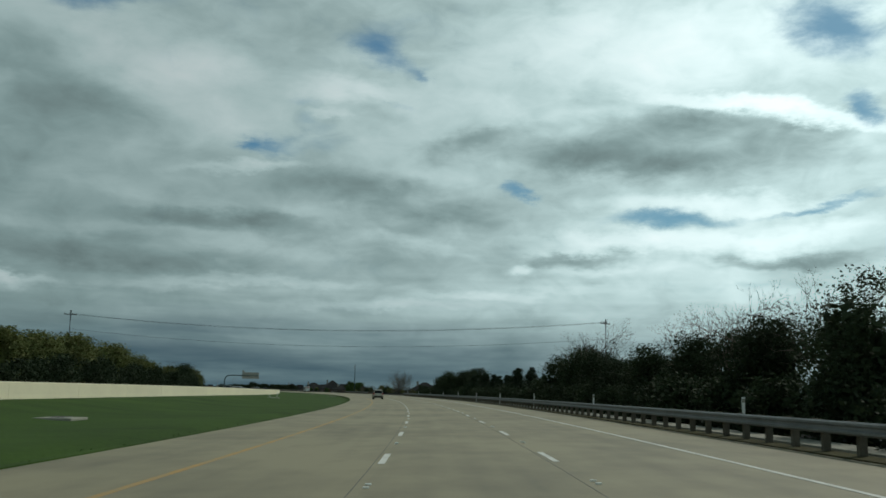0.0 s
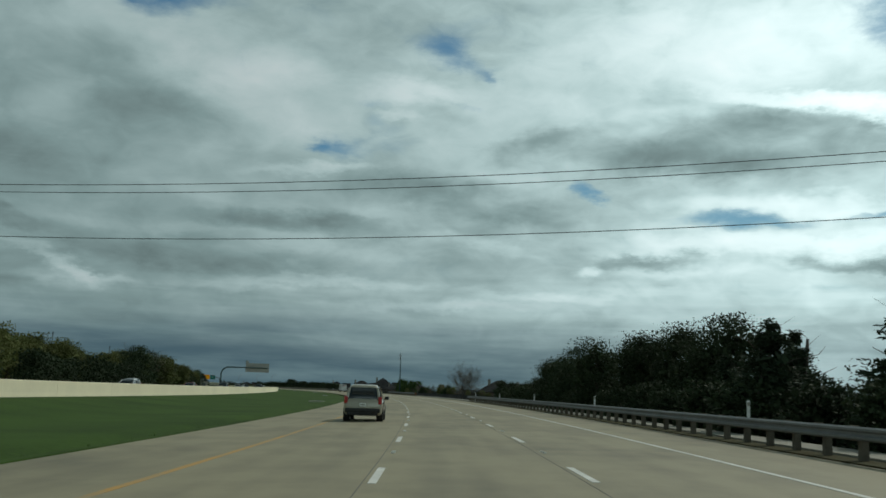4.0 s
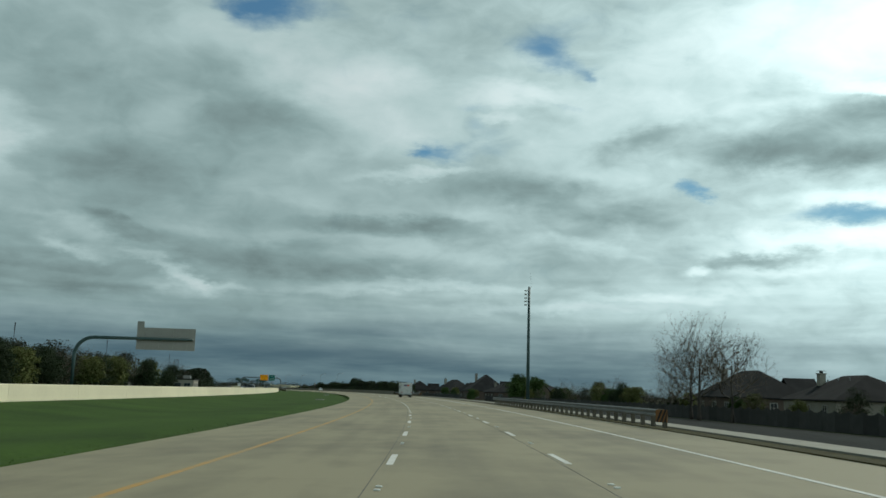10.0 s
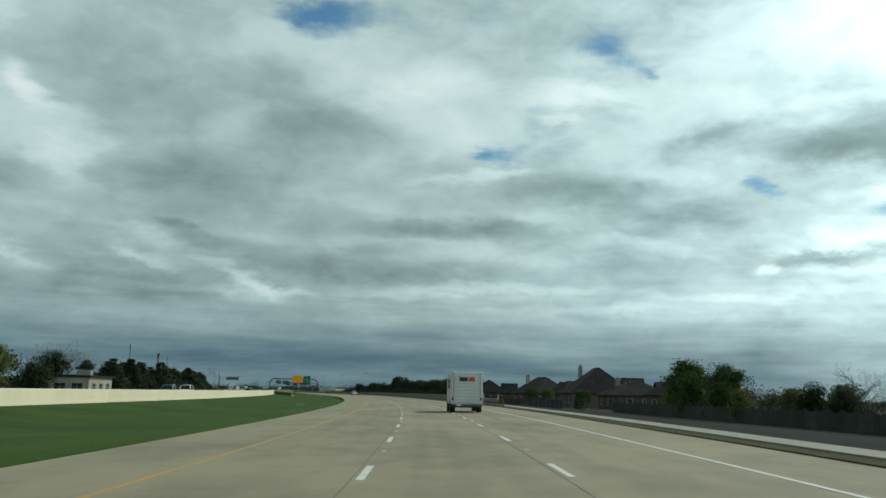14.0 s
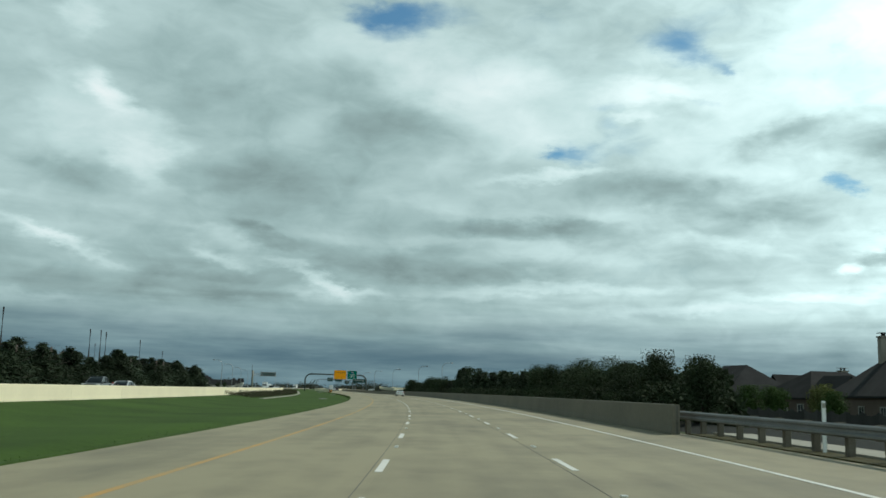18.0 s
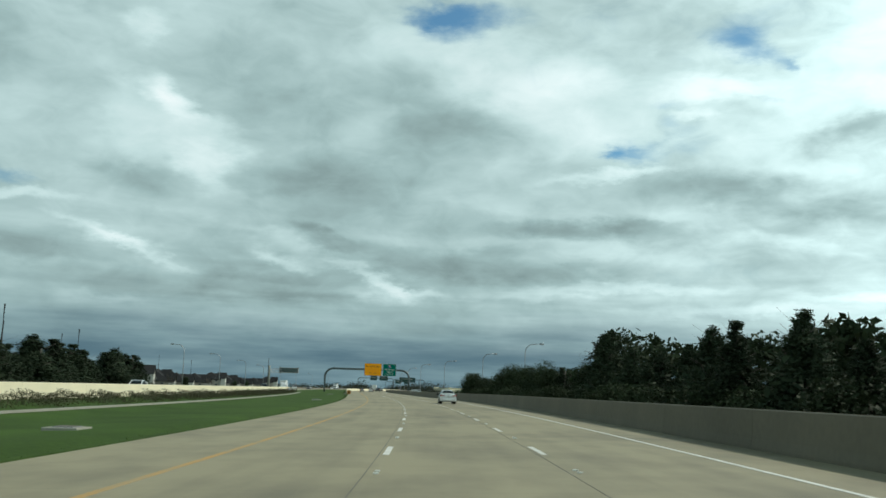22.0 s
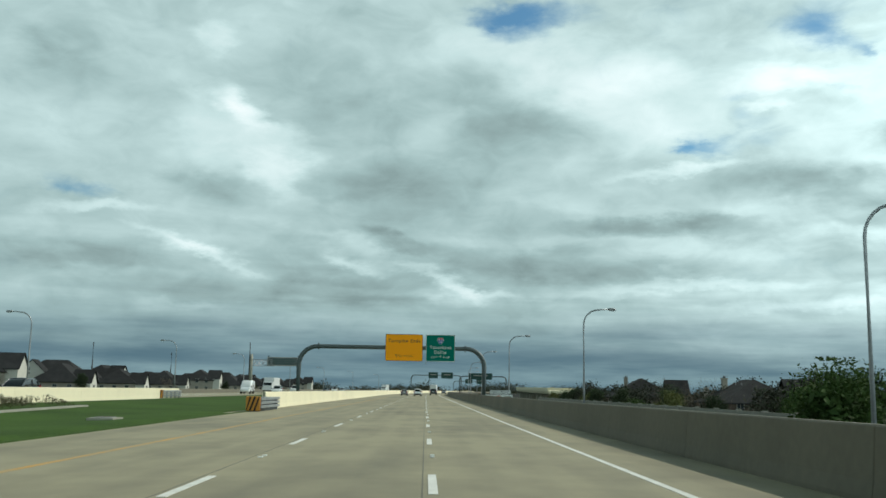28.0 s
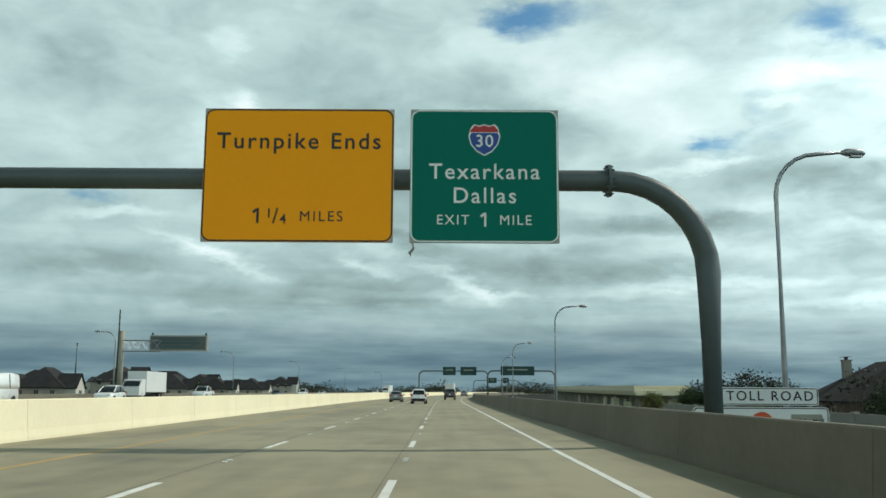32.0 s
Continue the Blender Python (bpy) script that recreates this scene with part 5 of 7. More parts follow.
power_pole(181, -63.5, 17.0, 1)
power_pole(152, 38.6, 16.2, 1)
power_pole(180, 50, 10.0, 1)
for i, (dz, da) in enumerate(((0.0, -1.1), (0.0, 1.1), (-3.0, 0.0))):
    wire(at(181 + da, -63.5, 15.6 + dz), at(152 + da, 38.6, 14.6 + dz), 2.4)
for i, (s, n, h) in enumerate(((240, -76, 15), (290, -83, 15), (380, -85, 15), (450, -81, 14), (525, -82, 15), (627, -80, 16), (711.2, -65.6, 14.3), (757.7, -62.8, 13.4), (773.2, -63.6, 14.0), (785.4, -64.7, 14.1), (837.7, -64.3, 14.4), (882.6, -63.3, 12.7), (925, -92, 16), (985, -95, 16),
                              (1060, -96, 15), (1140, -98, 15), (1220, -100, 15))):
    power_pole(s, n, h, 1 if i == 0 else 0, "thin distant wooden pole beyond the oncoming lanes")


# ---- roadside furniture ----
def delineator(s, n=10.75):
    t = thing("delineator", put(s, n, lie(s, n)), "white flexible delineator post behind the guardrail", "marker post", "delineators")
    part("post", boxed(0, 0, 0.62, 0.10, 0.03, 1.35, 0.008), M["white"], t)
    part("reflector", boxed(0, -0.02, 1.18, 0.08, 0.012, 0.12), M["ribbon"], t)
    return t


d0 = None
for s in [41 + 25.2 * k for k in range(-2, 9)] + [530, 544, 559, 573]:
    if d0 is None:
        d0 = delineator(s)
    else:
        copy_thing(d0, put(s, 10.75, lie(s, 10.75)))


# amber darkened to brown: the end panel's shade is put into the colour
M["shaded_amber"] = surface("shaded_amber", (0.22, 0.10, 0.03), (0.15, 0.07, 0.025), 0.7, 0, 2.0, 20.0)


def rail_terminal(s):
    t = thing("guardrail_terminal", put(s, 10.2, lie(s, 10.2)), "guardrail end with a black and yellow striped marker", "guardrail")
    part("panel", boxed(0, 0, 0.55, 0.48, 0.05, 0.5, 0.02), M["shaded_amber"], t, "brown-yellow end panel, its amber darkened as shade")
    for k in range(3):
        q = bmesh.new()
        x0 = -0.24 + k * 0.16
        v = [q.verts.new(p) for p in ((x0, -0.029, 0.30), (x0 + 0.08, -0.029, 0.30), (min(x0 + 0.28, 0.24), -0.029, 0.80), (min(x0 + 0.20, 0.24), -0.029, 0.80))]
        q.faces.new(v)
        bmesh.ops.solidify(q, geom=q.faces[:], thickness=0.003)
        part("stripe", q, M["black"], t)


for s in (523.6, 341.8):
    rail_terminal(s)


def attenuator(s0, s1, n):
    t = thing("crash_cushion", put(s0, n, lie(s0, n)), "steel crash cushion with a black and yellow striped nose", "crash barrier")
    ln = s1 - s0
    nose = bmesh.new()
    box(nose, 0, 0.25, 0.48, 0.86, 0.5, 0.86, 0.06)
    ns = part("nose", nose, M["nose"], t, "yellow nose with black diagonal stripes")
    for k in range(4):
        for face in (0, 1):
            q = bmesh.new()
            pts = [(max(min(-0.50 + k * 0.27 + u, 0.41), -0.41), w) for u, w in ((0, 0.07), (0.13, 0.07), (0.42, 0.9), (0.29, 0.9))]
            v = [q.verts.new((x, -0.006, z) if face == 0 else (0.437, 0.25 + x * 0.55, z)) for x, z in pts]
            if len({tuple(round(c, 3) for c in p.co) for p in v}) < 4:
                q.free()
                continue
            q.faces.new(v)
            bmesh.ops.solidify(q, geom=q.faces[:], thickness=0.003)
            part("stripe", q, M["black"], ns)
    for side in (-1, 1):
        for k in range(4):
            y0, y1 = 0.5 + k * (ln - 0.5) / 4, 0.5 + (k + 1) * (ln - 0.5) / 4 + 0.12
            for z in (0.28, 0.52, 0.76):
                b = bmesh.new()
                box(b, side * (0.40 + 0.02 * (k % 2)), (y0 + y1) / 2, z, 0.06, y1 - y0, 0.17, 0.025)
                part("fender_panel", b, M["steel"], t, "corrugated steel side panel")
    for k in range(5):
        part("frame", boxed(0, 0.7 + k * (ln - 1.0) / 4, 0.42, 0.72, 0.08, 0.82), M["steel"], t)


attenuator(plan(909.8), plan(909.8) + 7.6, -6.9)
attenuator(plan(955.4), plan(955.4) + 7.6, -24.3)


def drain(s, n, w=2.4, stakes=False):
    s = plan(s)
    z = lie(s, n)
    t = thing("drain_inlet", put(s, n, z), "pale concrete drain apron set in the median grass", "drain", "drain inlets")
    b = bmesh.new()
    box(b, 0, 0, 0.02, w * 0.8, w, 0.14, 0.03)
    part("apron", b, M["ribbon"], t)
    g = part("grate", boxed(0, 0, 0.10, 0.7, 0.9, 0.03), M["steel"], t, "steel drain grate")
    for k in range(6):
        part("bar", boxed(-0.3 + k * 0.12, 0, 0.125, 0.03, 0.86, 0.02), M["seal"], g)
    if stakes:
        part("stake", rod(bmesh.new(), (0.5, 0.4, 0), (0.62, 0.4, 1.15), 0.03), M["white"], t, "thin white marker stake")
        part("stake", rod(bmesh.new(), (-0.5, -0.3, 0), (-0.55, -0.3, 0.7), 0.025), M["white"], t, "thin white marker stake")


for s, n, st in ((31.0, -16.1, False), (138.0, -19.2, True), (226.0, -10.1, False), (326.0, -11.8, False), (442.1, -11.2, False), (539.3, -11.4, False), (700.0, -11.4, False), (791.6, -10.1, False), (894.1, -11.1, False)):
    drain(s, n, 2.2 if s < 300 else 1.5, st)

# ---- houses ----
M["roof"] = surface("dark_shingles", (0.038, 0.038, 0.039), (0.022, 0.022, 0.023), 0.95, 0, 0.5, 6.0, 0.9, 0.5, 0.15, 0.08)
M["brick"] = surface("brown_brick", (0.14, 0.105, 0.085), (0.10, 0.072, 0.058), 0.9, 0, 0.6, 9.0, 0.9, 0.4, 0.2)
M["siding"] = surface("pale_siding", (0.55, 0.53, 0.47), (0.42, 0.40, 0.36), 0.8, 0, 0.6, 6.0, 0.6, 0.1, 0.15)
M["cream"] = surface("cream_brick", (0.34, 0.31, 0.26), (0.26, 0.23, 0.19), 0.9, 0, 0.6, 9.0, 0.9, 0.4, 0.2)
M["trim"] = surface("white_trim", (0.34, 0.33, 0.30), (0.26, 0.25, 0.23), 0.7)
M["fence"] = surface("weathered_fence_boards", (0.070, 0.066, 0.060), (0.044, 0.041, 0.037), 0.9, 0, 0.9, 9.0, 0.9, 0.3, 0.25)
M["garage"] = surface("painted_door", (0.30, 0.27, 0.23), (0.24, 0.21, 0.18), 0.7)


def hip(bm, w, d, z0, rise, over=0.45, ridge=0.45, cx=0.0, cy=0.0):
    """A hipped roof with eaves and a fascia, over a plan w by d."""
    x, y = w / 2 + over, d / 2 + over
    long_x = w >= d
    k = (w if long_x else d) * ridge / 2
    tops = ((-k, 0), (k, 0)) if long_x else ((0, -k), (0, k))
    lo = [bm.verts.new((cx + a, cy + b, z0 - 0.18)) for a, b in ((-x, -y), (x, -y), (x, y), (-x, y))]
    ev = [bm.verts.new((cx + a, cy + b, z0)) for a, b in ((-x, -y), (x, -y), (x, y), (-x, y))]
    t = [bm.verts.new((cx + a, cy + b, z0 + rise)) for a, b in tops]
    for i in range(4):
        bm.faces.new((lo[i], lo[(i + 1) % 4], ev[(i + 1) % 4], ev[i]))
    bm.faces.new(lo[::-1])
    if long_x:
        bm.faces.new((ev[0], ev[1], t[1], t[0]))
        bm.faces.new((ev[2], ev[3], t[0], t[1]))
        bm.faces.new((ev[1], ev[2], t[1]))
        bm.faces.new((ev[3], ev[0], t[0]))
    else:
        bm.faces.new((ev[1], ev[2], t[1], t[0]))
        bm.faces.new((ev[3], ev[0], t[0], t[1]))
        bm.faces.new((ev[0], ev[1], t[0]))
        bm.faces.new((ev[2], ev[3], t[1]))
    bmesh.ops.recalc_face_normals(bm, faces=bm.faces)
    return bm


def gable(bm, w, d, z0, rise, cx, cy, over=0.35):
    """A gabled roof with its ridge along y, with thickness."""
    x, y = w / 2 + over, d / 2 + over
    pts = [(-x, z0 - 0.15), (0, z0 + rise), (x, z0 - 0.15), (x, z0 - 0.33), (0, z0 + rise - 0.2), (-x, z0 - 0.33)]
    a = [bm.verts.new((cx + p, cy - y, q)) for p, q in pts]
    b = [bm.verts.new((cx + p, cy + y, q)) for p, q in pts]
    for i in range(6):
        bm.faces.new((a[i], a[(i + 1) % 6], b[(i + 1) % 6], b[i]))
    bm.faces.new((a[0], a[1], a[4], a[5]))
    bm.faces.new((a[1], a[2], a[3], a[4]))
    bm.faces.new((b[5], b[4], b[1], b[0]))
    bm.faces.new((b[4], b[3], b[2], b[1]))
    bmesh.ops.recalc_face_normals(bm, faces=bm.faces)
    return bm


def window(parent, x, y, z, w, h, side):
    """side: 0 faces -y, 1 faces -x, 2 faces +x, 3 faces +y."""
    m = pose(x, y, z, 0, 0, (0, -90, 90, 180)[side])
    f = bmesh.new()
    xs = (-w / 2 - 0.08, -w / 2 + 0.04, -0.025, 0.025, w / 2 - 0.04, w / 2 + 0.08)
    zs = (-h / 2 - 0.06, -h / 2 + 0.04, -0.025, 0.025, h / 2 - 0.04, h / 2 + 0.06)
    v = [[f.verts.new((a, -0.10, b)) for b in zs] for a in xs]
    front = [f.faces.new((v[p][q], v[p + 1][q], v[p + 1][q + 1], v[p][q + 1])) for p in range(5) for q in range(5) if not (p in (1, 3) and q in (1, 3))]
    back = bmesh.ops.extrude_face_region(f, geom=front)
    for e in back["geom"]:
        if isinstance(e, bmesh.types.BMVert):
            e.co.y += 0.10
    bmesh.ops.recalc_face_normals(f, faces=f.faces)
    o = part("window", f, M["trim"], parent, "white framed window")
    o.matrix_basis = m
    g = part("pane", boxed(0, -0.012, 0, w, 0.03, h), M["pane"], o)


def house(s, n, w, d, wall_h, rise, turn=0.0, z=None, wall="brick", chimney=1, wing=True, two=False, label="brown brick house with a steep dark shingle roof"):
    s = plan(s)
    z = lie(s, n) if z is None else z
    t = thing("house", put(s, n, z, turn), label, "house", "houses beside the road")
    b = boxed(0, 0, wall_h / 2 - 0.3, w, d, wall_h + 0.6)
    part("wall", b, M[wall], t)
    part("roof", hip(bmesh.new(), w, d, wall_h, rise, ridge=0.4), M["roof"], t, "dark hipped shingle roof")
    if wing:
        gw = w * 0.42
        gx, gy = -w * 0.24, -d / 2 - 1.0
        gh = wall_h + (0.8 if two else 0.0)
        wb = bmesh.new()
        box(wb, gx, gy, gh / 2 - 0.3, gw, 3.0, gh + 0.6)
        v = [wb.verts.new(p) for p in ((gx - gw / 2, gy - 1.5, gh), (gx + gw / 2, gy - 1.5, gh), (gx, gy - 1.5, gh + gw * 0.5 - 0.25))]
        v2 = [wb.verts.new((p.co.x, gy + 3.0, p.co.z)) for p in v]
        wb.faces.new(v)
        for i in range(3):
            wb.faces.new((v[i], v2[i], v2[(i + 1) % 3], v[(i + 1) % 3]))
        part("wing", wb, M[wall if chimney else "siding"], t)
        r = gable(bmesh.new(), gw, 4.5, gh, gw * 0.5, gx, gy + 0.75)
        part("roof", r, M["roof"], t, "dark gabled wing roof")
        window(t, gx, gy - 1.5, gh * 0.5, 1.5, 1.5, 0)
    for lv in range(2 if two else 1):
        zz = 1.5 + lv * 2.9
        for x in (w * 0.12, w * 0.34):
            window(t, x, -d / 2, zz, 1.1, 1.4, 0)
        for k in range(3):
            window(t, -w / 2, -d * 0.3 + k * d * 0.3, zz, 1.1, 1.4, 1)
            window(t, w / 2, -d * 0.3 + k * d * 0.3, zz, 1.1, 1.4, 2)
        for x in (-w * 0.3, 0.0, w * 0.3):
            window(t, x, d / 2, zz, 1.2, 1.4, 3)
    dr = part("door", boxed(w * 0.23, -d / 2 - 0.03, 1.05, 0.95, 0.08, 2.1, 0.01), M["garage"], t, "panelled front door")
    part("handle", boxed(w * 0.23 + 0.36, -d / 2 - 0.09, 1.0, 0.04, 0.06, 0.14), M["steel"], dr)
    if chimney:
        c = bmesh.new()
        top = wall_h + rise + 0.15
        box(c, w * 0.28, d * 0.2, top / 2 + 0.6, 1.0, 0.8, top - 1.2)
        box(c, w * 0.28, d * 0.2, top + 0.06, 1.2, 1.0, 0.14)
        ch = part("chimney", c, M["cream"], t, "pale brick chimney")
        for k in (-0.25, 0.25):
            part("flue", rod(bmesh.new(), (w * 0.28 + k, d * 0.2, top + 0.1), (w * 0.28 + k, d * 0.2, top + 0.4), 0.13), M["black"], ch)
        cap = bmesh.new()
        box(cap, w * 0.28, d * 0.2, top + 0.45, 1.1, 0.9, 0.06)
        part("cap", cap, M["steel"], ch)
    for k in range(2):
        part("vent", rod(bmesh.new(), (w * (-0.1 + 0.2 * k), d * 0.12, wall_h + rise * 0.5), (w * (-0.1 + 0.2 * k), d * 0.12, wall_h + rise * 0.5 + 1.3), 0.06), M["steel"], t)
    return t


# by the verge, behind their fence
for s, n, w, d, wh, rs, turn, two in ((336, 58, 15, 13, 2.9, 3.4, 95, False), (355, 61, 16, 13, 2.9, 3.8, 88, False), (377, 58, 15, 12, 2.9, 3.3, 92, False), (398, 61, 16, 14, 2.9, 3.6, 86, False), (424, 60, 15, 13, 2.9, 3.3, 90, False),
                                     (448, 56, 15, 12, 3.0, 4.2, 93, False), (586, 54, 14, 12, 3.0, 3.2, 20, False), (613, 51, 13, 11, 2.9, 3.0, 92, False), (636, 50, 17, 14, 3.2, 5.8, 84, False), (665, 54, 13, 11, 3.0, 3.4, 10, False),
                                     (685, 50, 16, 12, 3.0, 4.6, 97, False), (716, 42, 14, 12, 3.0, 4.0, 75, False)):
    house(s, n, w, d, wh, rs, turn, wall="cream" if s < 440 else "brick", two=two, label="house with cream brick walls and a steep dark roof" if s < 440 else "brown brick house with a steep dark shingle roof")
# on the low ground beside the barrier near the end
for s, n, w, d, wh, rs, turn, two in ((938, 56, 16, 13, 3.2, 4.2, 92, False), (962, 58, 15, 14, 3.2, 4.6, 88, False), (986, 60, 16, 13, 3.2, 4.4, 95, False), (1012, 57, 15, 13, 5.2, 3.8, 90, True), (1068, 52, 15, 14, 5.6, 4.2, 84, True),
                                     (912, 54, 15, 12, 3.2, 4.2, 90, False), (1040, 62, 15, 13, 3.2, 4.4, 85, False), (888, 52, 15, 12, 3.2, 4.0, 90, False)):
    house(s, n, w, d, wh, rs, turn, z=-4.9, wall="brick", two=two)
# the estate beyond the oncoming lanes
k = 0
for s in range(905, 1420, 14):
    k += 1
    far = 90 + 8 * (k % 3)
    house(s, -far, 15.5, 12, 4.6 if k % 4 == 0 else 2.8, 4.2 + 0.5 * (k % 2), (96, 6, 86)[k % 3], wall="cream", chimney=0, wing=True, two=k % 4 == 0,
          label="pale suburban house with a low dark hipped roof")
for s, n in ((470, -92), (492, -98), (515, -90), (540, -96)):
    house(s, n, 15, 12, 3.0, 4.0, -90, wall="siding", label="pale house with a dark roof among trees")


def low_building(s, n, w, d, h):
    t = thing("building", put(s, n, lie(s, n)), "low pale flat-roofed building beyond the oncoming lanes", "building")
    part("wall", boxed(0, 0, h / 2 - 0.3, w, d, h + 0.6), M["cream"], t)
    part("roof", boxed(0, 0, h + 0.16, w + 0.7, d + 0.7, 0.32, 0.04), M["roof"], t, "flat dark roof with a fascia")
    part("roof_unit", boxed(w * 0.2, 0, h + 0.8, 2.2, 1.6, 1.0, 0.05), M["signback"], t, "grey rooftop air unit")
    for i in range(3):
        window(t, -w * 0.3 + i * w * 0.3, -d / 2, 1.7, 1.8, 1.3, 0)
        window(t, w / 2, -d * 0.3 + i * d * 0.3, 1.7, 1.8, 1.3, 2)
    part("door", boxed(w * 0.15, -d / 2 - 0.03, 1.05, 1.0, 0.08, 2.1, 0.01), M["garage"], t)


low_building(594, -53, 9, 15, 3.3)


def board_fence(name, label, n, s0, s1, z, h, material, bay=2.44, lap=0.19, dip=True):
    """A board fence: rails, posts, each bay of boards a part."""
    t = thing(name, Matrix(), label, "fence", kind="structure")
    first = None
    k = int((s1 - s0) / bay)
    for i in range(k):
        s = s0 + i * bay
        zz = z(s)
        if first is None:
            b = bmesh.new()
            for j in range(int(bay / lap)):
                u = (j + 0.5) / int(bay / lap) * 2 - 1
                hh = h - 0.024 * ((j * 7) % 3) - (0.30 * (1 - u * u) if dip else 0.0)
                box(b, 0, (j + 0.5) * bay / int(bay / lap), hh / 2, 0.025 + 0.008 * (j % 2), bay / int(bay / lap) + 0.006, hh)
            box(b, 0.04, bay / 2, 0.4, 0.05, bay, 0.09)
            box(b, 0.04, bay / 2, h - 0.55, 0.05, bay, 0.09)
            first = part("bay", b, material, t, "bay of upright boards")
            first.matrix_basis = put(s, n, zz)
        else:
            again(first, "bay", t, put(s, n, zz))
    return t


board_fence("fence_1", "dark weathered board fence with dipping tops along the gardens", 37.5, 290, 585, lambda s: lie(s, 37.5), 1.9, M["fence"])
board_fence("fence_2", "weathered board fence along the gardens", 33.0, 600, 740, lambda s: lie(s, 33.0), 1.9, M["fence"])


def panel_wall(n, s0, s1, z, h):
    t = thing("wall_estate", Matrix(), "long pale concrete garden wall with pilasters on low ground", "wall", kind="structure")
    s = s0
    while s < s1:
        a = part("panel", sweep([(n, 0), (n, h), (n + 0.18, h), (n + 0.18, 0)], s, s + 6.0, 3.0, True, lambda q: z), M["ribbon"], t)
        b = boxed(0, 0, h / 2 + 0.05, 0.4, 0.4, h + 0.1, 0.02)
        part("pilaster", b, M["ribbon"], t).matrix_basis = put(s, n + 0.09, z)
        s += 6.0


panel_wall(29.5, 834, 1046, -4.9, 5.15)


def chain_fence(n, s0, s1):
    """Wire fence on thin posts behind the shoulder's verge."""
    t = thing("wire_fence", Matrix(), "thin wire fence on steel posts along the verge", "fence")
    p0 = None
    s = s0
    while s <= s1:
        if p0 is None:
            p0 = part("post", rod(bmesh.new(), (0, 0, -0.2), (0, 0, 1.5), 0.035), M["mast"], t)
            p0.matrix_basis = put(s, n, lie(s, n))
        else:
            again(p0, "post", t, put(s, n, lie(s, n)))
        s += 3.0
    for z in (0.15, 0.5, 0.85, 1.2, 1.45):
        part("wire", sweep([(n - 0.01, z - 0.01), (n - 0.01, z + 0.01), (n + 0.01, z + 0.01), (n + 0.01, z - 0.01)], s0, s1, 12, True, lambda q: lie(q, n)), M["mast"], t)


chain_fence(22.0, 532, 583)

# ---- far interchange ----
def viaduct():
    t = thing("viaduct", Matrix(), "pale concrete ramp viaduct on rows of round piers", "bridge")

    def line(u):
        s = plan(1150) + 340 * u
        return s, 46 - 6 * u

    def z(u):
        return 1.9 + 1.6 * u
    bm = bmesh.new()
    rows = []
    for i in range(31):
        u = i / 30
        s, n = line(u)
        zz = z(u)
        rows.append([bm.verts.new(at(s, n + a, zz + b)) for a, b in ((-5, -1.0), (-5.4, -0.2), (-5.4, 0.9), (-5.1, 0.9), (-5.1, 0), (5.1, 0), (5.1, 0.9), (5.4, 0.9), (5.4, -0.2), (5, -1.0))])
    for a, b in zip(rows, rows[1:]):
        for j in range(10):
            bm.faces.new((a[j], b[j], b[(j + 1) % 10], a[(j + 1) % 10]))
    bm.faces.new(rows[0])
    bm.faces.new(rows[-1][::-1])
    bmesh.ops.recalc_face_normals(bm, faces=bm.faces)
    part("deck", bm, M["wall"], t, "pale concrete deck with parapets")
    for i in range(18):
        u = (i + 0.5) / 18
        s, n = line(u)
        b = bmesh.new()
        p = at(s, n, 0)
        zz = z(u)
        box(b, 0, 0, zz - 1.4, 8.5, 1.2, 0.8, 0.05)
        for x in (-3, 0, 3):
            rod(b, (x, 0, -6.5), (x, 0, zz - 1.7), 0.5, None, 10)
        part("pier", b, M["ribbon"], t).matrix_basis = put(s, n, 0)


viaduct()


def far_bridge(s, n0, n1, top, signs, label):
    t = thing("sign_bridge", put(plan(s), 0, 0), label, "sign bridge")
    part("mast", arch(bmesh.new(), n0, n1, top, 1.6, 0.22, -4.0), M["mast"], t, "", True)
    for x, w, h in signs:
        p = part("panel", boxed(x, -0.35, top, w, 0.06, h, 0.01), M["shaded_green"], t, "green sign panel in a shaded tone, lettering too far to read")
        part("text_bar", boxed(x, -0.39, top + 0.3, w * 0.6, 0.01, 0.3), M["signback"], p, "unreadable white lettering")


far_bridge(1262, -9, 12.6, 7.8, ((0.5, 4.0, 2.6), (6.5, 5.0, 2.6)), "far grey sign bridge with two green panels")
far_bridge(1220, 13, 31, 7.0, ((21, 9.0, 2.4),), "far sign bridge over the ramp with a dark panel")
far_bridge(1520, -14, 12.4, 8.0, ((-3, 5.0, 3.0), (4.5, 4.5, 3.0)), "distant sign bridge with green panels")

# ---- vehicles ----
def loft(sections, bm=None):
    """A skin over closed cross sections, each a list of points."""
    bm = bm or bmesh.new()
    rings = [[bm.verts.new(p) for p in sec] for sec in sections]
    k = len(rings[0])
    for a, b in zip(rings, rings[1:]):
        for i in range(k):
            bm.faces.new((a[i], a[(i + 1) % k], b[(i + 1) % k], b[i]))
    bm.faces.new(rings[0][::-1])
    bm.faces.new(rings[-1])
    bmesh.ops.recalc_face_normals(bm, faces=bm.faces)
    return bm


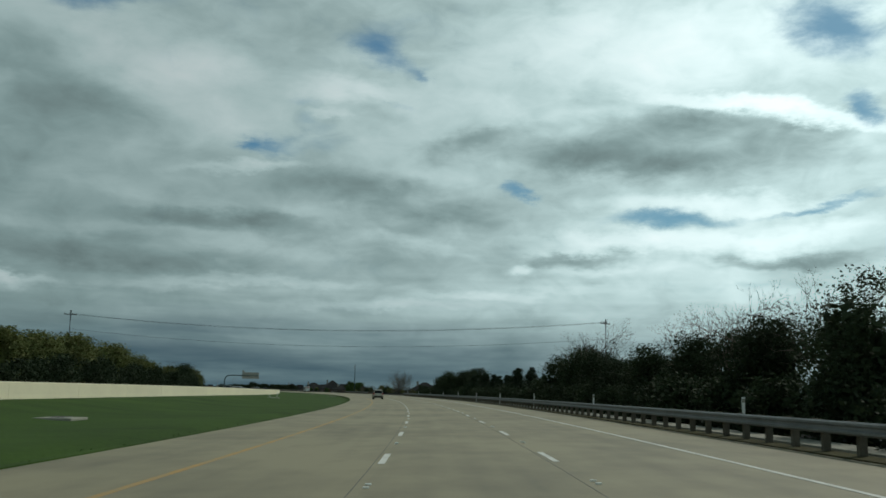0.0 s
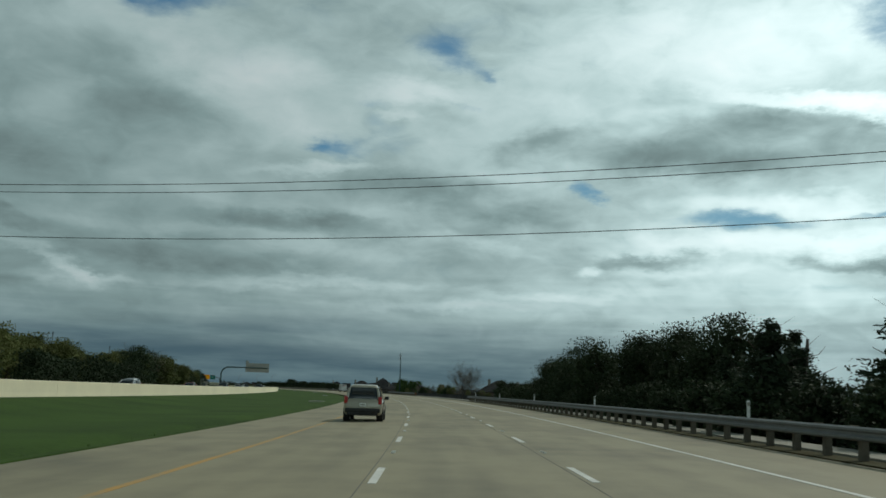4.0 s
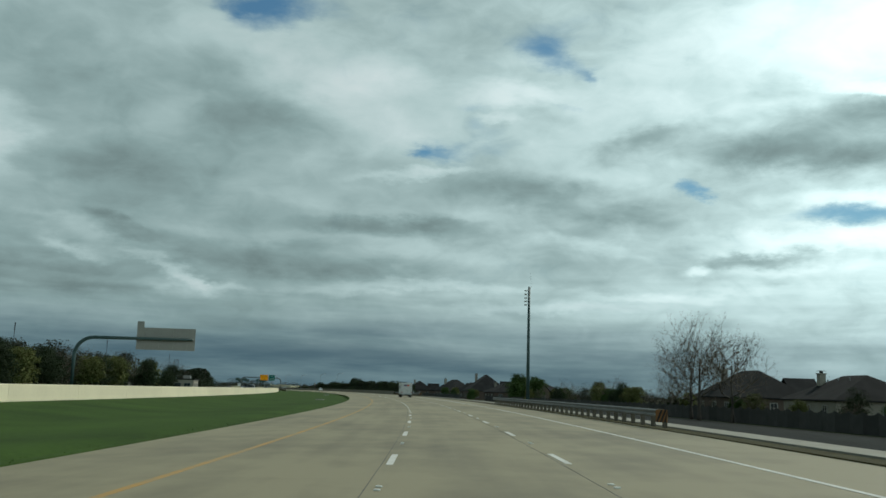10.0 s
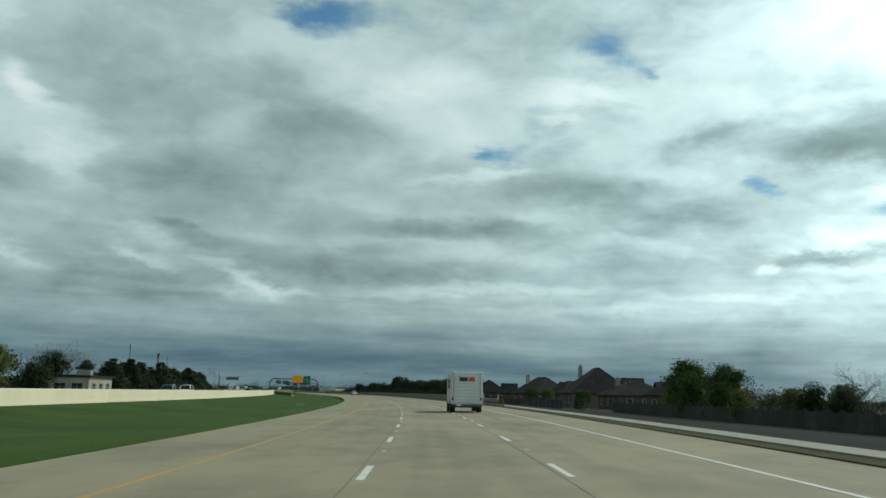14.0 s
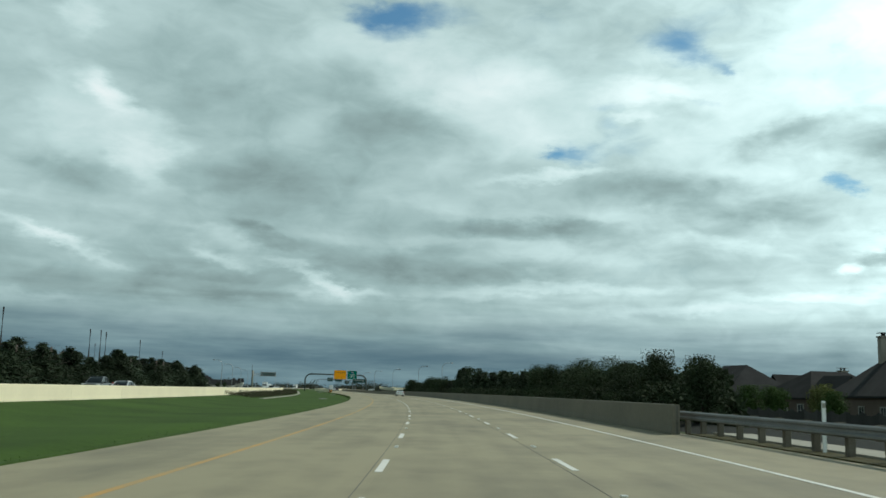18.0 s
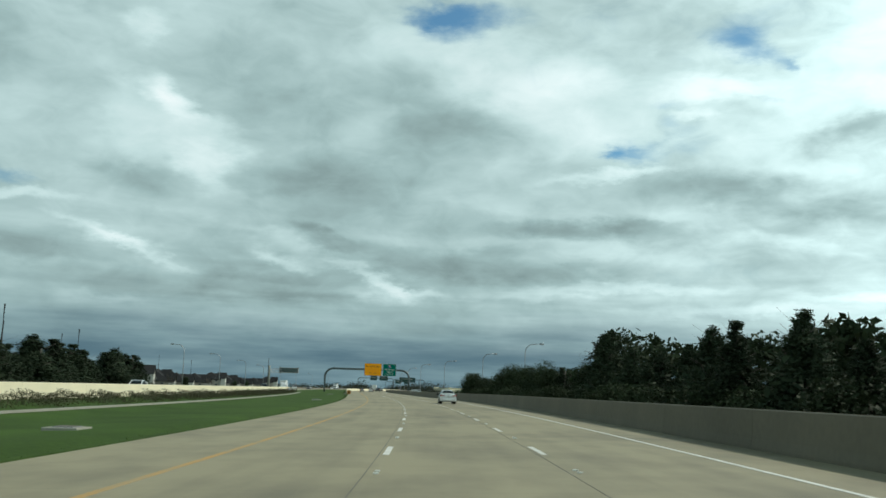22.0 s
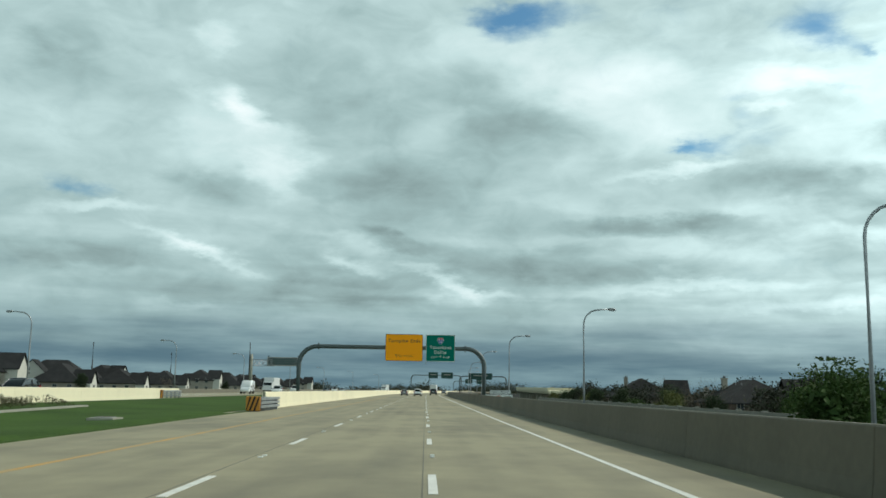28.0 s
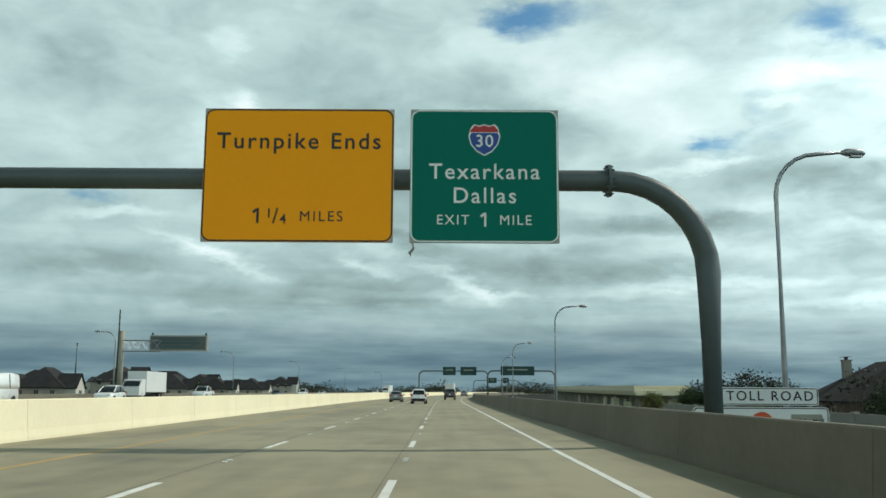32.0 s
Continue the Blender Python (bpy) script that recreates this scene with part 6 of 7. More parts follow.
def wheel(parent, x, y, r, w, side):
    tb = bmesh.new()
    prof = [(r * 0.62, -w / 2), (r * 0.94, -w / 2), (r, -w / 2 + 0.04), (r, w / 2 - 0.04), (r * 0.94, w / 2), (r * 0.62, w / 2)]
    rings = []
    for i in range(28):
        a = i * math.tau / 28
        rings.append([tb.verts.new((q, p * math.cos(a), p * math.sin(a))) for p, q in prof])
    for i in range(28):
        a, b = rings[i], rings[(i + 1) % 28]
        for j in range(6):
            tb.faces.new((a[j], b[j], b[(j + 1) % 6], a[(j + 1) % 6]))
    bmesh.ops.recalc_face_normals(tb, faces=tb.faces)
    t = part("wheel", tb, M["tyre"], parent, "black tyre on a silver rim", True)
    t.matrix_basis = pose(x, y, r)
    rb = bmesh.new()
    rod(rb, (side * (w / 2 - 0.07), 0, 0), (side * (w / 2 - 0.05), 0, 0), r * 0.63, None, 24)
    for k in range(5):
        a = k * math.tau / 5
        box(rb, side * (w / 2 - 0.03), 0, r * 0.33, 0.035, r * 0.16, r * 0.56, 0.0, Matrix.Rotation(a, 4, "X"))
    rod(rb, (side * (w / 2 - 0.06), 0, 0), (side * (w / 2 - 0.005), 0, 0), r * 0.14, None, 12)
    part("rim", rb, M["alloy"], t)


M["alloy"] = surface("alloy_rim", (0.5, 0.5, 0.5), (0.4, 0.4, 0.4), 0.3, 0.8)


def paint(name, col, metal=0.15):
    m = surface(name, col, tuple(c * 0.93 for c in col), 0.28, metal, 0.5, 8.0, 0.5, 0.01, 0, 0.6)
    b = m.node_tree.nodes["Principled BSDF"]
    b.inputs["Coat Weight"].default_value = 0.7
    b.inputs["Coat Roughness"].default_value = 0.05
    return m


PAINT = {"white": paint("white_car_paint", (0.74, 0.75, 0.75)), "dark": paint("dark_car_paint", (0.03, 0.033, 0.038)), "beige": paint("beige_car_paint", (0.36, 0.33, 0.26)), "silver": paint("silver_car_paint", (0.42, 0.43, 0.44), 0.5),
         "red": paint("red_car_paint", (0.22, 0.03, 0.03)), "grey": paint("grey_car_paint", (0.16, 0.17, 0.18))}


def section(y, w, z0, zs, zr, tuck, inset, glass=False):
    """Half-rounded cross section of a body at y: half width w, sill z0, shoulder zs, top zr."""
    q = [(w - 0.10, z0), (w - 0.02, z0 + 0.10), (w, z0 + (zs - z0) * 0.45), (w - 0.015, z0 + (zs - z0) * 0.75), (w - tuck, zs), (w - inset, zr - 0.06), (w - inset - 0.10, zr - 0.01), (w - inset - 0.30, zr)]
    q = [(max(a, 0.05), b) for a, b in q]
    return [(a, y, b) for a, b in q] + [(-a, y, b) for a, b in q[::-1]]


def car(m, colour, label, kind="sedan", category="car"):
    """Body lofted from cross sections; y is forward, the tail at y = 0."""
    t = thing(category if category in ("car", "pickup") else "car", m, label, category, "cars on the road")
    col = PAINT[colour]
    if kind == "sedan":
        L, W, zr, r = 4.62, 0.88, 1.47, 0.32
        prof = [(0.0, 0.76, 0.42, 0.86, 0.92), (0.10, 0.84, 0.30, 0.94, 1.02), (0.45, 0.87, 0.24, 0.97, 1.06), (0.95, W, 0.20, 0.95, 0.99), (2.3, W, 0.20, 0.93, 0.96), (3.2, W, 0.20, 0.91, 0.95), (3.6, 0.87, 0.22, 0.86, 0.93), (4.2, 0.83, 0.24, 0.76, 0.84), (4.5, 0.74, 0.30, 0.66, 0.72), (L, 0.58, 0.40, 0.56, 0.60)]
        cab = [(0.42, 0.66, 0.98, 1.04), (0.95, 0.66, 0.93, 1.34), (1.35, 0.64, 0.92, 1.44), (2.0, 0.63, 0.92, zr), (2.6, 0.63, 0.92, 1.45), (3.05, 0.66, 0.92, 1.28), (3.62, 0.70, 0.90, 0.95)]
        wheels = (0.98, 3.66)
    elif kind == "suv":
        L, W, zr, r = 4.65, 0.93, 1.72, 0.36
        prof = [(0.0, 0.80, 0.45, 0.95, 1.02), (0.10, 0.89, 0.34, 1.02, 1.08), (0.9, W, 0.26, 1.05, 1.09), (2.6, W, 0.26, 1.03, 1.07), (3.3, W, 0.26, 1.0, 1.06), (4.2, 0.89, 0.30, 0.90, 0.99), (4.52, 0.80, 0.36, 0.80, 0.86), (L, 0.62, 0.45, 0.66, 0.72)]
        cab = [(0.08, 0.72, 1.0, 1.10), (0.32, 0.70, 1.02, 1.58), (0.75, 0.68, 1.02, 1.70), (1.7, 0.67, 1.02, zr), (2.5, 0.68, 1.02, 1.67), (2.95, 0.70, 1.02, 1.45), (3.45, 0.76, 1.0, 1.08)]
        wheels = (0.92, 3.68)
    elif kind == "pickup":
        L, W, zr, r = 5.8, 0.98, 1.9, 0.40
        prof = [(0.0, 0.90, 0.55, 1.12, 1.16), (0.08, 0.96, 0.48, 1.16, 1.20), (1.9, W, 0.42, 1.16, 1.20), (4.2, W, 0.40, 1.14, 1.20), (4.9, 0.97, 0.40, 1.10, 1.16), (5.6, 0.92, 0.42, 1.0, 1.08), (L, 0.84, 0.46, 0.9, 0.96)]
        cab = [(1.86, 0.80, 1.15, 1.22), (2.0, 0.78, 1.15, 1.82), (2.5, 0.76, 1.15, zr), (3.5, 0.76, 1.15, 1.88), (3.95, 0.78, 1.15, 1.65), (4.5, 0.84, 1.12, 1.19)]
        wheels = (1.15, 4.75)
    else:
        L, W, zr, r = 5.6, 1.0, 2.6, 0.36
        prof = [(0.0, 0.94, 0.45, 1.3, 1.4), (0.06, 0.98, 0.38, 1.35, 1.45), (3.8, W, 0.34, 1.35, 1.45), (4.6, 0.99, 0.34, 1.15, 1.25), (5.3, 0.94, 0.36, 1.0, 1.1), (L, 0.86, 0.42, 0.85, 0.92)]
        cab = [(0.02, 0.90, 1.35, 1.5), (0.08, 0.90, 1.35, 2.5), (1.0, 0.88, 1.35, zr), (3.3, 0.88, 1.35, 2.55), (3.9, 0.88, 1.35, 2.2), (4.65, 0.90, 1.2, 1.3)]
        wheels = (0.95, 4.3)
    body = part("body", loft([section(y, w, z0, zs, z1, 0.03, 0.12) for y, w, z0, zs, z1 in prof]), col, t, "", True)
    def hoop(y, w, z0, z1):
        q = [(w + 0.10, z0), (w + 0.06, z0 + (z1 - z0) * 0.35), (w, z1 - 0.08), (w - 0.10, z1 - 0.01), (w - 0.28, z1)]
        q = [(max(a, 0.05), b) for a, b in q]
        return [(a, y, b) for a, b in q] + [(-a, y, b) for a, b in q[::-1]]
    part("cabin", loft([hoop(*c) for c in cab]), M["glass"] if kind != "van" else col, t, "dark tinted glass" if kind != "van" else "", True)
    # painted roof and pillars over the glass
    top = []
    for y, w, z0, z1 in cab[1:-2]:
        top.append([(w - 0.02, y, z1 - 0.07), (w - 0.09, y, z1 + 0.005), (w - 0.27, y, z1 + 0.022), (-w + 0.27, y, z1 + 0.022), (-w + 0.09, y, z1 + 0.005), (-w + 0.02, y, z1 - 0.07)])
    part("roof", loft(top), col, t, "", True)
    y0, w0, a0, b0 = cab[0]
    y1, w1, a1, b1 = cab[1]
    y2, w2, a2, b2 = cab[-1]
    y3, w3, a3, b3 = cab[-3]
    for sd in (-1, 1):
        part("pillar", tube(bmesh.new(), [(sd * (w0 + 0.03), y0, b0 - 0.02), (sd * (w1 - 0.03), y1, b1 - 0.04)], [0.075, 0.055], 6), col, t)
        part("pillar", tube(bmesh.new(), [(sd * (w2 + 0.03), y2, b2 - 0.02), (sd * (w3 - 0.03), y3, b3 - 0.04)], [0.05, 0.045], 6), col, t)
        ym = (y1 + y3) / 2
        part("pillar", tube(bmesh.new(), [(sd * (w1 + 0.085), ym, a1), (sd * (w1 - 0.0), ym + 0.03, b1 + 0.02)], [0.045, 0.04], 6), M["black"], t)
        # side mirror
        mb = bmesh.new()
        box(mb, sd * (W + 0.09), y2 - 0.35, a2 + 0.10, 0.20, 0.14, 0.16, 0.04)
        box(mb, sd * (W - 0.02), y2 - 0.33, a2 + 0.05, 0.10, 0.06, 0.05)
        part("mirror", mb, M["black"], t, "black door mirror")
        # lamps
        lb = bmesh.new()
        wl = prof[1][1]
        zt = prof[1][3]
        if kind in ("suv", "van", "pickup"):
            box(lb, sd * (wl - 0.09), 0.07, zt - 0.02, 0.17, 0.16, 0.36, 0.03)
        else:
            box(lb, sd * (wl - 0.16), 0.09, zt - 0.06, 0.36, 0.20, 0.17, 0.04, Matrix.Rotation(sd * -0.0, 4, "Z"))
            box(lb, sd * (wl + 0.0), 0.26, zt - 0.03, 0.05, 0.34, 0.13, 0.02)
        part("tail_light", lb, M["red_lens"], t, "red tail light")
        hb = bmesh.new()
        yl = prof[-2][0]
        box(hb, sd * (prof[-2][1] - 0.14), yl - 0.02, prof[-2][3] - 0.0, 0.34, 0.26, 0.15, 0.04)
        part("headlight", hb, M["clear_lens"], t, "clear headlight")
        # door seams and handles
        for yy in (ym - 0.15, ym + 0.95):
            part("handle", boxed(sd * (W + 0.005), yy, prof[2][3] - 0.12, 0.04, 0.17, 0.035, 0.01), col, t)
        for yy in (ym, ym + 1.08, max(ym - 0.95, 0.9)):
            part("seam", boxed(sd * (W - 0.012), yy, 0.64, 0.014, 0.014, 0.62), M["black"], t)
        for wy in wheels:
            arc = bmesh.new()
            rod(arc, (sd * (W - 0.30), wy, r), (sd * (W + 0.006), wy, r), r + 0.055, None, 26)
            part("wheel_arch", arc, M["black"], t, "dark wheel arch")
            wheel(t, sd * (W - 0.09), wy, r, 0.21, sd)
    # bumper, number plate (plain bars), trim
    bb = bmesh.new()
    box(bb, 0, 0.03, prof[0][2] + 0.08, prof[1][1] * 1.86, 0.22, 0.20, 0.06)
    bp = part("bumper", bb, col if kind == "sedan" else M["black"], t)
    lip = part("bumper", boxed(0, 0.05, prof[0][2] - 0.07, prof[1][1] * 1.6, 0.2, 0.14, 0.03), M["black"], t, "dark lower bumper")
    pl = part("number_plate", boxed(0, -0.025, prof[0][3] - 0.16, 0.31, 0.03, 0.16, 0.01), M["white"], t, "white number plate with plain bars")
    part("text_bar", boxed(0, -0.043, prof[0][3] - 0.16, 0.22, 0.006, 0.06), M["signback"], pl)
    if kind == "sedan":
        part("trim", boxed(0, -0.005, prof[0][3] + 0.01, 0.62, 0.03, 0.035, 0.008), M["alloy"], t, "chrome boot trim")
        part("badge", rod(bmesh.new(), (0, -0.012, prof[0][3] + 0.075), (0, 0.02, prof[0][3] + 0.075), 0.05, None, 16), M["alloy"], t, "plain round chrome badge")
        sp = bmesh.new()
        box(sp, 0, 0.26, 1.10, 1.25, 0.16, 0.025, 0.01)
        for sd in (-0.45, 0.45):
            box(sp, sd, 0.28, 1.06, 0.05, 0.08, 0.09)
        part("spoiler", sp, col, t, "low boot spoiler")
        for sd in (-1, 1):
            part("reflector", boxed(sd * 0.62, -0.085, 0.46, 0.16, 0.02, 0.04), M["red_lens"], t)
        part("exhaust", rod(bmesh.new(), (-0.5, -0.06, 0.27), (-0.5, 0.12, 0.27), 0.04, None, 12), M["alloy"], t)
    else:
        part("window", boxed(0, (cab[0][0] + cab[1][0]) / 2 - 0.03, (b0 + b1) / 2 + 0.05, cab[1][1] * 1.5, 0.02, (b1 - b0) * 0.62, 0.0, None), M["glass"], t, "dark rear window")
    return t


def white_sedan(m):
    """The compact sedan in the outer lane; y is forward, the tail at y = 0."""
    t = thing("car", m, "white compact sedan with swept red tail lights and a boot spoiler", "car", "cars on the road")
    col = PAINT["white"]
    # along, half width, sill, shoulder, roof half width, top
    SEC = [(0.0, 0.76, 0.34, 0.90, 0.60, 0.985), (0.07, 0.835, 0.31, 0.945, 0.66, 1.035), (0.28, 0.865, 0.28, 0.965, 0.66, 1.05), (0.60, 0.875, 0.25, 0.965, 0.64, 1.06), (0.95, 0.88, 0.22, 0.96, 0.60, 1.24), (1.35, 0.88, 0.20, 0.95, 0.57, 1.39),
           (1.75, 0.88, 0.20, 0.94, 0.56, 1.46), (2.3, 0.88, 0.20, 0.93, 0.56, 1.49), (2.8, 0.88, 0.20, 0.92, 0.56, 1.46), (3.2, 0.88, 0.20, 0.91, 0.58, 1.31), (3.7, 0.87, 0.20, 0.90, 0.66, 0.98), (4.2, 0.83, 0.22, 0.82, 0.55, 0.90), (4.5, 0.74, 0.28, 0.70, 0.45, 0.76), (4.62, 0.58, 0.38, 0.58, 0.30, 0.62)]
    ys = [q[0] for q in SEC]

    def along(y, k):
        return float(np.interp(y, ys, [q[k] for q in SEC]))

    def ring(y, w, z0, zs, wr, zr):
        q = [(w - 0.10, z0), (w - 0.03, z0 + 0.07), (w, z0 + (zs - z0) * 0.45), (w - 0.012, z0 + (zs - z0) * 0.8), (w - 0.05, zs), ((w - 0.05 + wr) / 2, (zs + zr - 0.05) / 2), (wr, zr - 0.045), (wr - 0.12, zr - 0.008), (wr * 0.4, zr + 0.006)]
        return [(a, y, b) for a, b in q] + [(-a, y, b) for a, b in q[::-1]]
    body = part("body", loft([ring(*q) for q in SEC]), col, t, "", True)
    md = body.modifiers.new("round", "SUBSURF")
    md.levels = md.render_levels = 1

    def patch(y0, y1, half0, half1, steps=8):
        """Glass lying on the slope between two stations, bowed across."""
        bm = bmesh.new()
        rows = []
        for i in range(steps + 1):
            v = i / steps
            y, hw = y0 + (y1 - y0) * v, half0 + (half1 - half0) * v
            rows.append([bm.verts.new((hw * u, y, along(y, 5) + 0.030 - 0.05 * abs(u) ** 3)) for u in (-1, -0.75, -0.4, 0, 0.4, 0.75, 1)])
        for a, b in zip(rows, rows[1:]):
            for j in range(6):
                bm.faces.new((a[j], a[j + 1], b[j + 1], b[j]))
        bmesh.ops.recalc_face_normals(bm, faces=bm.faces)
        return bm
    part("rear_window", patch(0.70, 1.36, 0.60, 0.53), M["glass"], t, "dark rear window", True)
    part("windscreen", patch(3.62, 2.92, 0.62, 0.54), M["glass"], t, "dark windscreen", True)
    for sd in (-1, 1):
        for y0, y1 in ((0.98, 1.36), (1.42, 2.22), (2.28, 3.34)):
            bm = bmesh.new()
            rows = []
            for i in range(7):
                y = y0 + (y1 - y0) * i / 6
                x0, z0, x1, z1 = along(y, 1) - 0.05, along(y, 3), along(y, 4), along(y, 5) - 0.045
                lo, hi = 0.07, max(0.10, 0.90 - 0.04 / max(z1 - z0, 0.05))
                rows.append([bm.verts.new((sd * (x0 + (x1 - x0) * u + 0.014), y, z0 + (z1 - z0) * u + 0.004)) for u in (lo, hi)])
            for a, b in zip(rows, rows[1:]):
                bm.faces.new((a[0], b[0], b[1], a[1]))
            bmesh.ops.recalc_face_normals(bm, faces=bm.faces)
            part("side_window", bm, M["glass"], t, "dark side window", True)
        # swept lamp: columns of across, along, top, bottom
        lens = bmesh.new()
        cols = [(0.40, -0.012, 0.868, 0.838), (0.55, -0.022, 0.935, 0.825), (0.70, -0.018, 0.952, 0.82), (0.79, 0.02, 0.962, 0.82), (0.862, 0.10, 0.962, 0.835), (0.886, 0.32, 0.945, 0.885)]
        outer = [[lens.verts.new((sd * x, y, zt)), lens.verts.new((sd * x, y, zb))] for x, y, zt, zb in cols]
        inner = [[lens.verts.new((sd * (x - 0.05), y + 0.07, zt)), lens.verts.new((sd * (x - 0.05), y + 0.07, zb))] for x, y, zt, zb in cols]
        for k in range(len(cols) - 1):
            a, b, c, d = outer[k], outer[k + 1], inner[k], inner[k + 1]
            for f in ((a[0], b[0], b[1], a[1]), (c[0], c[1], d[1], d[0]), (a[0], c[0], d[0], b[0]), (a[1], b[1], d[1], c[1])):
                lens.faces.new(f)
        for k in (0, -1):
            lens.faces.new((outer[k][0], outer[k][1], inner[k][1], inner[k][0]))
        bmesh.ops.recalc_face_normals(lens, faces=lens.faces)
        lamp_ = part("tail_light", lens, M["red_lens"], t, "swept red tail light")
        clear = bmesh.new()
        v = [clear.verts.new((sd * x, y, z)) for x, y, z in ((0.53, -0.028, 0.85), (0.70, -0.026, 0.845), (0.71, -0.026, 0.91), (0.56, -0.028, 0.895))]
        clear.faces.new(v)
        bmesh.ops.solidify(clear, geom=clear.faces[:], thickness=0.006)
        part("lens", clear, M["clear_lens"], lamp_, "clear reversing lens")
        hb = bmesh.new()
        box(hb, sd * 0.62, 4.42, 0.70, 0.34, 0.26, 0.14, 0.04)
        part("headlight", hb, M["clear_lens"], t, "clear headlight")
        mb = bmesh.new()
        box(mb, sd * 0.985, 3.12, 1.0, 0.19, 0.13, 0.15, 0.045)
        box(mb, sd * 0.88, 3.14, 0.955, 0.10, 0.06, 0.05, 0.015)
        part("mirror", mb, M["black"], t, "black door mirror")
        for y in (1.62, 2.62):
            part("handle", boxed(sd * 0.884, y, 0.80, 0.03, 0.17, 0.035, 0.012), M["alloy"], t, "bright door handle")
        for y in (1.39, 2.25, 3.30):
            part("seam", tube(bmesh.new(), [(sd * 0.838, y, 0.94), (sd * 0.872, y, 0.80), (sd * 0.884, y, 0.55), (sd * 0.87, y, 0.34)], [0.005] * 4, 5), M["seal"], t)
        part("seam", tube(bmesh.new(), [(sd * 0.44, -0.008, 0.83), (sd * 0.40, -0.012, 0.70), (sd * 0.36, -0.014, 0.645), (0, -0.016, 0.635)], [0.006] * 4, 5), M["seal"], t, "boot lid gap")
        part("skirt", boxed(sd * 0.845, 2.3, 0.215, 0.07, 2.1, 0.09, 0.025), col, t)
        part("reflector", boxed(sd * 0.60, -0.062, 0.47, 0.13, 0.02, 0.035, 0.008), M["red_lens"], t)
        for wy in (0.98, 3.66):
            arc = bmesh.new()
            rod(arc, (sd * 0.60, wy, 0.32), (sd * 0.882, wy, 0.32), 0.362, None, 28)
            part("wheel_arch", arc, M["black"], t, "dark wheel arch")
            wheel(t, sd * 0.785, wy, 0.32, 0.21, sd)
    secs = []
    for i in range(15):
        x = -0.85 + 1.70 * i / 14
        y = -0.075 + 0.17 * (abs(x) / 0.85) ** 3
        secs.append([(x, y + 0.06, 0.27), (x, y + 0.015, 0.30), (x, y, 0.42), (x, y + 0.004, 0.56), (x, y + 0.05, 0.615), (x, y + 0.16, 0.615), (x, y + 0.16, 0.27)])
    part("bumper", loft(secs), col, t, "", True)
    part("valance", boxed(0, 0.04, 0.262, 1.15, 0.12, 0.05, 0.015), M["black"], t, "dark lower valance")
    part("exhaust", rod(bmesh.new(), (-0.40, -0.055, 0.262), (-0.40, 0.12, 0.262), 0.045, 0.045, 14), M["seal"], t, "dark exhaust tip")
    pl = part("number_plate", boxed(0, -0.022, 0.765, 0.31, 0.03, 0.16, 0.01), M["white"], t, "white number plate with plain bars")
    part("text_bar", boxed(0, -0.040, 0.755, 0.24, 0.006, 0.07), M["signback"], pl)
    part("trim", boxed(0, -0.018, 0.875, 0.74, 0.03, 0.022, 0.008), M["alloy"], t, "chrome boot trim")
    part("badge", rod(bmesh.new(), (0, -0.016, 0.935), (0, 0.02, 0.935), 0.042, None, 18), M["alloy"], t, "plain round chrome badge")
    sp = bmesh.new()
    box(sp, 0, 0.14, 1.083, 1.16, 0.15, 0.022, 0.008)
    for x in (-0.45, 0.45):
        box(sp, x, 0.16, 1.06, 0.05, 0.08, 0.05)
    part("spoiler", sp, col, t, "low boot spoiler")
    part("brake_lamp", boxed(0, 0.068, 1.078, 0.34, 0.02, 0.016), M["red_lens"], t)
    return t


white_sedan(put(767.0, 5.05, lie(767, 5.05)))
LANE = -1.83
for s, n, c, k, lb in ((1078, 1.8, "white", "suv", "white sport utility car far ahead in the middle lane"), (1096, LANE, "grey", "sedan", "dark grey sedan far ahead"), (1131, 5.4, "dark", "pickup", "dark pickup truck far ahead"), (157, -2.1, "beige", "suv", "beige hatchback ahead in the inner lane"),
                       (1255, 5.4, "silver", "suv", "silver car far ahead"), (1290, LANE, "dark", "sedan", "dark sedan far ahead")):
    car(put(plan(s), n, lie(plan(s), n), 0), c, lb, k, "pickup" if k == "pickup" else "car")
for s, n, c, k in ((168, -28, "white", "sedan"), (185, -32, "dark", "suv"), (212, -28, "silver", "sedan"), (240, -35, "white", "suv"), (263, -31.5, "red", "sedan"), (302, -31.5, "dark", "suv"), (352, -28, "dark", "suv"), (382, -35, "silver", "sedan"),
                   (566, -31.5, "dark", "suv"), (580, -31.5, "white", "suv"), (646, -28, "silver", "sedan"), (662, -35, "dark", "pickup"), (790, -31.5, "white", "sedan"), (932, -28.5, "dark", "suv"), (1046, -31.5, "white", "van"), (1064, -28.5, "white", "suv"),
                   (1112, -31.5, "white", "pickup"), (1150, -28, "dark", "sedan"), (1196, -31.5, "white", "suv"), (1240, -35, "silver", "sedan"), (1300, -28, "white", "suv")):
    car(put(plan(s), n, lie(plan(s), n) + 0.025, 180), c, c + " " + {"sedan": "sedan", "suv": "sport utility car", "van": "delivery van", "pickup": "pickup truck"}[k] + " on the oncoming carriageway", k, "pickup" if k == "pickup" else "car")

M["van_white"] = surface("van_panel_white", (0.60, 0.61, 0.61), (0.50, 0.51, 0.51), 0.45, 0, 0.7, 6.0, 0.6, 0.04)
M["purple"] = surface("purple_decal", (0.06, 0.012, 0.10), (0.05, 0.01, 0.085), 0.5)


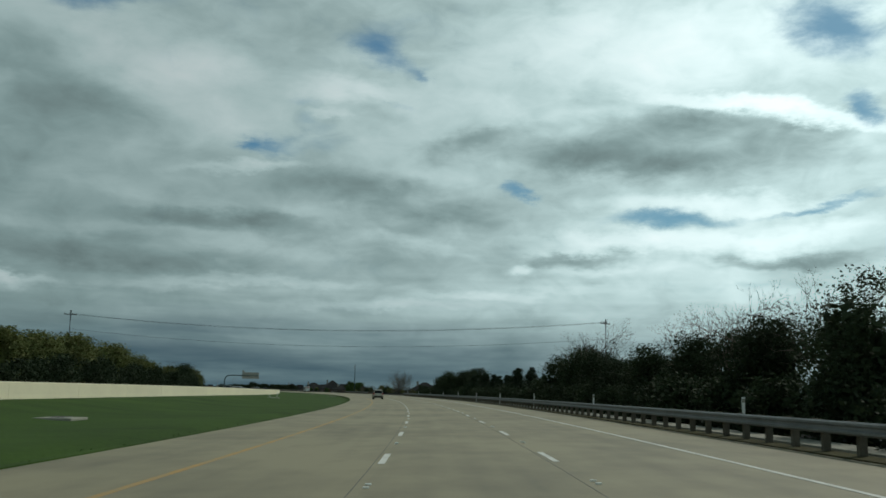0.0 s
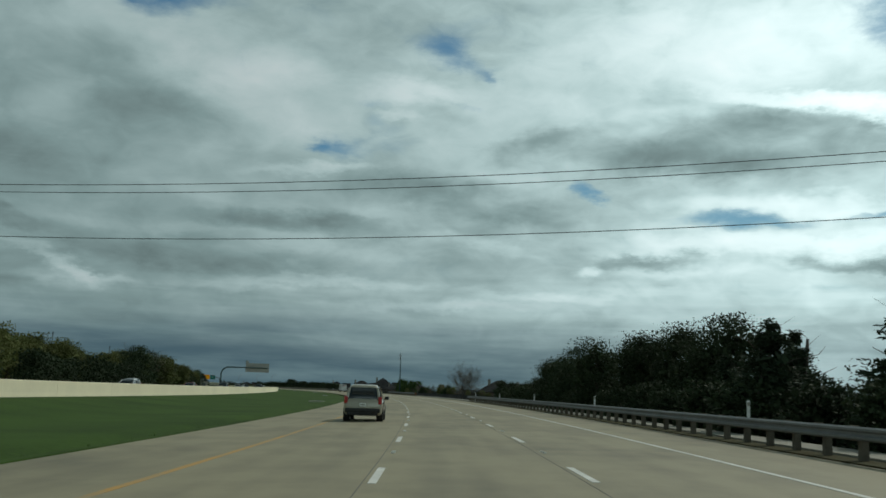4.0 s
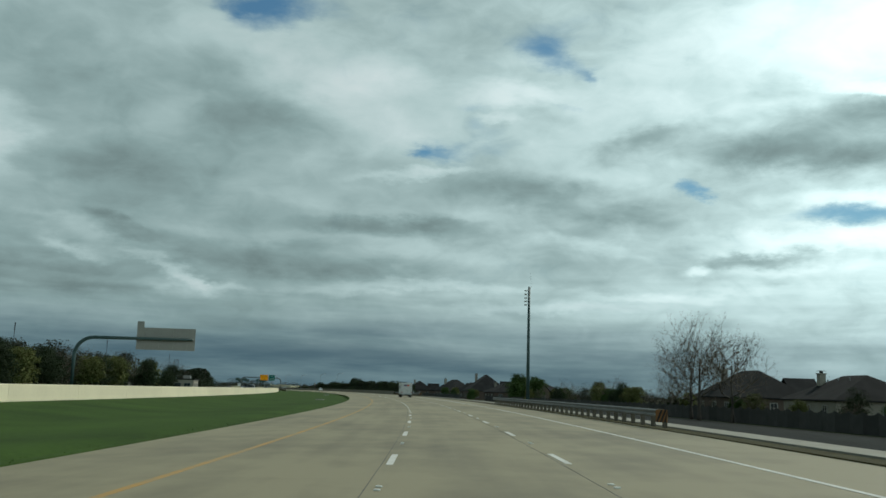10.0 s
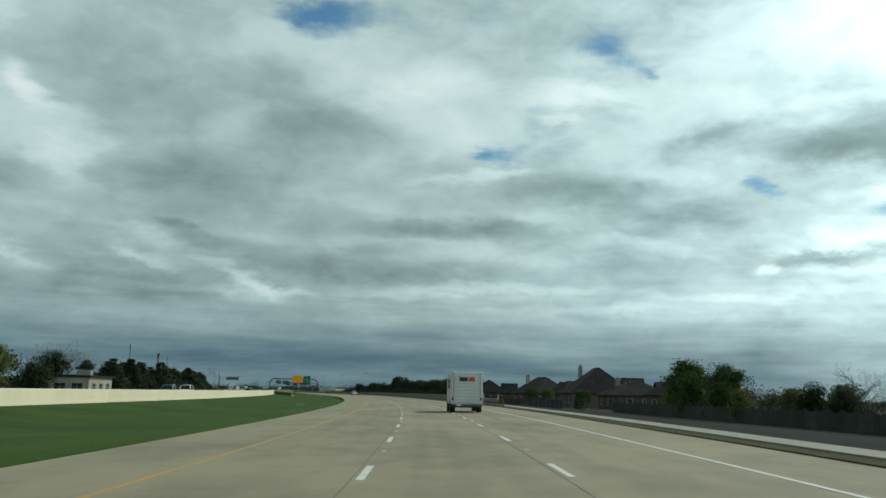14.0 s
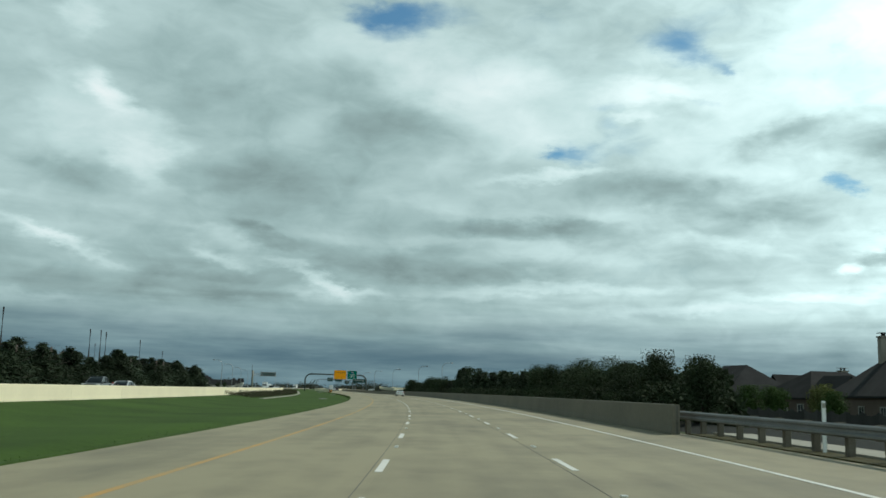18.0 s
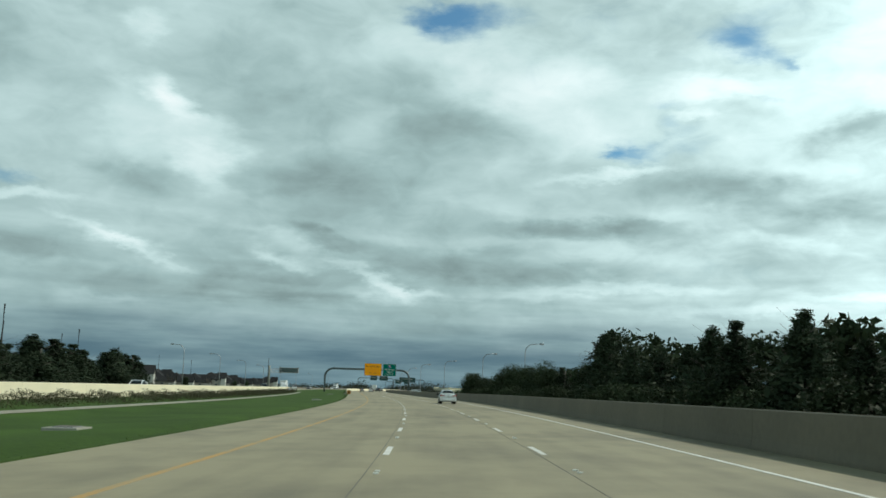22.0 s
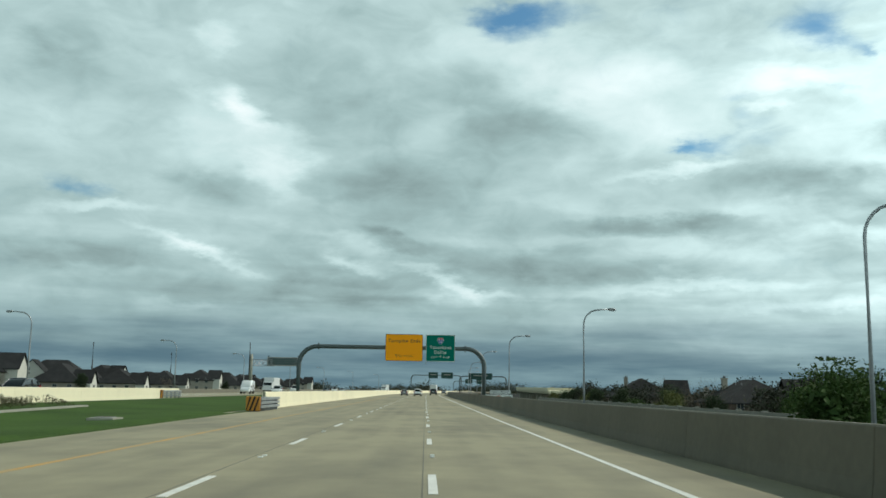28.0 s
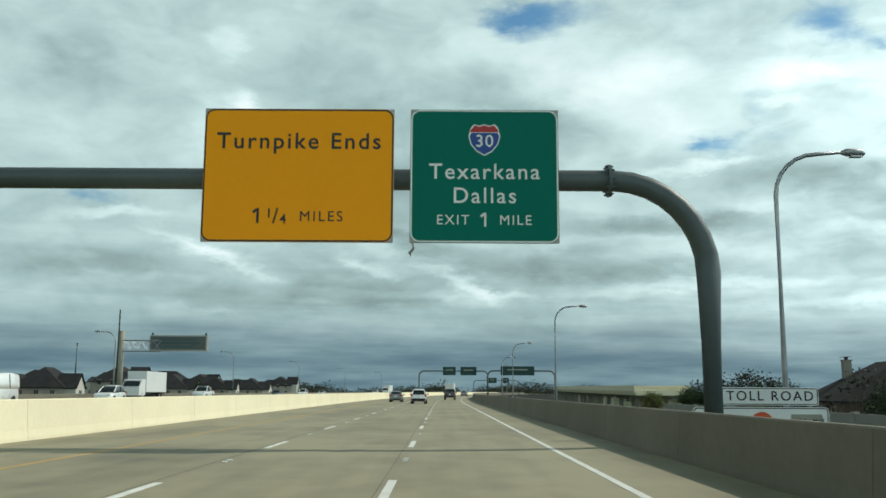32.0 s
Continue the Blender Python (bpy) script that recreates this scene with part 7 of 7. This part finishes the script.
def box_van(m):
    """Step van: tall square body, roll-up rear door, low bumper."""
    t = thing("delivery_van", m, "tall white box delivery van with a plain coloured emblem", "van")
    b = bmesh.new()
    box(b, 0, 3.1, 1.78, 2.34, 6.2, 2.36, 0.09)
    part("body", b, M["van_white"], t)
    nose = loft([[(1.05, 6.15, 0.7), (1.05, 6.15, 1.7), (-1.05, 6.15, 1.7), (-1.05, 6.15, 0.7)], [(0.98, 7.0, 0.7), (0.92, 7.0, 1.25), (-0.92, 7.0, 1.25), (-0.98, 7.0, 0.7)]])
    part("bonnet", nose, M["van_white"], t)
    part("windscreen", boxed(0, 6.22, 2.1, 2.0, 0.06, 0.85, 0.02), M["glass"], t)
    d = part("rear_door", boxed(0, -0.012, 1.76, 1.86, 0.05, 2.0, 0.02), M["van_white"], t, "ribbed roll-up rear door")
    for k in range(8):
        part("rib", boxed(0, -0.042, 0.92 + k * 0.24, 1.82, 0.014, 0.02), M["signback"], d)
    part("handle", boxed(0.0, -0.06, 0.92, 0.22, 0.04, 0.06, 0.01), M["steel"], d)
    for x, w, c in ((-0.26, 0.62, "purple"), (0.34, 0.46, "orange")):
        part("emblem", boxed(x, -0.045, 2.42, w, 0.012, 0.30, 0.02), M[c], d, "plain coloured emblem bar")
    for sd in (-1, 1):
        part("tail_light", boxed(sd * 1.05, -0.02, 1.0, 0.13, 0.06, 0.22, 0.02), M["red_lens"], t, "red tail light")
        part("marker_lamp", boxed(sd * 1.0, -0.02, 2.86, 0.12, 0.05, 0.06, 0.01), M["red_lens"], t)
        part("hinge", boxed(sd * 0.98, -0.02, 1.8, 0.05, 0.04, 1.9, 0.01), M["signback"], t)
        mb = bmesh.new()
        box(mb, sd * 1.38, 6.0, 2.0, 0.22, 0.1, 0.36, 0.03)
        rod(mb, (sd * 1.15, 6.05, 2.1), (sd * 1.35, 6.0, 2.1), 0.02, None, 6)
        part("mirror", mb, M["black"], t)
        part("emblem", boxed(sd * 1.176, 3.0, 2.1, 0.012, 2.6, 0.7, 0.0), M["purple"], t, "plain coloured emblem bar")
        for wy in (1.4, 5.6):
            arc = bmesh.new()
            rod(arc, (sd * 0.8, wy, 0.45), (sd * 1.18, wy, 0.45), 0.50, None, 24)
            part("wheel_arch", arc, M["black"], t)
            wheel(t, sd * 1.02, wy, 0.42, 0.28, sd)
    bm = bmesh.new()
    box(bm, 0, -0.14, 0.52, 2.2, 0.28, 0.16, 0.03)
    part("bumper", bm, M["mast"], t, "dark step bumper")
    ch = bmesh.new()
    box(ch, 0, 3.2, 0.5, 1.2, 5.8, 0.24)
    box(ch, 0, 1.4, 0.42, 1.7, 0.16, 0.16)
    box(ch, 0, 5.6, 0.42, 1.7, 0.16, 0.16)
    part("chassis", ch, M["black"], t)
    pl = part("number_plate", boxed(-0.6, -0.29, 0.56, 0.31, 0.02, 0.16), M["white"], t, "white number plate with plain bars")
    part("text_bar", boxed(-0.6, -0.303, 0.56, 0.22, 0.006, 0.06), M["signback"], pl)


box_van(put(498, 4.75, lie(498, 4.75)))


def truck(m, label):
    t = thing("box_truck", m, label, "truck", "trucks")
    part("box", boxed(0, 4.5, 2.35, 2.5, 8.6, 2.7, 0.05), M["van_white"], t, "white cargo box")
    c = loft([[(1.2, 9.0, 0.6), (1.2, 9.0, 2.7), (-1.2, 9.0, 2.7), (-1.2, 9.0, 0.6)], [(1.2, 10.3, 0.6), (1.15, 10.2, 2.6), (-1.15, 10.2, 2.6), (-1.2, 10.3, 0.6)], [(1.15, 11.2, 0.6), (1.1, 11.1, 1.6), (-1.1, 11.1, 1.6), (-1.15, 11.2, 0.6)]])
    part("cab", c, M["van_white"], t)
    part("windscreen", boxed(0, 0, 0, 2.0, 0.04, 0.9, 0.01, pose(0, 10.72, 2.1, 40)), M["glass"], t)
    ch = bmesh.new()
    box(ch, 0, 5.2, 0.8, 1.0, 10.2, 0.4)
    for wy in (1.6, 2.9, 9.9):
        box(ch, 0, wy, 0.5, 2.0, 0.16, 0.16)
    part("chassis", ch, M["black"], t)
    for sd in (-1, 1):
        for wy in (1.6, 2.9, 9.9):
            wheel(t, sd * 1.05, wy, 0.5, 0.3, sd)
        part("tail_light", boxed(sd * 1.0, 0.18, 0.95, 0.2, 0.05, 0.12), M["red_lens"], t)


truck(put(1217, 1.8, 0), "white box truck far ahead on the road")
truck(put(1075, -35, lie(1075, -35) + 0.025, 180), "white box truck on the oncoming carriageway")
truck(put(1330, -31.5, lie(1330, -31) + 0.025, 180), "white box truck far off on the oncoming carriageway")
